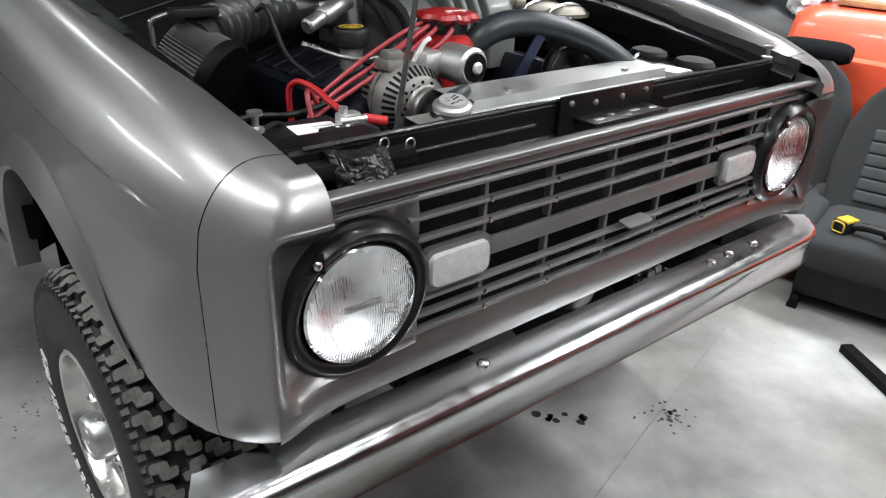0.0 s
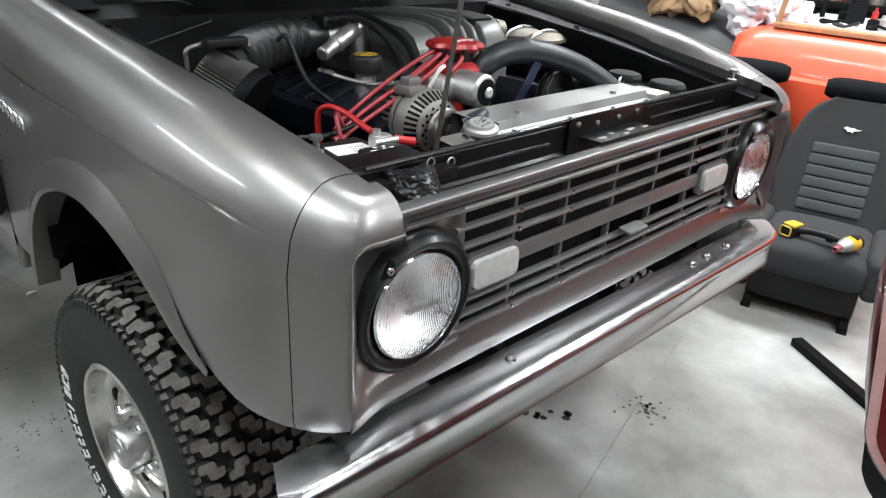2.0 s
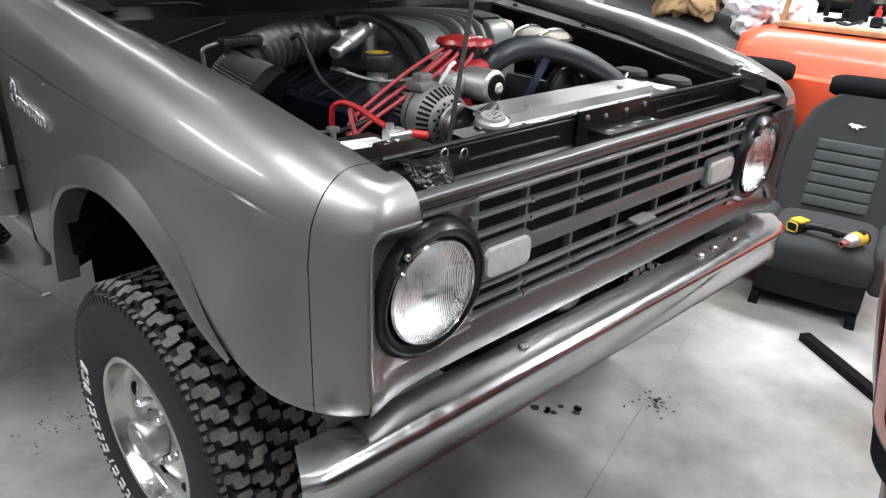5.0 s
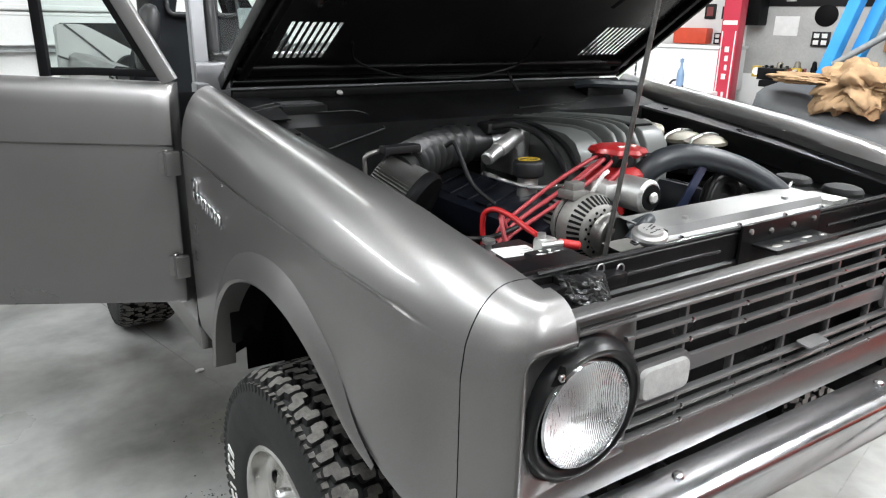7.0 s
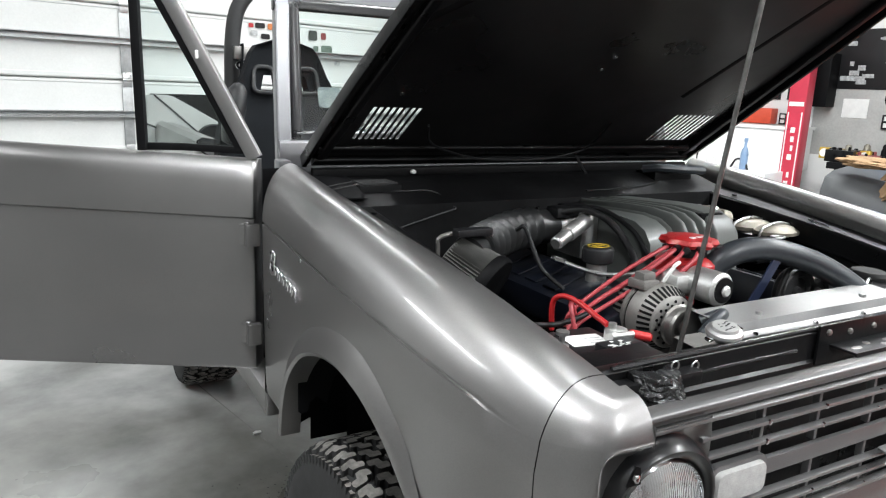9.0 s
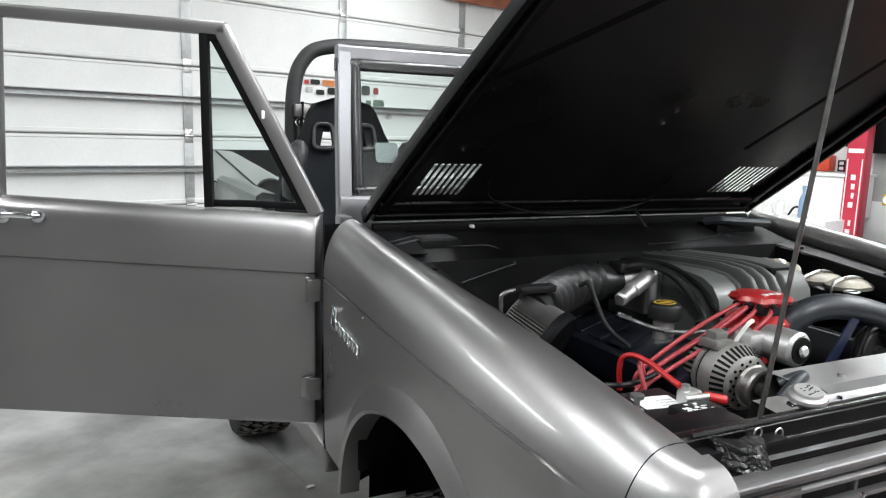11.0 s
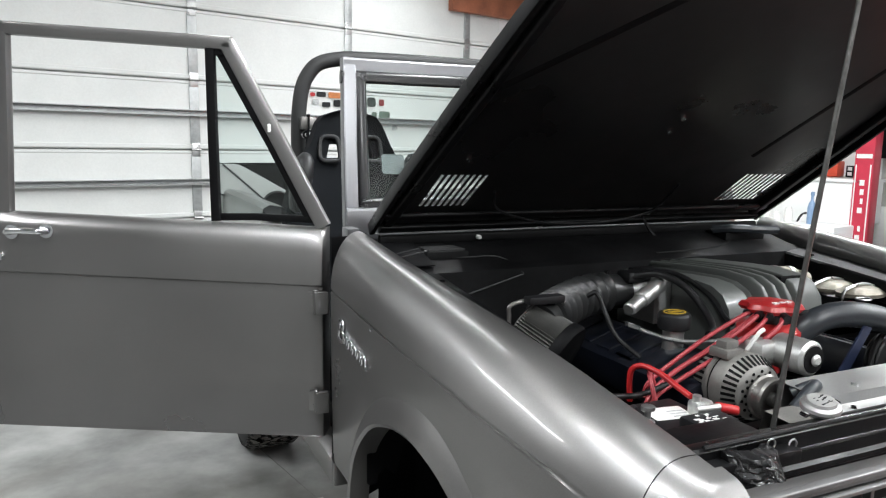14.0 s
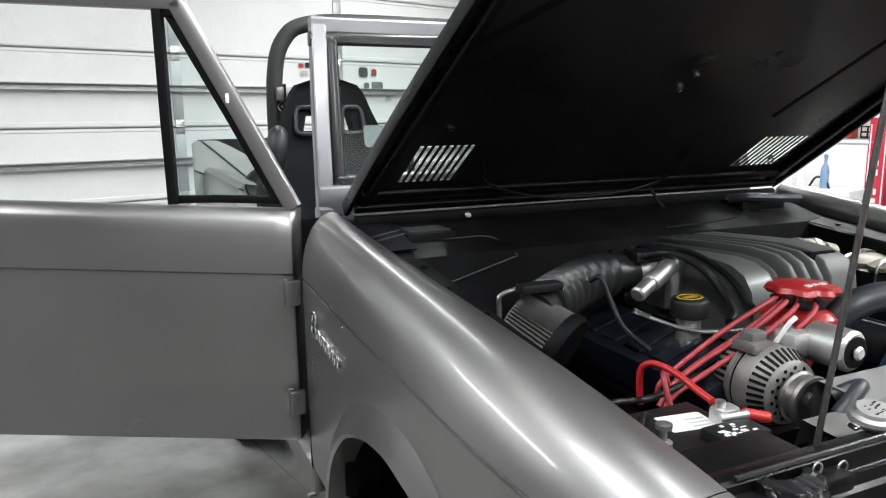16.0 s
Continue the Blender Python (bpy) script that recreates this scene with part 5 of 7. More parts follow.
# air pump beside it
b = bmesh.new()
rod(b, (-0.122, 0.372, 1.137), (-0.12, 0.29, 1.137), 0.036, 32, 0.006)
box(b, -0.19, 0.35, 1.112, -0.135, 0.42, 1.16, 0.014)
pump = tpart("air_pump", b, ALLOY, "machined aluminium accessory pump")
b2 = bmesh.new()
rod(b2, (-0.12, 0.2895, 1.137), (-0.12, 0.2875, 1.137), 0.027, 28)
sub("pump_face", b2, BLACK_MATTE, pump, "black pump face")
b = bmesh.new()
rod(b, (-0.12, 0.288, 1.137), (-0.12, 0.278, 1.137), 0.012, 20, 0.004)
sub("pump_nose", b, ALLOY, pump)
b = bmesh.new()
tube(b, [(-0.235, 0.24, 1.1), (-0.21, 0.215, 1.12), (-0.24, 0.2, 1.118), (-0.275, 0.2, 1.09)], 0.012, 10)
tpart("bypass_hose", b, HOSE, "short black bypass hose", 60)

# battery
b = box(bmesh.new(), -0.57, 0.2, 0.86, -0.375, 0.4, 1.05, 0.008)
battery = tpart("battery", b, BLACK_PLASTIC, "black battery with white label")
b = box(bmesh.new(), -0.56, 0.205, 1.049, -0.385, 0.39, 1.062, 0.004)
sub("battery_lid", b, BLACK_PLASTIC, battery)
lm = Matrix.Translation((-0.447, 0.325, 1.0625)) @ pose(0, 0, 0, 0, 0, -8)
sub("label", slab(bmesh.new(), rounded(0.08, 0.055, 0.003), 0.001, lm), WHITE_LABEL, battery, "white battery label")
b = bmesh.new()
for k in range(3):
    box(b, 0.0, -0.02 + 0.012 * k, 0.0012, 0.034, -0.016 + 0.012 * k, 0.0016, 0, lm)
sub("label_print", b, STICK_GREY, battery, "grey print bars")
b = box(bmesh.new(), -0.47, 0.222, 1.06, -0.38, 0.275, 1.08, 0.006)
fuse = sub("terminal_box", b, BLACK_PLASTIC, battery, "black fuse box with worn white print")
b = bmesh.new()
rnd = random.Random(9)
for k in range(16):
    x, y = rnd.uniform(-0.46, -0.4), rnd.uniform(0.23, 0.266)
    box(b, x, y, 1.08, x + rnd.uniform(0.004, 0.014), y + rnd.uniform(0.002, 0.006), 1.0806)
sub("print", b, WHITE_LABEL, battery)
b = bmesh.new()
box(b, -0.415, 0.285, 1.06, -0.375, 0.315, 1.09, 0.008)
rod(b, (-0.405, 0.3, 1.088), (-0.405, 0.3, 1.1), 0.008, 10)
rod(b, (-0.42, 0.285, 1.08), (-0.375, 0.275, 1.082), 0.007, 10)
sub("terminal_clamp", b, ALLOY, battery, "grey lead terminal clamp")
b = bmesh.new()
rod(b, (-0.376, 0.285, 1.08), (-0.34, 0.262, 1.074), 0.009, 12, 0.003)
sub("terminal_boot", b, RED_PLASTIC, battery, "red terminal boot")
b = bmesh.new()
tube(b, [(-0.6, 0.4, 1.06), (-0.52, 0.42, 1.07), (-0.42, 0.43, 1.06), (-0.3, 0.44, 1.08)], 0.006, 8)
tpart("harness", b, BLACK_PLASTIC, "black wiring loom", 60)
b = bmesh.new()
tube(b, [(-0.61, 0.25, 1.09), (-0.56, 0.3, 1.08), (-0.5, 0.36, 1.07), (-0.45, 0.4, 1.04)], 0.005, 8)
tpart("harness", b, BLACK_PLASTIC, "black wiring loom", 60)

# brake master cylinder, wiper motor, bump plate on the driver's side
b = bmesh.new()
box(b, 0.48, 0.66, 1.05, 0.64, 0.84, 1.14, 0.02)
master = tpart("brake_master_cylinder", b, BLACK_METAL, "black brake master cylinder with tarnished lid")
for y in (0.705, 0.79):
    b = bmesh.new()
    lathe(b, [(0.075, 0), (0.075, 0.01), (0.066, 0.014), (0.052, 0.022), (0.03, 0.027), (0, 0.028)], 24, Matrix.Translation((0.565, y - 0.03, 1.14)) @ Matrix.Diagonal((1.05, 0.72, 1, 1)))
    sub("reservoir_lid", b, BRASS, master, "tarnished pale metal lid")
for y in (0.67, 0.765):
    b = tube(bmesh.new(), [(0.485, y, 1.08), (0.485, y, 1.15), (0.52, y, 1.168), (0.56, y, 1.174), (0.6, y, 1.168), (0.635, y, 1.15), (0.635, y, 1.08)], 0.004, 6)
    sub("bail_wire", b, STEEL, master, "steel bail wire")
b = bmesh.new()
rod(b, (0.41, 0.88, 1.165), (0.51, 0.85, 1.16), 0.036, 20, 0.008)
rod(b, (0.51, 0.85, 1.16), (0.55, 0.84, 1.15), 0.03, 18, 0.006)
motor = tpart("wiper_motor", b, BRASS, "pale metal wiper motor")
b = bmesh.new()
for f in (0.3, 0.75):
    p = Vector((0.41, 0.88, 1.165)).lerp(Vector((0.51, 0.85, 1.16)), f)
    rod(b, p, p + Vector((0.01, -0.003, 0)), 0.038, 20)
sub("motor_band", b, STEEL, motor)
b = bmesh.new()
sweep(b, [(0.47 + 0.022 * math.cos(2 * math.pi * k / 16), 0.6 + 0.016 * math.sin(2 * math.pi * k / 16), 1.15) for k in range(16)], circle(0.003, 6), closed=True)
tpart("dipstick_ring", b, STEEL, "steel dipstick ring")
b = bmesh.new()
slab(b, [(0.46, 0.2), (0.62, 0.16), (0.62, 0.47), (0.47, 0.47)], 0.006, Matrix.Translation((0, 0, 1.072)))
plate = tpart("bump_plate", b, BLACK_METAL, "black plate with two rubber buffers")
for x, y in ((0.565, 0.385), (0.555, 0.245)):
    b = lathe(bmesh.new(), [(0.05, 0), (0.052, 0.008), (0.046, 0.018), (0.03, 0.023), (0, 0.025)], 24, Matrix.Translation((x, y, 1.078)) @ Matrix.Diagonal((0.8, 1.0, 1, 1)))
    sub("rubber_buffer", b, RUBBER, plate, "grey-black rubber buffer")


# ---- the truck: door and cabin ----
DA = 28
DM = Matrix.Translation((-0.846, 1.23, 0)) @ pose(0, 0, 0, 0, 0, 180 - DA)


def door_pt(s, z, o=0.0):
    """s metres from the hinge along the door, z up, o outward from its outer face."""
    return DM @ Vector((s, o, z))


OUT = 1.0  # the outer face looks to the camera
b = bmesh.new()
rows = []
for s in (0.0, 0.004, 0.012, 0.05, 0.3, 0.6, 0.86, 0.963, 0.971, 0.975):
    edge = 0.012 if s in (0.0, 0.975) else (0.004 if s in (0.004, 0.971) else 0)
    belt = 1.312 + 0.03 * s
    row = []
    for z, o in ((0.728, 0.004), (0.735, 0.0), (0.9, -0.002), (1.1, -0.002), (1.148 + 0.02 * s, -0.003), (1.154 + 0.02 * s, -0.004), (1.16 + 0.02 * s, 0.004), (1.2 + 0.02 * s, 0.004), (belt - 0.06, 0.0), (belt - 0.03, -0.008), (belt - 0.01, -0.022),
                 (belt, -0.04), (belt, -0.075)):
        row.append(door_pt(s, z, (o - edge) * OUT))
    row.append(door_pt(s, 0.728, -0.075 * OUT))
    rows.append(row)
V = grid_faces(b, rows, True)
b.faces.new(V[0])
b.faces.new(V[-1])
door = tpart("door", b, PAINT, "open grey metallic door with bare window frame", 35)


def frame_bar(pts, w, t, mat, name, label="", o=-0.05):
    b = bmesh.new()
    sweep(b, [door_pt(s, z, o * OUT) for s, z in pts], rounded(t, w, min(w, t) * 0.25, 2), up=DM.to_3x3() @ Vector((0, 1, 0)))
    return sub(name, b, mat, door, label, 30)


frame_bar([(0.008, 1.315), (0.137, 1.562), (0.268, 1.805)], 0.03, 0.04, PAINT, "window_frame", "grey window frame")
frame_bar([(0.256, 1.803), (0.5, 1.818), (0.9, 1.842)], 0.03, 0.036, PAINT, "window_frame", "grey window frame")
frame_bar([(0.893, 1.855), (0.905, 1.6), (0.918, 1.335)], 0.03, 0.04, PAINT, "window_frame", "grey window frame")
frame_bar([(0.314, 1.796), (0.313, 1.55), (0.31, 1.325)], 0.024, 0.026, BLACK_MATTE, "vent_post", "black vent window post")
frame_bar([(0.05, 1.345), (0.155, 1.545), (0.288, 1.787)], 0.014, 0.03, BLACK_MATTE, "vent_seal", "black vent seal", -0.055)
frame_bar([(0.04, 1.334), (0.2, 1.338), (0.315, 1.336)], 0.012, 0.02, BLACK_MATTE, "vent_seal", "", -0.055)
frame_bar([(0.265, 1.788), (0.315, 1.786)], 0.016, 0.03, BLACK_MATTE, "vent_seal", "", -0.05)
b = bmesh.new()
slab(b, [(0.06, 1.345), (0.305, 1.34), (0.307, 1.778), (0.288, 1.778)], 0.004, DM @ pose(0, -0.055 * OUT, 0, 90, 0, 0))
g = sub("vent_glass", b, PANE, door, "clear vent window glass")
g.visible_shadow = False
b = bmesh.new()
box(b, 0.0, -0.004, 0, 0.008, 0.004, 0.022, 0.002, Matrix.Translation(door_pt(0.155, 1.57, -0.03 * OUT)))
sub("vent_latch", b, WHITE_LABEL, door)
# pull handle and lock
b = bmesh.new()
tube(b, [door_pt(0.872, 1.288, 0.012), door_pt(0.862, 1.291, 0.035), door_pt(0.82, 1.296, 0.042), door_pt(0.775, 1.294, 0.035), door_pt(0.765, 1.292, 0.012)], 0.009, 10)
lathe(b, [(0.02, 0), (0.02, 0.006), (0, 0.008)], 14, DM @ pose(0.769, 0.002, 1.292, -90, 0, 0))
lathe(b, [(0.02, 0), (0.02, 0.006), (0, 0.008)], 14, DM @ pose(0.868, 0.002, 1.288, -90, 0, 0))
sub("handle", b, CHROME, door, "chrome pull handle")
b = lathe(bmesh.new(), [(0.016, 0), (0.016, 0.004), (0.012, 0.01), (0, 0.011)], 18, DM @ pose(0.909, 0.002, 1.219, -90, 0, 0))
sub("lock", b, CHROME, door, "round chrome lock")
for z in (1.115, 0.835):
    hinge = tpart("hinge", box(bmesh.new(), -0.875, 1.205, z - 0.03, -0.838, 1.225, z + 0.03, 0.003), PAINT, "grey cast door hinge")
    b = bmesh.new()
    rod(b, (-0.868, 1.228, z - 0.034), (-0.868, 1.228, z + 0.034), 0.008, 12, 0.002)
    sub("hinge_pin", b, PAINT, hinge)
    b = box(bmesh.new(), 0.004, 0.002, z - 0.028, 0.04, 0.012, z + 0.028, 0.003, DM)
    sub("hinge_leaf", b, PAINT, hinge)
    for dz in (-0.015, 0.015):
        sub("bolt", lathe(bmesh.new(), [(0.007, 0), (0.007, 0.004), (0, 0.005)], 6, DM @ pose(0.026, 0.012, z + dz, -90, 0, 0)), PAINT, hinge)
# door jamb, rocker and tub
b = bmesh.new()
grid_faces(b, [[(-0.83, 1.21, z), (-0.82, 1.24, z), (-0.74, 1.26, z), (-0.7, 1.3, z)] for z in (0.6, 0.9, 1.25, 1.29)])
tpart("door_jamb", b, BLACK_MATTE, "dark door jamb")
for s in (-1, 1):
    tpart("rocker", box(bmesh.new(), s * 0.83, 1.2, 0.585, s * 0.76, 2.35, 0.66, 0.012), PAINT, "grey rocker panel")
b = bmesh.new()
box(b, -0.76, 1.2, 0.6, 0.76, 3.45, 0.64, 0.004)
box(b, -0.76, 1.24, 0.64, 0.76, 1.28, 1.26, 0.004)
tpart("cabin_floor", b, BLACK_MATTE, "black cabin floor and bulkhead")
for s in (-1, 1):
    b = bmesh.new()
    rows = []
    for y in [2.2 + 0.05 * k for k in range(26)]:
        bot = 0.66 if not 2.52 < y < 3.32 else 0.66 + 0.32 * math.sqrt(max(0, 1 - ((y - 2.92) / 0.42) ** 2))
        rows.append([(s * 0.74, y, 1.29), (s * 0.80, y, 1.3), (s * 0.825, y, 1.285), (s * 0.835, y, 1.24), (s * 0.838, y, 1.14), (s * 0.83, y, bot), (s * 0.8, y, bot - 0.01)])
    grid_faces(b, rows)
    tpart("quarter_panel", b, PAINT, "grey rear quarter panel")
    b = bmesh.new()
    rows = []
    for y in [2.42 + 0.06 * k for k in range(18)]:
        a = max(0.0, 1 - ((y - 2.92) / 0.52) ** 2) ** 0.5
        rows.append([(s * 0.78, y, 0.64 + 0.42 * a), (s * 0.52, y, 0.64 + 0.42 * a), (s * 0.48, y, 0.6 + 0.4 * a), (s * 0.48, y, 0.6)])
    grid_faces(b, rows)
    tpart("wheel_housing", b, BLACK_MATTE, "dark inner wheel housing")
b = box(bmesh.new(), -0.8, 3.42, 0.62, 0.8, 3.46, 1.28, 0.008)
tpart("tailgate", b, PAINT, "grey tailgate")
# grey quarter panel and speaker behind the seat
b = slab(bmesh.new(), [(-0.875, 0.7), (-0.875, 1.424), (-0.84, 1.431), (-0.753, 1.43), (-0.7, 1.404), (-0.472, 1.273), (-0.46, 1.24), (-0.46, 0.7)], 0.05, Matrix.Translation((0, 3.35, 0)) @ pose(0, 0, 0, 90, 0, 0))
bmesh.ops.bevel(b, geom=b.edges[:], offset=0.008, segments=2, affect="EDGES")
side_box = tpart("side_moulding", b, GREY_TRIM, "pale grey quarter panel behind the seat", 40)
for pts in ([(-0.83, 3.298, 1.43), (-0.74, 3.298, 1.35), (-0.62, 3.298, 1.24)], [(-0.875, 3.298, 1.285), (-0.76, 3.298, 1.235), (-0.64, 3.298, 1.172)]):
    sub("panel_seam", tube(bmesh.new(), pts, 0.005, 6), DUSTY_PLASTIC, side_box, "dark pressed seam")
b = slab(bmesh.new(), [(-0.84, 0.7), (-0.84, 1.434), (-0.3, 1.438), (-0.3, 0.7)], 0.03, Matrix.Translation((0, 3.4, 0)) @ pose(0, 0, 0, 90, 0, 0))
sub("rear_panel", b, BLACK_MATTE, side_box, "black panel behind the quarter panel")
b = lathe(bmesh.new(), [(0.085, 0), (0.088, 0.02), (0.08, 0.03), (0.068, 0.026), (0.03, 0.01), (0, 0.016)], 32, Matrix.Translation((-0.548, 3.3, 1.2)) @ pose(0, 0, 0, 90, 0, 0))
sub("speaker", b, BLACK_PLASTIC, side_box, "round black speaker")

# windshield
WB, WT = Vector((0, 1.335, 1.295)), Vector((0, 1.44, 1.79))
wn = (WT - WB).normalized()


def wpt(x, f, o=0.0):
    p = WB.lerp(WT, f)
    return Vector((x, p.y - o * wn.z, p.z + o * wn.y))


b = bmesh.new()
sec = rounded(0.042, 0.036, 0.006, 2)
for x in (-0.735, 0.735):
    sweep(b, [wpt(x * 1.0, -0.02), wpt(x * 0.985, 0.5), wpt(x * 0.965, 1.0)], sec, up=(0, 1, 0))
sweep(b, [wpt(-0.73, 0.962), wpt(0, 0.968), wpt(0.73, 0.962)], sec, up=(0, 1, 0))
sweep(b, [wpt(-0.75, 0.03), wpt(0, 0.03), wpt(0.75, 0.03)], rounded(0.1, 0.04, 0.008, 2), up=(0, 1, 0))
ws = tpart("windshield_frame", b, PAINT_LIGHT, "light grey metal windshield frame", 18)
b = bmesh.new()
sweep(b, spline([wpt(-0.692, 0.16, 0.004), wpt(-0.69, 0.2, 0.004), wpt(-0.68, 0.84, 0.004), wpt(-0.674, 0.875, 0.004), wpt(-0.64, 0.893, 0.004), wpt(0.64, 0.893, 0.004), wpt(0.674, 0.875, 0.004),
                 wpt(0.68, 0.84, 0.004), wpt(0.69, 0.2, 0.004), wpt(0.692, 0.16, 0.004)], 4), rounded(0.036, 0.024, 0.011, 3), up=(0, 1, 0))
sweep(b, [wpt(-0.695, 0.145, 0.004), wpt(0.695, 0.145, 0.004)], rounded(0.036, 0.024, 0.011, 3), up=(0, 1, 0))
sub("seal", b, BEZEL, ws, "glossy black rubber windshield seal")
b = bmesh.new()
q = [wpt(-0.68, 0.13, 0.012), wpt(0.68, 0.13, 0.012), wpt(0.665, 0.93, 0.012), wpt(-0.665, 0.93, 0.012)]
va = [b.verts.new(p) for p in q]
vb = [b.verts.new(p + Vector((0, 0.005, 0))) for p in q]
b.faces.new(va)
b.faces.new(vb[::-1])
for k in range(4):
    b.faces.new((va[k], vb[k], vb[(k + 1) % 4], va[(k + 1) % 4]))
g = sub("windshield_glass", b, PANE, ws, "clear tinted windshield glass", 20)
g.visible_shadow = False
sub("frame_stud", box(bmesh.new(), -0.02, 1.41, 1.79, 0.0, 1.43, 1.81, 0.003), BLACK_MATTE, ws)
# hinge bracket at the foot of the pillar
b = box(bmesh.new(), -0.77, 1.25, 1.27, -0.735, 1.31, 1.31, 0.006)
sub("pillar_foot", b, PAINT_LIGHT, ws)

# roll bar
b = bmesh.new()
tube(b, [(-0.66, 2.3, 0.64), (-0.66, 2.3, 1.4), (-0.652, 2.3, 1.7), (-0.61, 2.3, 1.83), (-0.52, 2.3, 1.885), (-0.3, 2.3, 1.9), (0.3, 2.3, 1.9), (0.52, 2.3, 1.885), (0.61, 2.3, 1.83), (0.652, 2.3, 1.7), (0.66, 2.3, 1.4), (0.66, 2.3, 0.64)], 0.03, 14)
bar = tpart("roll_bar", b, BLACK_PAD, "black padded roll bar", 60)
b = bmesh.new()
box(b, -0.66, 2.24, 1.6, -0.6, 2.275, 1.65, 0.006)
belt = sub("belt_guide", b, STEEL_DARK, bar, "black and steel seat belt guide")
b = bmesh.new()
sweep(b, [(-0.625 + 0.028 * math.cos(2 * math.pi * k / 12), 2.25, 1.578 + 0.016 * math.sin(2 * math.pi * k / 12)) for k in range(12)], circle(0.005, 6), up=(0, 1, 0), closed=True)
sub("belt_loop", b, CHROME, bar, "bright belt loop")
b = bmesh.new()
sweep(b, [(-0.63, 2.245, 1.66), (-0.64, 2.25, 1.4), (-0.66, 2.25, 1.1), (-0.67, 2.2, 0.7)], rounded(0.004, 0.045, 0.001, 1), up=(0, 1, 0))
sub("belt_webbing", b, CLOTH_DARK, bar, "black belt webbing")


def bucket_seat(x0):
    """Sports seat with shoulder wings and a harness slot, seen from ahead."""
    b = bmesh.new()
    # half widths of the back by height
    tab = [(0.0, 0.24), (0.2, 0.25), (0.35, 0.265), (0.42, 0.26), (0.5, 0.232), (0.57, 0.19), (0.65, 0.15), (0.71, 0.128), (0.74, 0.11), (0.757, 0.085), (0.767, 0.055), (0.77, 0.025)]
    zs = [0.77 * k / 30 for k in range(31)]
    front, back = [], []
    for z in zs:
        w = interp(tab, z)
        row_f, row_b = [], []
        for k in range(17):
            u = -1 + 2 * k / 16
            wing = abs(u) ** 3 * (0.075 if z < 0.5 else 0.03)
            y = 1.86 + 0.13 * z / 0.77
            row_f.append((x0 + u * w, y - wing, 0.9 + z))
            row_b.append((x0 + u * w * 0.98, y + 0.07 - 0.03 * u * u, 0.9 + z))
        front.append(row_f)
        back.append(row_b)
    hole = lambda i, k: 0.575 < zs[i] and zs[i + 1] < 0.665 and (4 <= k < 7 or 9 <= k < 12)
    F = [[b.verts.new(p) for p in r] for r in front]
    B = [[b.verts.new(p) for p in r] for r in back]
    for i in range(30):
        for k in range(16):
            if not hole(i, k):
                b.faces.new((F[i][k], F[i][k + 1], F[i + 1][k + 1], F[i + 1][k]))
                b.faces.new((B[i][k], B[i + 1][k], B[i + 1][k + 1], B[i][k + 1]))
        for k in (0, 16):
            b.faces.new((F[i][k], F[i + 1][k], B[i + 1][k], B[i][k]))
    bmesh.ops.bridge_loops(b, edges=[e for e in b.edges if len(e.link_faces) == 1 and all(0.9 + 0.56 < v.co.z < 0.9 + 0.68 and v.co.x < x0 for v in e.verts)])
    bmesh.ops.bridge_loops(b, edges=[e for e in b.edges if len(e.link_faces) == 1 and all(0.9 + 0.56 < v.co.z < 0.9 + 0.68 and v.co.x > x0 for v in e.verts)])
    bmesh.ops.holes_fill(b, edges=[e for e in b.edges if len(e.link_faces) == 1], sides=80)
    s = thing("bucket_seat", "black cloth bucket seat with harness slots and pale badge patch", "seat", x0, 1.9, 0.64)
    inv = Matrix.Translation((-x0, -1.9, -0.64))
    for v in b.verts:
        v.co = inv @ v.co
    part("backrest", b, CLOTH_DARK, s, "black cloth backrest", 60)
    c = box(bmesh.new(), -0.25, -0.5, 0.1, 0.25, 0.02, 0.27, 0.05)
    part("cushion", c, CLOTH_DARK, s, "black seat cushion")
    c = box(bmesh.new(), -0.2, -0.45, 0.0, 0.2, 0.0, 0.1, 0.01)
    part("seat_base", c, BLACK_MATTE, s)
    c = slab(bmesh.new(), rounded(0.09, 0.075, 0.012), 0.003, pose(0.15, 0.0, 0.83, 78, 0, 0))
    part("badge_patch", c, STICKER_PALE, s, "pale printed badge patch")
    for sx in (-1, 1):
        c = bmesh.new()
        lathe(c, [(0, -0.11), (0.03, -0.1), (0.042, -0.05), (0.044, 0.02), (0.036, 0.08), (0.018, 0.1), (0, 0.104)], 20, pose(sx * 0.215, -0.07, 0.77, 4, sx * -10, 0) @ Matrix.Diagonal((0.8, 1.5, 1, 1)))
        part("shoulder_wing", c, BLACK_PLASTIC, s, "black vinyl shoulder wing", 60)
        c = bmesh.new()
        ring = rounded(0.075, 0.09, 0.022, 3)
        sweep(c, [(sx * (0.08 + px * (1 - 2.2 * pz)), 0.05 + 0.012 * pz / 0.05, 0.885 + pz) for px, pz in ring], rounded(0.016, 0.016, 0.004, 2), up=(0, 1, 0), closed=True)
        part("slot_rim", c, BLACK_PLASTIC, s, "black plastic harness slot rim", 50)
    return s


bucket_seat(-0.545)
bucket_seat(0.42)

# script emblem as plain slanted chrome strokes on one base line
b = bmesh.new()


def stroke(points, w=0.011):
    sweep(b, spline([(-0.8385, 1.108 - 0.88 * u, 1.046 - 0.085 * u + v * 0.9) for u, v in points], 4), rounded(w, 0.007, 0.002, 2), up=(1, 0, 0))


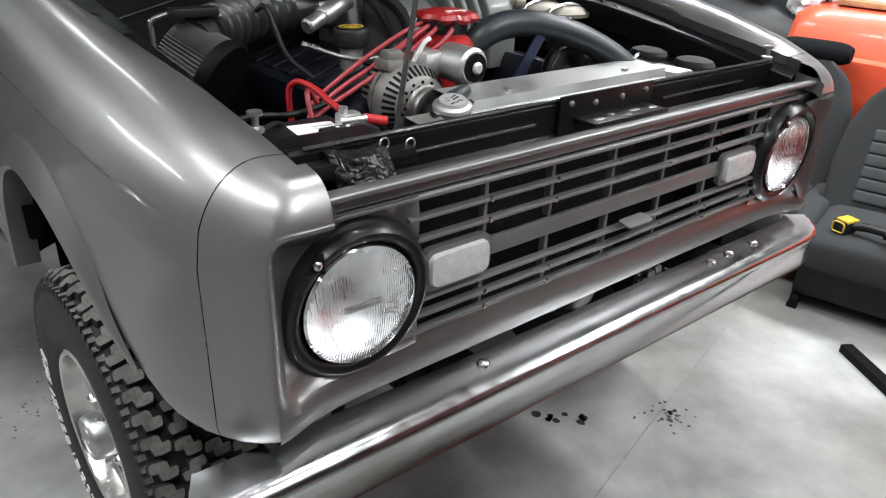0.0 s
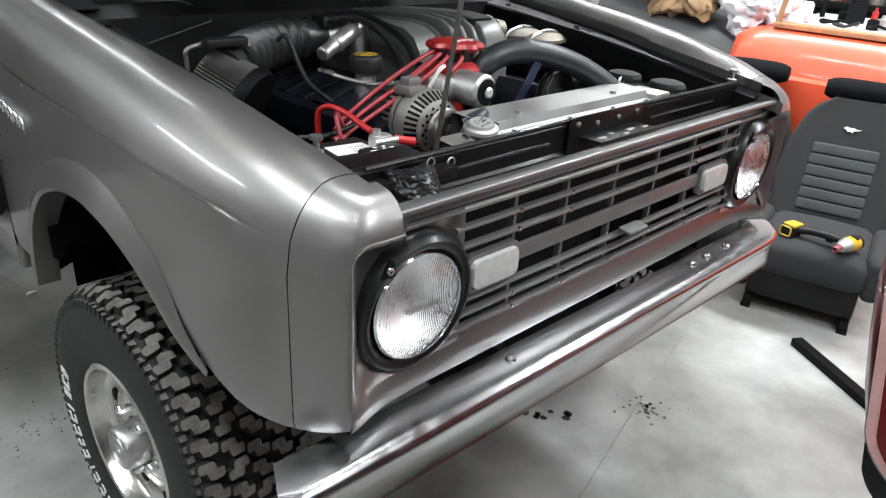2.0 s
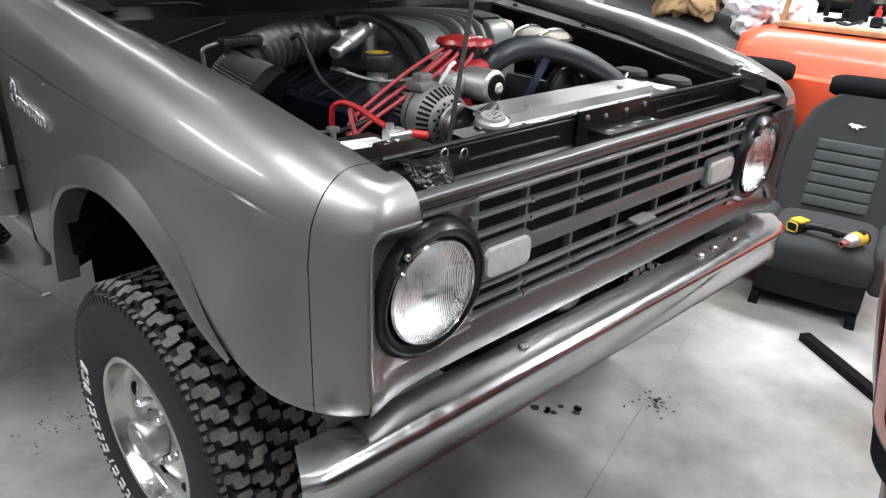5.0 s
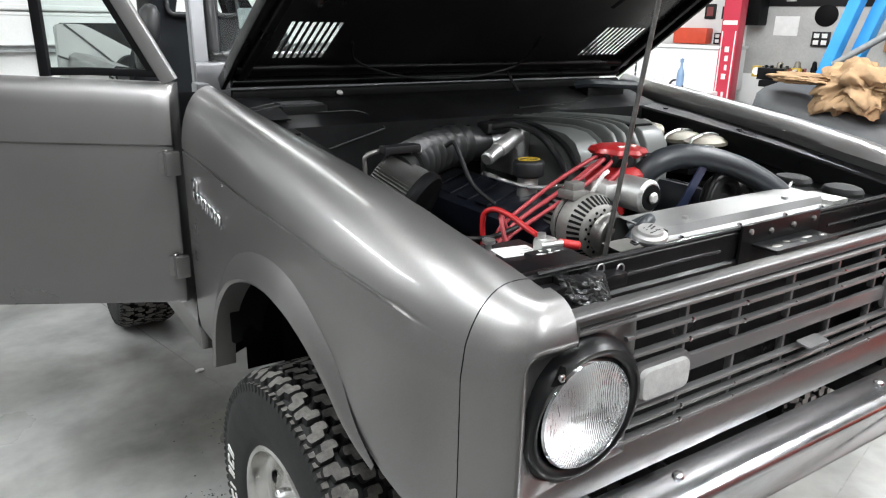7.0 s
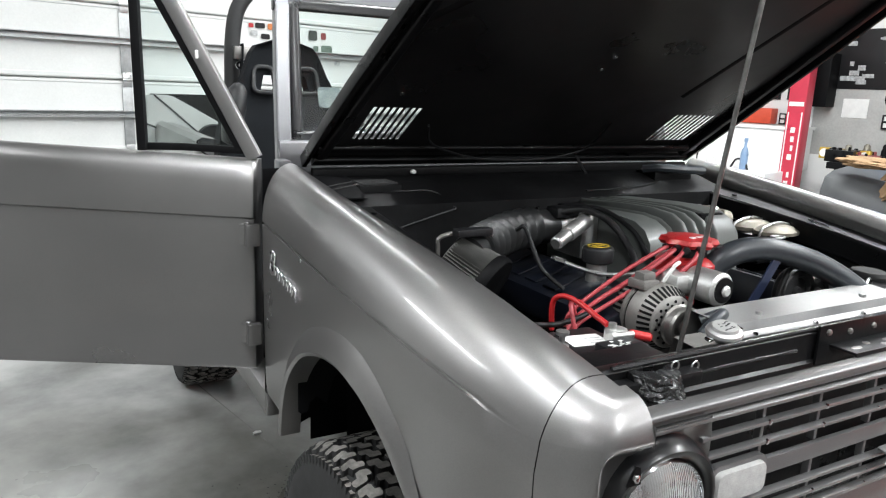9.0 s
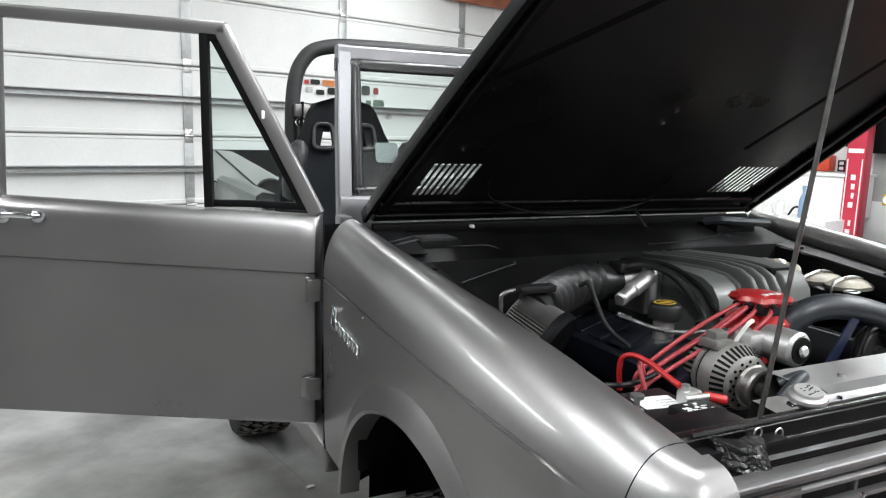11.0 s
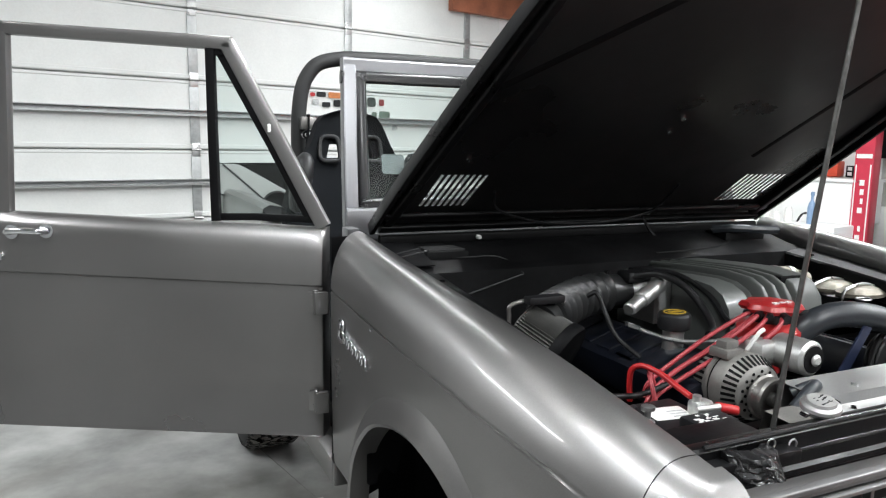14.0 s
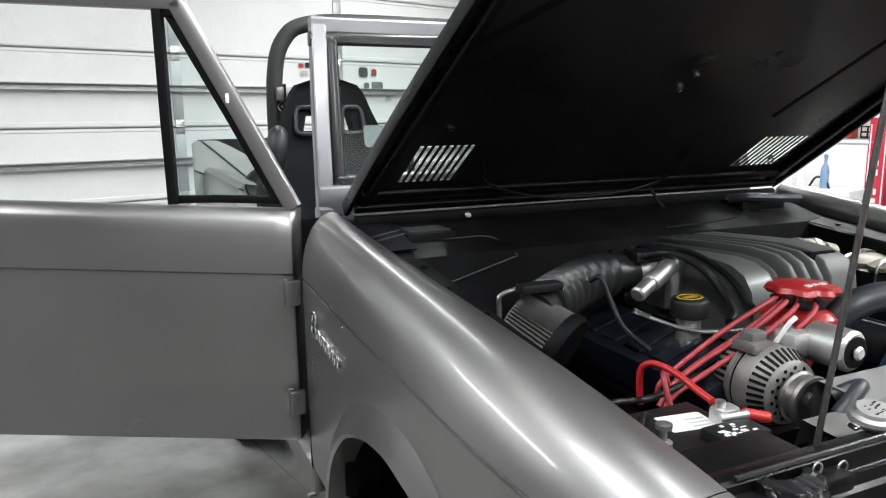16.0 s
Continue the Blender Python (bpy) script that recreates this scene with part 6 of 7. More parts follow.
stroke([(0.0, 0.0), (0.012, 0.03), (0.022, 0.058)], 0.013)
stroke([(0.008, 0.05), (0.035, 0.06), (0.05, 0.048), (0.042, 0.033), (0.02, 0.029), (0.045, 0.024), (0.05, 0.008), (0.03, -0.003), (0.0, 0.0)])
for k in range(5):
    u = 0.058 + 0.04 * k
    stroke([(u, 0.002), (u + 0.007, 0.02), (u + 0.02, 0.026), (u + 0.03, 0.018), (u + 0.026, 0.004), (u + 0.034, 0.0), (u + 0.042, 0.004)], 0.009)
tpart("emblem", b, CHROME, "slanted chrome script emblem as plain strokes", 50)
b = lathe(bmesh.new(), [(0.004, 0), (0.003, 0.003), (0, 0.004)], 8, Matrix.Translation((-0.836, 0.86, 1.125)) @ pose(0, 0, 0, 0, -90, 0))
tpart("body_clip", b, CHROME)
# ---- the workshop: garage door wall ----
gdoor = tagged(part("garage_door", box(bmesh.new(), -4.4, WALL_Y + 0.045, 0, 2.2, WALL_Y + 0.06, 3.09), WHITE_PAINT), "white sectional garage door with steel struts", kind="structure")
in_room(gdoor)
SEAMS = [0.0, 0.473, 0.981, 1.489, 1.997, 2.505, 3.01]
for z0, z1 in zip(SEAMS, SEAMS[1:]):
    b = bmesh.new()
    rows = []
    for x in (-4.4, 2.2):
        rows.append([(x, WALL_Y + 0.04, z0 + 0.002), (x, WALL_Y + 0.006, z0 + 0.006), (x, WALL_Y, z0 + 0.014), (x, WALL_Y, z0 + 0.035), (x, WALL_Y + 0.006, z0 + 0.042), (x, WALL_Y + 0.006, z1 - 0.03),
                     (x, WALL_Y, z1 - 0.024), (x, WALL_Y, z1 - 0.008), (x, WALL_Y + 0.04, z1 - 0.003)])
    grid_faces(b, rows)
    part("door_section", b, DOOR_WHITE, gdoor, smooth=20)
for z in (1.248, 1.752, 0.742):
    b = bmesh.new()
    sweep(b, [(-4.35, WALL_Y - 0.035, z), (2.15, WALL_Y - 0.035, z)], [(-0.035, -0.012), (-0.03, -0.018), (0.03, -0.018), (0.03, -0.012), (-0.026, -0.01), (-0.026, 0.02), (0.03, 0.022), (0.03, 0.028), (-0.035, 0.026)])
    part("strut", b, GALV, gdoor, "galvanised horizontal strut", 20)
for x in (-3.4, -2.1, -0.8, 0.505, 1.79):
    for z0, z1 in zip(SEAMS[1:], SEAMS[2:]):
        b = box(bmesh.new(), x - 0.035, WALL_Y - 0.006, z0 + 0.045, x + 0.035, WALL_Y + 0.004, z1 - 0.035, 0.002)
        part("stile", b, GALV, gdoor)
        hb = bmesh.new()
        box(hb, x - 0.03, WALL_Y - 0.012, z0 - 0.05, x + 0.03, WALL_Y - 0.005, z0 + 0.05, 0.002)
        rod(hb, (x - 0.035, WALL_Y - 0.016, z0), (x + 0.035, WALL_Y - 0.016, z0), 0.009, 8)
        part("section_hinge", hb, STEEL, gdoor)
structure("header_beam", box(bmesh.new(), 1.55, WALL_Y - 0.09, 2.78, ROOM_X, WALL_Y - 0.02, 3.12, 0.004), WOOD_RED, "reddish wooden header beam above the door")
structure("wall_panel", box(bmesh.new(), 2.2, WALL_Y, 0, ROOM_X, WALL_Y + 0.06, CEIL), WHITE_PAINT, "white wall beside the garage door")
# stickers as plain coloured shapes
rnd = random.Random(8)
STICK = [(0.169, 1.948, 0.05, 0.04, RED_PLASTIC), (0.247, 1.953, 0.1, 0.05, BLACK_PLASTIC), (0.374, 1.951, 0.14, 0.06, STICK_ORANGE), (0.194, 1.891, 0.07, 0.05, STICK_GREY), (0.293, 1.872, 0.09, 0.05, BLACK_PLASTIC), (0.4, 1.887, 0.09, 0.07, BLACK_PLASTIC), (0.733, 1.913, 0.1, 0.1, STICK_DARK), (0.837, 1.913, 0.06, 0.07, RED_DULL), (0.761, 1.806, 0.06, 0.06, STICK_GREEN), (0.868, 1.807, 0.13, 0.08, STICK_GREEN), (0.976, 1.698, 0.07, 0.05, STICK_GREY)]
for x, z, w, h, m in STICK:
    ob = part("sticker", slab(bmesh.new(), rounded(w * 0.85, h * 0.8, min(w, h) * 0.2), 0.0015, Matrix.Translation((x, WALL_Y - 0.004, z)) @ pose(0, 0, 0, 90, 0, 0)), m)
    in_room(ob)
    tagged(ob, "small coloured sticker on the white garage door", "sticker", "stickers on the garage door")

# floor joints, oil spots and a chip
for pts in (((-1.0, 4.0), (-0.76, 2.95), (-0.595, 2.2), (-0.37, 1.2)), ((-0.1, 0.01), (0.52, 0.165), (1.54, 0.407), (2.6, 0.66))):
    b = bmesh.new()
    sweep(b, [(x, y, 0.0012) for x, y in pts], [(-0.002, -0.001), (0.002, -0.001), (0.002, 0.0006), (-0.002, 0.0006)])
    tagged(part("floor_joint", b, JOINT), "thin dark saw-cut joint in the concrete", kind="structure")
for cx, cy, n, sp in ((-0.62, 1.75, 70, 0.2), (-0.8, 1.35, 50, 0.16), (0.688, 0.177, 46, 0.085), (0.369, 0.39, 7, 0.03), (0.45, 0.33, 4, 0.02)):
    b = bmesh.new()
    rnd = random.Random(int(cx * 100))
    for k in range(n):
        a, r = rnd.uniform(0, 6.28), sp * abs(rnd.gauss(0, 0.7))
        rr = rnd.uniform(0.002, 0.007) * (2.4 if n < 10 else 1 if n < 48 else 0.6)
        x, y = cx + r * math.cos(a), cy + r * math.sin(a) * 0.8
        vs = [b.verts.new((x + rr * rnd.uniform(0.7, 1.2) * math.cos(i), y + rr * rnd.uniform(0.7, 1.2) * math.sin(i), 0.0015)) for i in (0, 0.8, 1.6, 2.4, 3.2, 4, 4.8, 5.6)]
        b.faces.new(vs)
    tagged(part("oil_spots", b, STAIN), "dark dried oil drips on the concrete floor", "stain", kind="stuff")
b = bmesh.new()
slab(b, [(-0.02, -0.008), (0.015, -0.012), (0.022, 0.004), (0.0, 0.014), (-0.018, 0.006)], 0.008, pose(-0.603, 2.231, 0.0, 0, 4, 20))
tagged(part("paper_scrap", b, WHITE_LABEL), "small pale scrap lying on the floor", "scrap")

# ---- loose things beside the truck ----
# black square tube on the floor
b = bmesh.new()
a, c = Vector((1.515, -0.0, 0.0157)), Vector((1.13, -0.58, 0.0157))
sweep(b, [a, c], [(0.62 * p, 0.62 * q) for p, q in [(-0.035, -0.025), (0.035, -0.025), (0.035, 0.025), (-0.035, 0.025), (-0.035, 0.0), (-0.031, 0.0), (-0.031, 0.021), (0.031, 0.021), (0.031, -0.021), (-0.031, -0.021), (-0.031, -0.001), (-0.035, -0.001)]])
tagged(part("steel_tube", b, BLACK_MATTE, smooth=20), "black square steel tube lying on the floor", "steel tube")


def car_seat(x, y, rz, badge):
    s = thing("car_seat", "loose charcoal cloth car seat standing on the floor", "car seat", x, y, 0, rz, "car seats by the orange car")
    # cushion: rounded and crowned
    def pad(x0, y0, z0, x1, y1, z1, r, crown):
        b = box(bmesh.new(), x0, y0, z0, x1, y1, z1)
        bmesh.ops.subdivide_edges(b, edges=b.edges, cuts=6, use_grid_fill=True)
        cx, cy, cz = (x0 + x1) / 2, (y0 + y1) / 2, (z0 + z1) / 2
        hx, hy, hz = (x1 - x0) / 2, (y1 - y0) / 2, (z1 - z0) / 2
        for v in b.verts:
            d = Vector((v.co.x - cx, v.co.y - cy, v.co.z - cz))
            q = Vector((max(-hx + r, min(hx - r, d.x)), max(-hy + r, min(hy - r, d.y)), max(-hz + r, min(hz - r, d.z))))
            e = d - q
            if e.length > 1e-6:
                e = e.normalized() * r
            v.co = Vector((cx, cy, cz)) + q + e
            v.co.z += crown * (1 - (d.x / hx) ** 2) * (1 if d.z > 0 else 0)
        return b
    part("cushion", pad(-0.23, -0.26, 0.2, 0.23, 0.24, 0.345, 0.06, 0.015), CLOTH, s, "charcoal cloth seat cushion", 60)
    for sx in (-1, 1):
        part("cushion_bolster", pad(sx * 0.24 - 0.045, -0.24, 0.18, sx * 0.24 + 0.045, 0.22, 0.37, 0.042, 0.0), CLOTH, s, "", 60)
    b = box(bmesh.new(), -0.21, -0.15, 0.06, 0.21, 0.22, 0.21, 0.012)
    part("seat_base", b, BLACK_PLASTIC, s, "black plastic seat base")
    for sx in (-1, 1):
        rail = box(bmesh.new(), sx * 0.19 - 0.016, -0.17, 0.02, sx * 0.19 + 0.016, 0.26, 0.06, 0.004)
        part("rail", rail, BLACK_METAL, s)
        for yy in (-0.15, 0.22):
            part("foot", box(bmesh.new(), sx * 0.19 - 0.02, yy - 0.025, 0.0, sx * 0.19 + 0.02, yy + 0.03, 0.022, 0.003), BLACK_METAL, s)
    # backrest leaning back
    lean = Matrix.Translation((0, 0.22, 0.3)) @ pose(0, 0, 0, -18, 0, 0)
    b = bmesh.new()
    rows = []
    for k in range(15):
        z = 0.56 * k / 14
        w = interp([(0, 0.235), (0.2, 0.25), (0.36, 0.235), (0.48, 0.19), (0.54, 0.14), (0.56, 0.1)], z)
        row = []
        for i in range(24):
            a = 2 * math.pi * i / 24
            ux, uy = math.cos(a), math.sin(a)
            sx = math.copysign(abs(ux) ** 0.6, ux) * w
            wing = 0.035 * abs(sx / w) ** 3
            sy = math.copysign(abs(uy) ** 0.6, uy) * 0.06 - wing
            row.append(lean @ Vector((sx, sy, z)))
        rows.append(row)
    V = grid_faces(b, rows, True)
    b.faces.new(V[0])
    b.faces.new(V[-1])
    part("backrest", b, CLOTH, s, "charcoal cloth backrest", 60)
    for k in range(6):
        b = bmesh.new()
        z = 0.06 + 0.05 * k
        o = rounded(0.26, 0.047, 0.01, 3)
        rws = [[lean @ Vector((px * f, -0.06 - h, z + 0.025 + py * f)) for px, py in o] for f, h in ((1.0, -0.006), (1.0, 0.004), (0.92, 0.01), (0.7, 0.012))]
        V = grid_faces(b, rws, True)
        b.faces.new(V[-1])
        part("pleat", b, CLOTH_GREY, s, "grey horizontal pleated insert", 50)
    b = bmesh.new()
    rows = []
    for k in range(13):
        u = -1 + 2 * k / 12
        r = 0.05 * (1 - 0.35 * abs(u) ** 6)
        rows.append([lean @ Vector((u * 0.15, -0.005 + r * 1.1 * math.cos(2 * math.pi * i / 14), 0.605 + r * math.sin(2 * math.pi * i / 14))) for i in range(14)])
    V = grid_faces(b, rows, True)
    b.faces.new(V[0])
    b.faces.new(V[-1])
    part("headrest", b, CLOTH_DARK, s, "black rounded headrest", 60)
    for sx in (-0.06, 0.06):
        part("headrest_post", rod(bmesh.new(), lean @ Vector((sx, 0, 0.52)), lean @ Vector((sx, 0, 0.58)), 0.006, 8), STEEL_DARK, s)
    if badge:
        b = bmesh.new()
        mm = lean @ Matrix.Translation((0, -0.063, 0.43)) @ pose(0, 0, 0, 90, 0, 0) @ Matrix.Scale(0.75, 4)
        slab(b, [(-0.045, 0.005), (-0.03, 0.018), (-0.012, 0.012), (0.01, 0.014), (0.03, 0.006), (0.055, 0.01), (0.03, 0.0), (0.012, -0.002), (0.006, -0.018), (-0.004, -0.006), (-0.02, -0.012), (-0.03, 0.002)], 0.003, mm)
        part("stitched_badge", b, WHITE_LABEL, s, "pale stitched badge as a plain shape")
    return s


car_seat(1.87, 0.13, -77, True)
car_seat(1.96, 0.67, -80, False)

# cordless driver lying on the seat
drill = thing("cordless_driver", "yellow and black cordless impact driver on a seat cushion", "power tool", 1.69, 0.09, 0.352, 0)
b = bmesh.new()
tube(b, [(0.02, 0.075, 0.036), (0.024, 0.03, 0.046), (0.024, -0.03, 0.05), (0.03, -0.085, 0.046)], 0.0165, 12)
part("grip", b, BLACK_PLASTIC, drill, "black rubber grip")
part("trigger", box(bmesh.new(), -0.006, -0.07, 0.034, 0.01, -0.04, 0.054, 0.004), BLACK_MATTE, drill)
pm = Matrix.Translation((0.016, 0.1, 0.006)) @ pose(0, 0, 0, 0, 0, -14)
pack = part("battery_pack", box(bmesh.new(), -0.036, -0.028, 0, 0.036, 0.028, 0.05, 0.008, pm), BLACK_PLASTIC, drill, "black battery pack")
part("pack_frame", sweep(bmesh.new(), [pm @ Vector((-0.037, px, 0.026 + pz)) for px, pz in rounded(0.046, 0.038, 0.01, 3)], rounded(0.006, 0.006, 0.002, 1), up=(1, 0, 0), closed=True), YELLOW, pack, "yellow pack frame")
part("pack_top", box(bmesh.new(), -0.03, -0.03, 0.044, 0.034, 0.022, 0.056, 0.005, pm), YELLOW, pack, "yellow pack top")
b = lathe(bmesh.new(), [(0, 0), (0.024, 0.002), (0.029, 0.012), (0.031, 0.05), (0.03, 0.075), (0.025, 0.08)], 22, along((0.085, -0.135, 0.04), (0.0, -0.112, 0.04)))
housing = part("motor_housing", b, YELLOW, drill, "yellow motor housing")
part("rear_cap", lathe(bmesh.new(), [(0, -0.004), (0.02, -0.003), (0.0295, 0.008), (0.0298, 0.022), (0.0285, 0.022)], 22, along((0.085, -0.135, 0.04), (0.0, -0.112, 0.04))), BLACK_PLASTIC, housing, "black vented rear cap")
part("side_plate", box(bmesh.new(), 0.03, -0.145, 0.064, 0.06, -0.115, 0.073, 0.002), BLACK_PLASTIC, housing)
b = lathe(bmesh.new(), [(0.029, 0), (0.028, 0.018), (0.019, 0.042), (0.016, 0.048), (0, 0.048)], 20, along((0.01, -0.115, 0.04), (-0.1, -0.09, 0.034)))
part("nose", b, GALV, drill, "grey aluminium nose")
part("socket", lathe(bmesh.new(), [(0, 0), (0.011, 0), (0.013, 0.004), (0.013, 0.03), (0.011, 0.034), (0.008, 0.034), (0.007, 0.02), (0, 0.02)], 16, along((-0.034, -0.105, 0.038), (-0.1, -0.09, 0.034))), RED_DULL, drill, "dull red socket")

# orange car body behind the seats
car = thing("orange_car", "bare orange car body with a plank across it", "car", 2.7, -0.4, 0)


def local(bm, o):
    bmesh.ops.translate(bm, verts=bm.verts, vec=-Vector(o))
    return bm


CO = (2.7, -0.4, 0)
b = bmesh.new()
rows = []
for y in [1.02, 1.0, 0.95, 0.85, 0.6, 0.2, -0.4, -1.2, -2.2]:
    k = 0 if y < 0.9 else (y - 0.9) / 0.12
    zt = 1.035 - 0.05 * k * k
    xo = 2.5 + 0.12 * k * k
    rows.append([(xo + 0.02, y, 0.25), (xo, y, 0.5), (xo - 0.015, y, 0.76), (xo - 0.01, y, 0.835), (xo + 0.02, y, 0.85), (xo + 0.04, y, 0.93), (xo + 0.07, y, 0.99), (xo + 0.12, y, zt), (xo + 0.3, y, zt + 0.012), (xo + 0.75, y, zt)])
V = grid_faces(b, rows)
b.faces.new(V[0])
part("body_side", local(b, CO), ORANGE, car, "orange body side with crease", 35)
b = box(bmesh.new(), 2.56, -2.1, 0.2, 3.35, 0.95, 0.6, 0.02)
part("underbody", local(b, CO), BLACK_MATTE, car)
for y in (0.45, -1.9):
    b = lathe(bmesh.new(), [(0.18, -0.1), (0.3, -0.1), (0.31, -0.06), (0.31, 0.06), (0.3, 0.1), (0.18, 0.1), (0.0, 0.05)], 32, Matrix.Translation((2.8, y, 0.31)) @ pose(0, 0, 0, 0, 90, 0))
    part("wheel", local(b, CO), RUBBER, car)
b = box(bmesh.new(), 2.67, -0.9, 1.049, 2.78, 0.84, 1.073, 0.003)
tagged(part("wood_plank", b, WOOD), "raw wooden plank lying on an orange car", "plank")

# white sheet-topped table with clutter
tb = thing("work_table", "white topped work table piled with small parts", "table", 3.4, 0.2, 0)
part("tabletop", box(bmesh.new(), -0.3, -1.6, 1.0, 0.6, 0.85, 1.04, 0.005), WHITE_PAINT, tb)
for x, y in ((-0.25, -1.5), (0.55, -1.5), (-0.25, 0.8), (0.55, 0.8)):
    part("leg", box(bmesh.new(), x - 0.025, y - 0.025, 0, x + 0.025, y + 0.025, 1.0, 0.004), STEEL_DARK, tb)
rnd = random.Random(21)
CL = [BLACK_PLASTIC, WHITE_LABEL, STEEL, BLACK_MATTE, RED_PLASTIC, WHITE_LABEL, CLOTH_DARK, GALV]
for k in range(26):
    x, y = rnd.uniform(3.15, 3.9), rnd.uniform(-0.6, 0.98)
    w, d, h = rnd.uniform(0.03, 0.1), rnd.uniform(0.03, 0.1), rnd.uniform(0.04, 0.22)
    m = rnd.choice(CL)
    b = bmesh.new()
    if k % 3 == 0:
        lathe(b, [(0, 0), (w * 0.5, 0), (w * 0.52, 0.01), (w * 0.5, h * 0.7), (w * 0.25, h * 0.8), (w * 0.22, h), (0, h)], 14)
        nm, lab, cat = "bottle", "small workshop bottle standing on a white table", "bottle"
    elif k % 3 == 1:
        box(b, -w / 2, -d / 2, 0, w / 2, d / 2, h * 0.6, 0.005)
        box(b, -w / 2 + 0.006, -d / 2 + 0.006, h * 0.6, w / 2 - 0.006, d / 2 - 0.006, h * 0.66, 0.003)
        nm, lab, cat = "parts_box", "small parts box with lid on a white table", "box"
    else:
        sweep(b, spline([(0, 0, 0.012), (w, 0.3 * d, 0.02), (0.6 * w, d, 0.012), (-0.5 * w, d, 0.03), (-w, 0.2 * d, 0.012)], 5), circle(0.008, 7))
        nm, lab, cat = "cable_coil", "loose cable coil lying on a white table", "cable"
    ob = part(nm, b, m, m=pose(x, y, 1.04, 0, 0, rnd.uniform(0, 180)))
    tagged(ob, lab, cat, "clutter on the table")

# dark car panel, tan jacket, plastic bag and stick
CP = (3.1, 1.6, 0)
dk = thing("dark_car", "dark grey car body standing under a tan jacket", "car", *CP)
b = bmesh.new()
rows = []
for y in (1.1, 1.16, 1.3, 1.6, 1.85, 1.98, 2.04):
    e = 0 if 1.2 < y < 1.95 else 0.05
    zt = 0.98 + 0.17 * (y - 1.1) / 0.94
    rows.append([(2.82 + e, y, 0.2), (2.78 + e, y, 0.6), (2.8 + e, y, zt - 0.14), (2.83 + e, y, zt - 0.06), (2.9 + e, y, zt - 0.01 - e * 0.3), (3.1, y, zt), (3.6, y, zt + 0.02)])
V = grid_faces(b, rows)
b.faces.new(V[0])
b.faces.new(V[-1])
part("body_panel", local(b, CP), DARK_PANEL, dk, "satin dark grey body panel", 40)
part("sill", local(box(bmesh.new(), 2.84, 1.15, 0.0, 3.5, 2.0, 0.3, 0.02), CP), BLACK_MATTE, dk)


def crumple(name, mat, cx, cy, cz, rx, ry, rz_, amp, freq, seed, label, category, drop=0.0):
    b = bmesh.new()
    bmesh.ops.create_icosphere(b, subdivisions=5, radius=1)
    for v in b.verts:
        n = v.co.normalized()
        p = n * freq + Vector((seed, seed * 0.7, 1.3))
        d = noise.noise(p) * amp + noise.noise(p * 2.3) * amp * 0.6 + abs(noise.noise(p * 4.1)) * -amp * 0.5 - abs(noise.noise(p * 7.3)) * amp * 0.3
        q = n * (1 + d)
        v.co = Vector((cx + q.x * rx, cy + q.y * ry, cz + q.z * rz_ - drop * max(0, -q.x) * abs(q.y)))
        v.co.z = max(v.co.z, 0.86)
    return tagged(part(name, b, mat, smooth=70), label, category)


crumple("jacket", TAN, 2.93, 1.44, 1.17, 0.17, 0.23, 0.15, 0.42, 1.6, 3.1, "crumpled tan canvas jacket thrown over a dark car", "jacket", 0.12)
crumple("jacket_sleeve", TAN, 2.86, 1.76, 1.2, 0.1, 0.2, 0.035, 0.3, 1.6, 7.7, "tan canvas sleeve lying across a dark car", "jacket", 0.0)
crumple("plastic_bag", PLASTIC_FILM, 2.95, 1.0, 1.12, 0.22, 0.2, 0.2, 0.4, 2.2, 12.3, "crumpled translucent white plastic bag beside a jacket", "plastic bag")
crumple("plastic_bag", PLASTIC_FILM, 2.95, 0.96, 1.33, 0.14, 0.13, 0.07, 0.4, 2.2, 22.3, "crumpled white plastic bag on top of another", "plastic bag")
b = bmesh.new()
rod(b, (2.68, 0.95, 0.0), (2.72, 0.79, 1.42), 0.014, 10)
tagged(part("wood_stick", b, WOOD), "thin wooden stick leaning by the orange car", "stick")

# blue engine hoist
ho = thing("engine_hoist", "blue engine hoist with slanted arms", "hoist", 3.75, 1.55, 0)
for a, c in (((0.15, 0.96, 0.1), (0.15, 0.32, 2.3)), ((0.27, 0.86, 0.1), (0.27, 0.2, 2.3))):
    b = bmesh.new()
    sweep(b, [a, c], rounded(0.085, 0.09, 0.01, 2), up=(1, 0, 0))
    part("arm", b, BLUE, ho, "blue painted steel arm")
part("foot", box(bmesh.new(), 0.05, 0.2, 0.0, 0.37, 1.1, 0.1, 0.01), BLUE, ho)
b = bmesh.new()
rod(b, (-0.02, 0.5, 1.25), (-0.02, -0.3, 1.77), 0.024, 12)
part("strut_tube", b, GALV, ho, "pale grey strut tube")

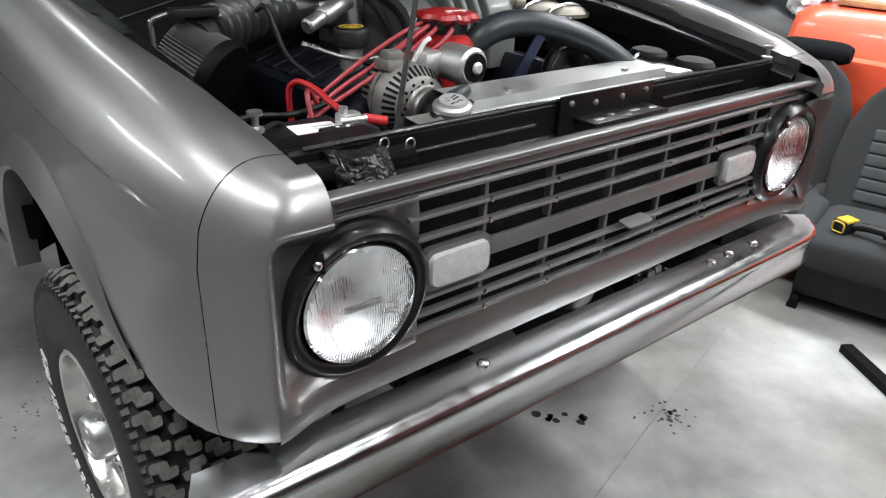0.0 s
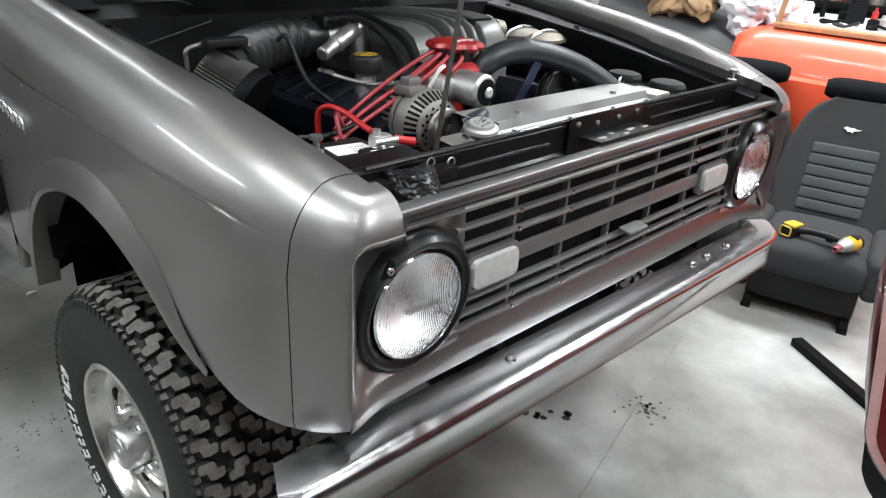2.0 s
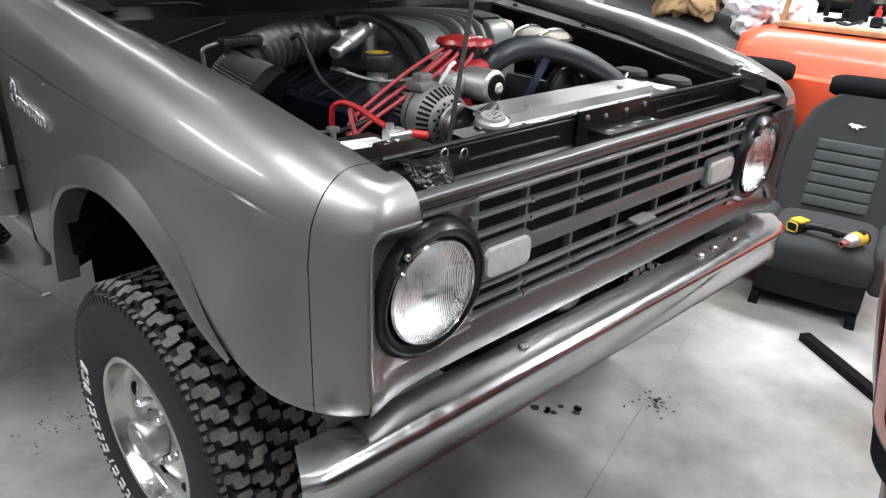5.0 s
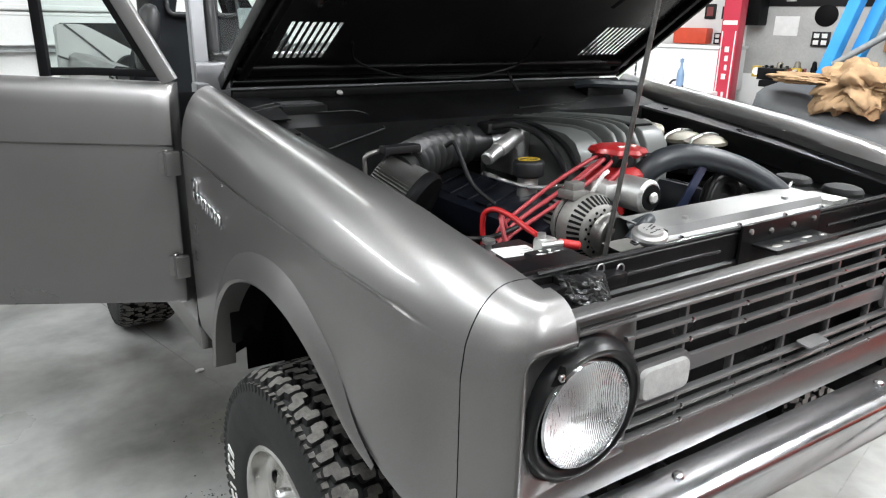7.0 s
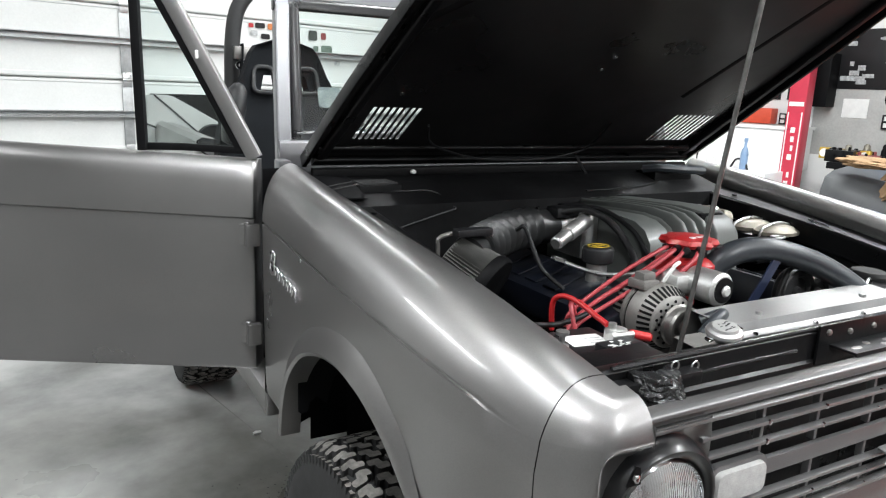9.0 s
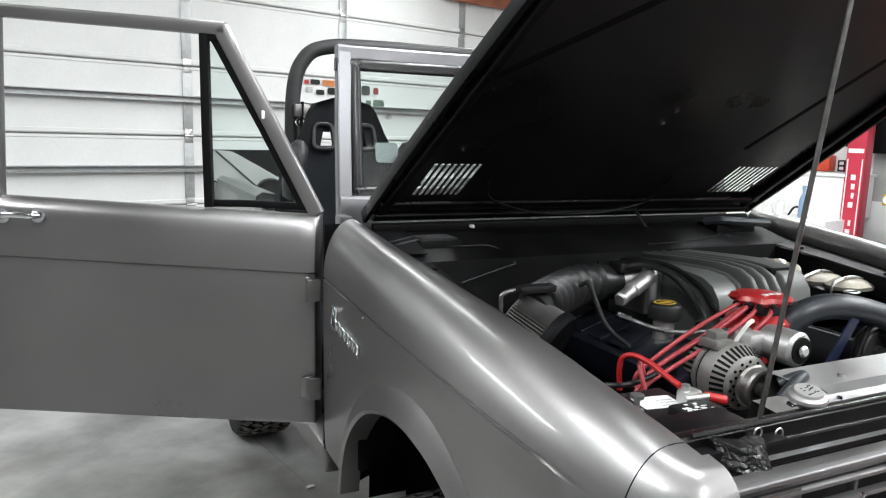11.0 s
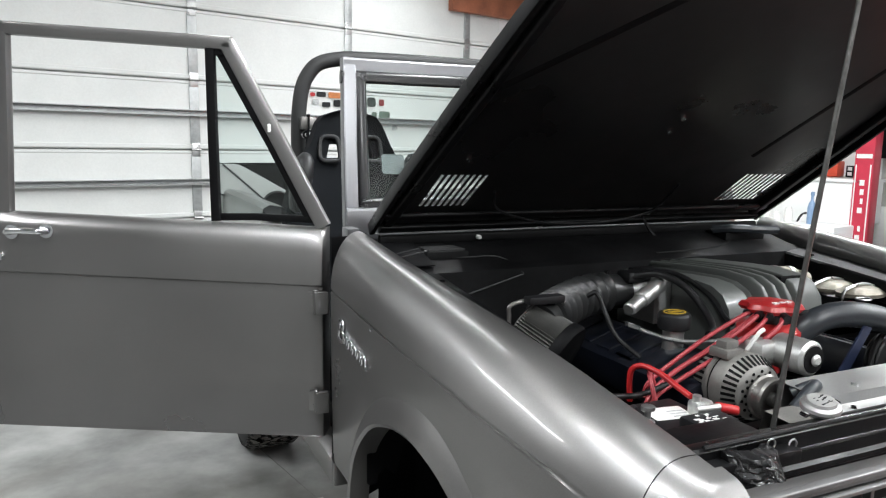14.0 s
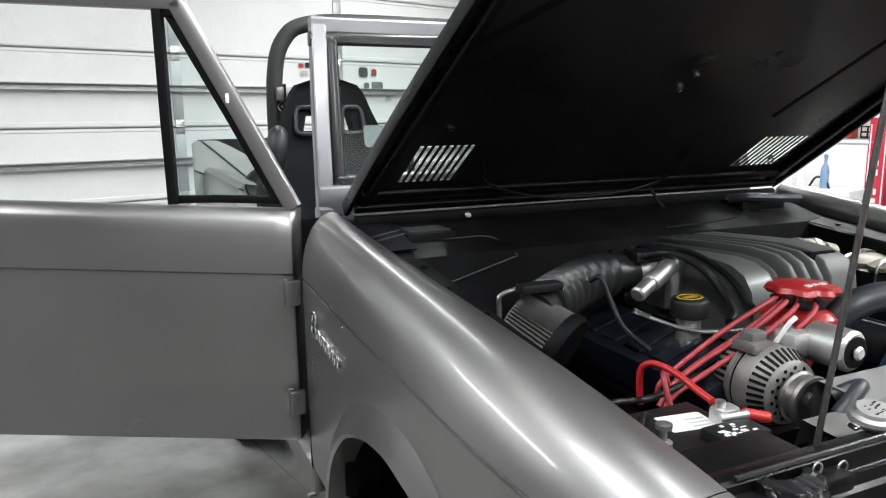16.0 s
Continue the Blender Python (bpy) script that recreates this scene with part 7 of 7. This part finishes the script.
# ---- east wall ----
bench = by_east_wall(thing("workbench", "black workbench along the wall with parts on it", "workbench", 4.25, 2.1, 0))
part("bench_top", box(bmesh.new(), -0.35, -1.6, 1.04, 0.43, 0.82, 1.09, 0.006), BLACK_MATTE, bench)
part("bench_body", box(bmesh.new(), -0.3, -1.55, 0.0, 0.43, 0.78, 1.04, 0.01), BLACK_METAL, bench)
for k in range(5):
    part("drawer", box(bmesh.new(), -0.312, -1.5 + 0.46 * k, 0.7, -0.3, -1.08 + 0.46 * k, 1.0, 0.004), BLACK_METAL, bench)
rnd = random.Random(31)
for k in range(30):
    y = rnd.uniform(0.6, 2.85)
    x = rnd.uniform(3.98, 4.45)
    m = rnd.choice([BRASS, YELLOW, BRASS, BLACK_PLASTIC, RED_PLASTIC, STEEL, BLACK_MATTE])
    r, h = rnd.uniform(0.02, 0.05), rnd.uniform(0.05, 0.16)
    b = lathe(bmesh.new(), [(0, 0), (r, 0), (r, h * 0.6), (r * 0.7, h * 0.75), (r * 0.7, h * 0.9), (r * 0.4, h), (0, h)], 12)
    tagged(by_east_wall(part("spray_can" if h > 0.1 else "parts_tin", b, m, m=pose(x, y, 1.09))), "small tin standing on the black workbench", "tin", "tins on the workbench")

rnd = random.Random(77)
for k in range(16):
    w, d, h = rnd.uniform(0.03, 0.07), rnd.uniform(0.04, 0.12), rnd.uniform(0.03, 0.11)
    b = box(bmesh.new(), -w, -d, 0, w, d, h, 0.006)
    rod(b, (0, -d * 0.6, h), (0, -d * 0.6, h + 0.03), 0.01, 8)
    rod(b, (0, d * 0.5, h), (0, d * 0.5, h + 0.02), 0.014, 8)
    tagged(by_east_wall(part("small_part", b, rnd.choice([BLACK_MATTE, BLACK_PLASTIC, STEEL_DARK, BLACK_METAL, RED_DULL]), m=pose(rnd.uniform(4.0, 4.5), rnd.uniform(1.9, 2.88), 1.09, 0, 0, rnd.uniform(0, 90)))), "dark machine part lying on the black workbench", "machine part", "parts on the workbench")
post = by_east_wall(thing("lift_post", "red steel post with white lettering bars", "post", 4.22, 3.33, 0))
part("column", box(bmesh.new(), -0.02, -0.072, 0, 0.12, 0.072, CEIL, 0.006), RED_POST, post, "red painted steel column")
for yy in (-0.06, 0.051):
    part("stripe", box(bmesh.new(), -0.0235, yy, 0.2, -0.0205, yy + 0.009, 1.45), WHITE_LABEL, post)
part("stripe", box(bmesh.new(), -0.0235, -0.06, 1.5, -0.0205, 0.06, 1.535), WHITE_LABEL, post)
for k in range(10):
    if k == 4:
        continue
    z = 1.28 - 0.075 * k
    b = box(bmesh.new(), -0.0236, -0.018, z, -0.0206, 0.018 - 0.008 * (k % 3), z + 0.045)
    part("letter_bar", b, WHITE_LABEL, post)
sink = by_east_wall(thing("utility_sink", "white utility sink cabinet with splash panel", "sink", 4.3, 3.98, 0))
part("cabinet", box(bmesh.new(), -0.45, -0.62, 0, 0.3, 0.75, 0.95, 0.01), WHITE_PAINT, sink)
part("splash_panel", box(bmesh.new(), -0.08, -0.66, 0.95, 0.3, 0.9, 1.3, 0.006), WHITE_PAINT, sink)
part("ledge", box(bmesh.new(), -0.1, -0.67, 1.3, 0.32, 0.92, 1.325, 0.004), WHITE_PAINT, sink)
b = bmesh.new()
tube(b, [(-0.25, 0.1, 0.95), (-0.25, 0.1, 1.08), (-0.25, 0.1, 1.16), (-0.28, 0.1, 1.19), (-0.32, 0.1, 1.17), (-0.325, 0.1, 1.13)], 0.008, 10)
part("faucet", b, BLACK_PLASTIC, sink, "black gooseneck faucet")
b = bmesh.new()
tube(b, [(-0.2, -0.2, 0.95), (-0.22, -0.25, 1.02), (-0.26, -0.32, 1.03), (-0.3, -0.38, 1.0), (-0.32, -0.41, 0.95)], 0.009, 8)
part("drain_hose", b, BLACK_PLASTIC, sink, "black looped hose")
for y, h in ((0.3, 0.1), (0.2, 0.08), (0.1, 0.13)):
    tagged(by_east_wall(part("jar", lathe(bmesh.new(), [(0, 0), (0.035, 0), (0.037, 0.01), (0.035, h * 0.8), (0.025, h * 0.86), (0.027, h), (0, h)], 16), WHITE_LABEL, m=pose(4.02, 3.72 + y, 0.95))), "white jar standing on the sink cabinet", "jar", "jars on the sink")
b = lathe(bmesh.new(), [(0, 0), (0.035, 0), (0.04, 0.01), (0.04, 0.12), (0.03, 0.15), (0.014, 0.17), (0.014, 0.2), (0.02, 0.21), (0.02, 0.23), (0, 0.235)], 20)
tagged(by_east_wall(part("spray_bottle", b, BLUE_LIQUID, m=pose(4.0, 3.62, 0.95) @ Matrix.Diagonal((0.8, 0.8, 1.15, 1)))), "blue plastic spray bottle on the sink cabinet", "bottle")


def wall_plate(name, y0, y1, z0, z1, mat, label, category, t=0.02, bumps=None, bmat=None):
    o = by_east_wall(thing(name, label, category, WALL_X, 3.17 + 0.89 * ((y0 + y1) / 2 - 3.1), (z0 + z1) / 2))
    w, h = abs(y1 - y0) / 2, abs(z1 - z0) / 2
    part("plate", box(bmesh.new(), -t, -w, -h, 0, w, h, min(t, w, h) * 0.2), mat, o)
    for yy, zz, a, c in bumps or ():
        part("mark", box(bmesh.new(), -t - 0.004, yy * w - a * w, zz * h - c * h, -t + 0.0005, yy * w + a * w, zz * h + c * h, 0.001), bmat, o)
    return o


four = [(-0.45, -0.45, 0.3, 0.3), (0.45, -0.45, 0.3, 0.3), (-0.45, 0.45, 0.3, 0.3), (0.45, 0.45, 0.3, 0.3)]
wall_plate("wall_outlet", 3.53, 3.65, 1.33, 1.43, BLACK_PLASTIC, "black outlet plate with four white sockets", "outlet", 0.02, four, WHITE_LABEL)
wall_plate("wall_outlet", 2.56, 2.7, 1.34, 1.46, BLACK_PLASTIC, "black outlet plate with four white sockets", "outlet", 0.03, four, WHITE_LABEL)
wall_plate("orange_case", 3.7, 4.02, 1.33, 1.47, RED_ORANGE, "orange red case fixed to the wall", "case", 0.14)
wall_plate("wall_sign", 3.68, 3.78, 1.55, 1.68, BLACK_PLASTIC, "small dark framed sign on the wall", "sign", 0.02, [(0, 0, 0.6, 0.6)], RED_DULL)
wall_plate("wall_sign", 3.5, 3.6, 1.55, 1.66, BLACK_PLASTIC, "small black framed sign on the wall", "sign", 0.02, [(0, 0.2, 0.5, 0.2)], WHITE_LABEL)
wall_plate("loudspeaker", 3.16, 3.34, 1.5, 1.95, BLACK_MATTE, "black loudspeaker hung on the wall", "speaker", 0.2)
rnd = random.Random(17)
marks = [(rnd.uniform(-0.85, 0.85), rnd.uniform(-0.8, 0.8), rnd.uniform(0.02, 0.07), rnd.uniform(0.03, 0.09)) for k in range(48)]
wall_plate("sticker_board", 1.5, 3.12, 1.66, 2.15, BLACK_PLASTIC, "black board covered with pale stickers", "board", 0.015, marks, STICK_GREY)
wall_plate("backing_panel", 1.0, 3.2, 1.09, 1.66, PEG_GREY, "grey backing panel on the wall above a bench", "wall panel", 0.006)
wall_plate("notice_sheet", 2.86, 3.06, 1.42, 1.58, WHITE_LABEL, "pale paper sheet on the wall", "paper", 0.012)
disc = by_east_wall(thing("wall_disc", "dark round plate hung on the wall", "plate", WALL_X, 2.74, 1.59))
part("plate", lathe(bmesh.new(), [(0, 0.02), (0.075, 0.02), (0.09, 0.012), (0.092, 0.0), (0, 0.0)], 28, pose(0, 0, 0, 0, -90, 0)), BLACK_MATTE, disc)
# row of round gauges on the bench
for k in range(5):
    g = thing("gauge", "round gauge with a pale yellow face standing on the bench", "gauge", 4.27, 2.64 + 0.085 * k, 1.09, ROOM_YAW, "gauges on the bench")
    part("case", box(bmesh.new(), 0.0, -0.038, 0.0, 0.06, 0.038, 0.09, 0.008), BLACK_PLASTIC if k % 2 else YELLOW, g)
    part("face", lathe(bmesh.new(), [(0, 0.004), (0.024, 0.004), (0.03, 0.007), (0.034, 0.0)], 20, pose(0, 0, 0.047, 0, -90, 0)), YELLOW if k % 2 else WHITE_LABEL, g, "round pale gauge face")
for k in range(16):
    y = -0.6 + 0.19 * k + rnd.uniform(-0.05, 0.05)
    z = rnd.uniform(1.35, 1.62)
    h, w = rnd.uniform(0.08, 0.2), rnd.uniform(0.03, 0.1)
    if 2.4 < y:
        continue
    b = bmesh.new()
    box(b, WALL_X - 0.05, y - w / 2, z - h / 2, WALL_X - 0.02, y + w / 2, z + h / 2, 0.008)
    rod(b, (WALL_X, y, z + h / 2), (WALL_X - 0.06, y, z + h / 2), 0.006, 6)
    tagged(by_east_wall(part("hung_tool", b, rnd.choice([BLACK_PLASTIC, BLACK_MATTE, RED_DULL, WOOD, STEEL]))), "tool hanging on a hook on the wall", "tool", "tools hung on the wall")

# rear corner of a red car close by, with its tail lamp
CR = (0.3, -1.9, 0)
red = thing("red_car", "red car corner with black lamp panel and red tail lamp", "car", *CR)
EDGE = [(-0.62, 0.22), (-0.6, 0.3), (-0.59, 0.42), (-0.568, 0.57), (-0.527, 0.68), (-0.497, 0.78), (-0.477, 0.88), (-0.464, 0.97), (-0.463, 1.05), (-0.47, 1.1), (-0.5, 1.15), (-0.56, 1.17)]
edge_y = [(z, y) for y, z in EDGE]


def red_pt(u, v, z):
    """u metres across the tail from the corner, v metres along the side, z up."""
    return Vector((-0.45 * u + 0.89 * v, interp(edge_y, z) - 0.89 * u - 0.45 * v + 0.02, z))


def lamp_ring(inset, z0, z1, r, depth):
    """Outline of the tail lamp on the tail's face."""
    return [red_pt(inset + 0.21 + 0.42 * px, depth, z0 + (z1 - z0) * (0.5 + pz)) for px, pz in rounded(1.0, 1.0, r, 6)]


PLAN_RED = [(1.68, 3.3), (1.68, 0.1), (1.62, 0.03), (1.5, 0.008), (0.8, 0.0), (0.3, 0.0), (0.09, 0.003), (0.04, 0.01), (0.015, 0.025), (0.003, 0.05), (0.0, 0.1), (0.0, 0.6), (0.0, 1.6), (0.02, 3.3)]
b = bmesh.new()
V = grid_faces(b, [[red_pt(u, v, z) for u, v in PLAN_RED] for y, z in EDGE], True)
b.faces.new(V[-1])
part("body_panel", local(b, CR), RED_PAINT, red, "glossy red rear corner", 50)
b = bmesh.new()
V = grid_faces(b, [[red_pt(u, v, z) for z in (0.5, 0.57, 0.68, 0.78, 0.88, 0.97, 1.05, 1.1, 1.13)] for u, v in ((0.05, 0.004), (0.09, -0.001), (0.3, -0.004), (0.8, -0.004), (1.5, 0.004))])
part("tail_panel", local(b, CR), BEZEL, red, "satin black tail panel", 50)
for nm, inset, z0, z1, r, d0, d1, m, lab in (("lamp_panel", 0.03, 0.6, 1.12, 0.08, 0.012, -0.006, BEZEL, "black lamp panel"), ("chrome_ring", 0.048, 0.66, 1.1, 0.14, -0.005, -0.013, CHROME, "thin chrome ring"),
                                              ("trim_strip", 0.054, 0.667, 1.094, 0.14, -0.012, -0.016, PINK_TRIM, "pale pink lens border"), ("lens", 0.082, 0.69, 1.07, 0.12, -0.015, -0.022, TAIL_RED, "red tail lamp lens")):
    b = bmesh.new()
    V = grid_faces(b, [lamp_ring(inset, z0, z1, r, d0), lamp_ring(inset, z0, z1, r, d1)], True)
    b.faces.new(V[1])
    part(nm, local(b, CR), m, red, lab, 30)
b = bmesh.new()
V = grid_faces(b, [[red_pt(u, v, 0.3) - Vector((0, 0, d)) for u, v in ((0.1, 0.15), (1.58, 0.15), (1.58, 3.1), (0.1, 3.1))] for d in (0.02, 0.16)], True)
b.faces.new(V[1])
part("underside", local(b, CR), BLACK_MATTE, red)
for u in (0.14, 1.54):
    for v in (0.8, 2.6):
        c = red_pt(u, v, 0.3)
        part("wheel", local(lathe(bmesh.new(), [(0.18, -0.1), (0.29, -0.1), (0.3, -0.06), (0.3, 0.06), (0.29, 0.1), (0.18, 0.1), (0.0, 0.05)], 32, Matrix.Translation((c.x, c.y, 0.3)) @ pose(0, 0, 0, 0, 90, degrees_of(math.atan2(0.89, 0.45)))), CR), RUBBER, red)

# ceiling light housings
for lx, ly, lamp_power in LAMPS:
    o = thing("ceiling_light", "long white strip light under the ceiling", "ceiling light", lx, ly, CEIL - 0.11, 0, "strip lights")
    part("housing", box(bmesh.new(), -0.09, -1.15, 0.0, 0.09, 1.15, 0.11, 0.006), WHITE_PAINT, o)
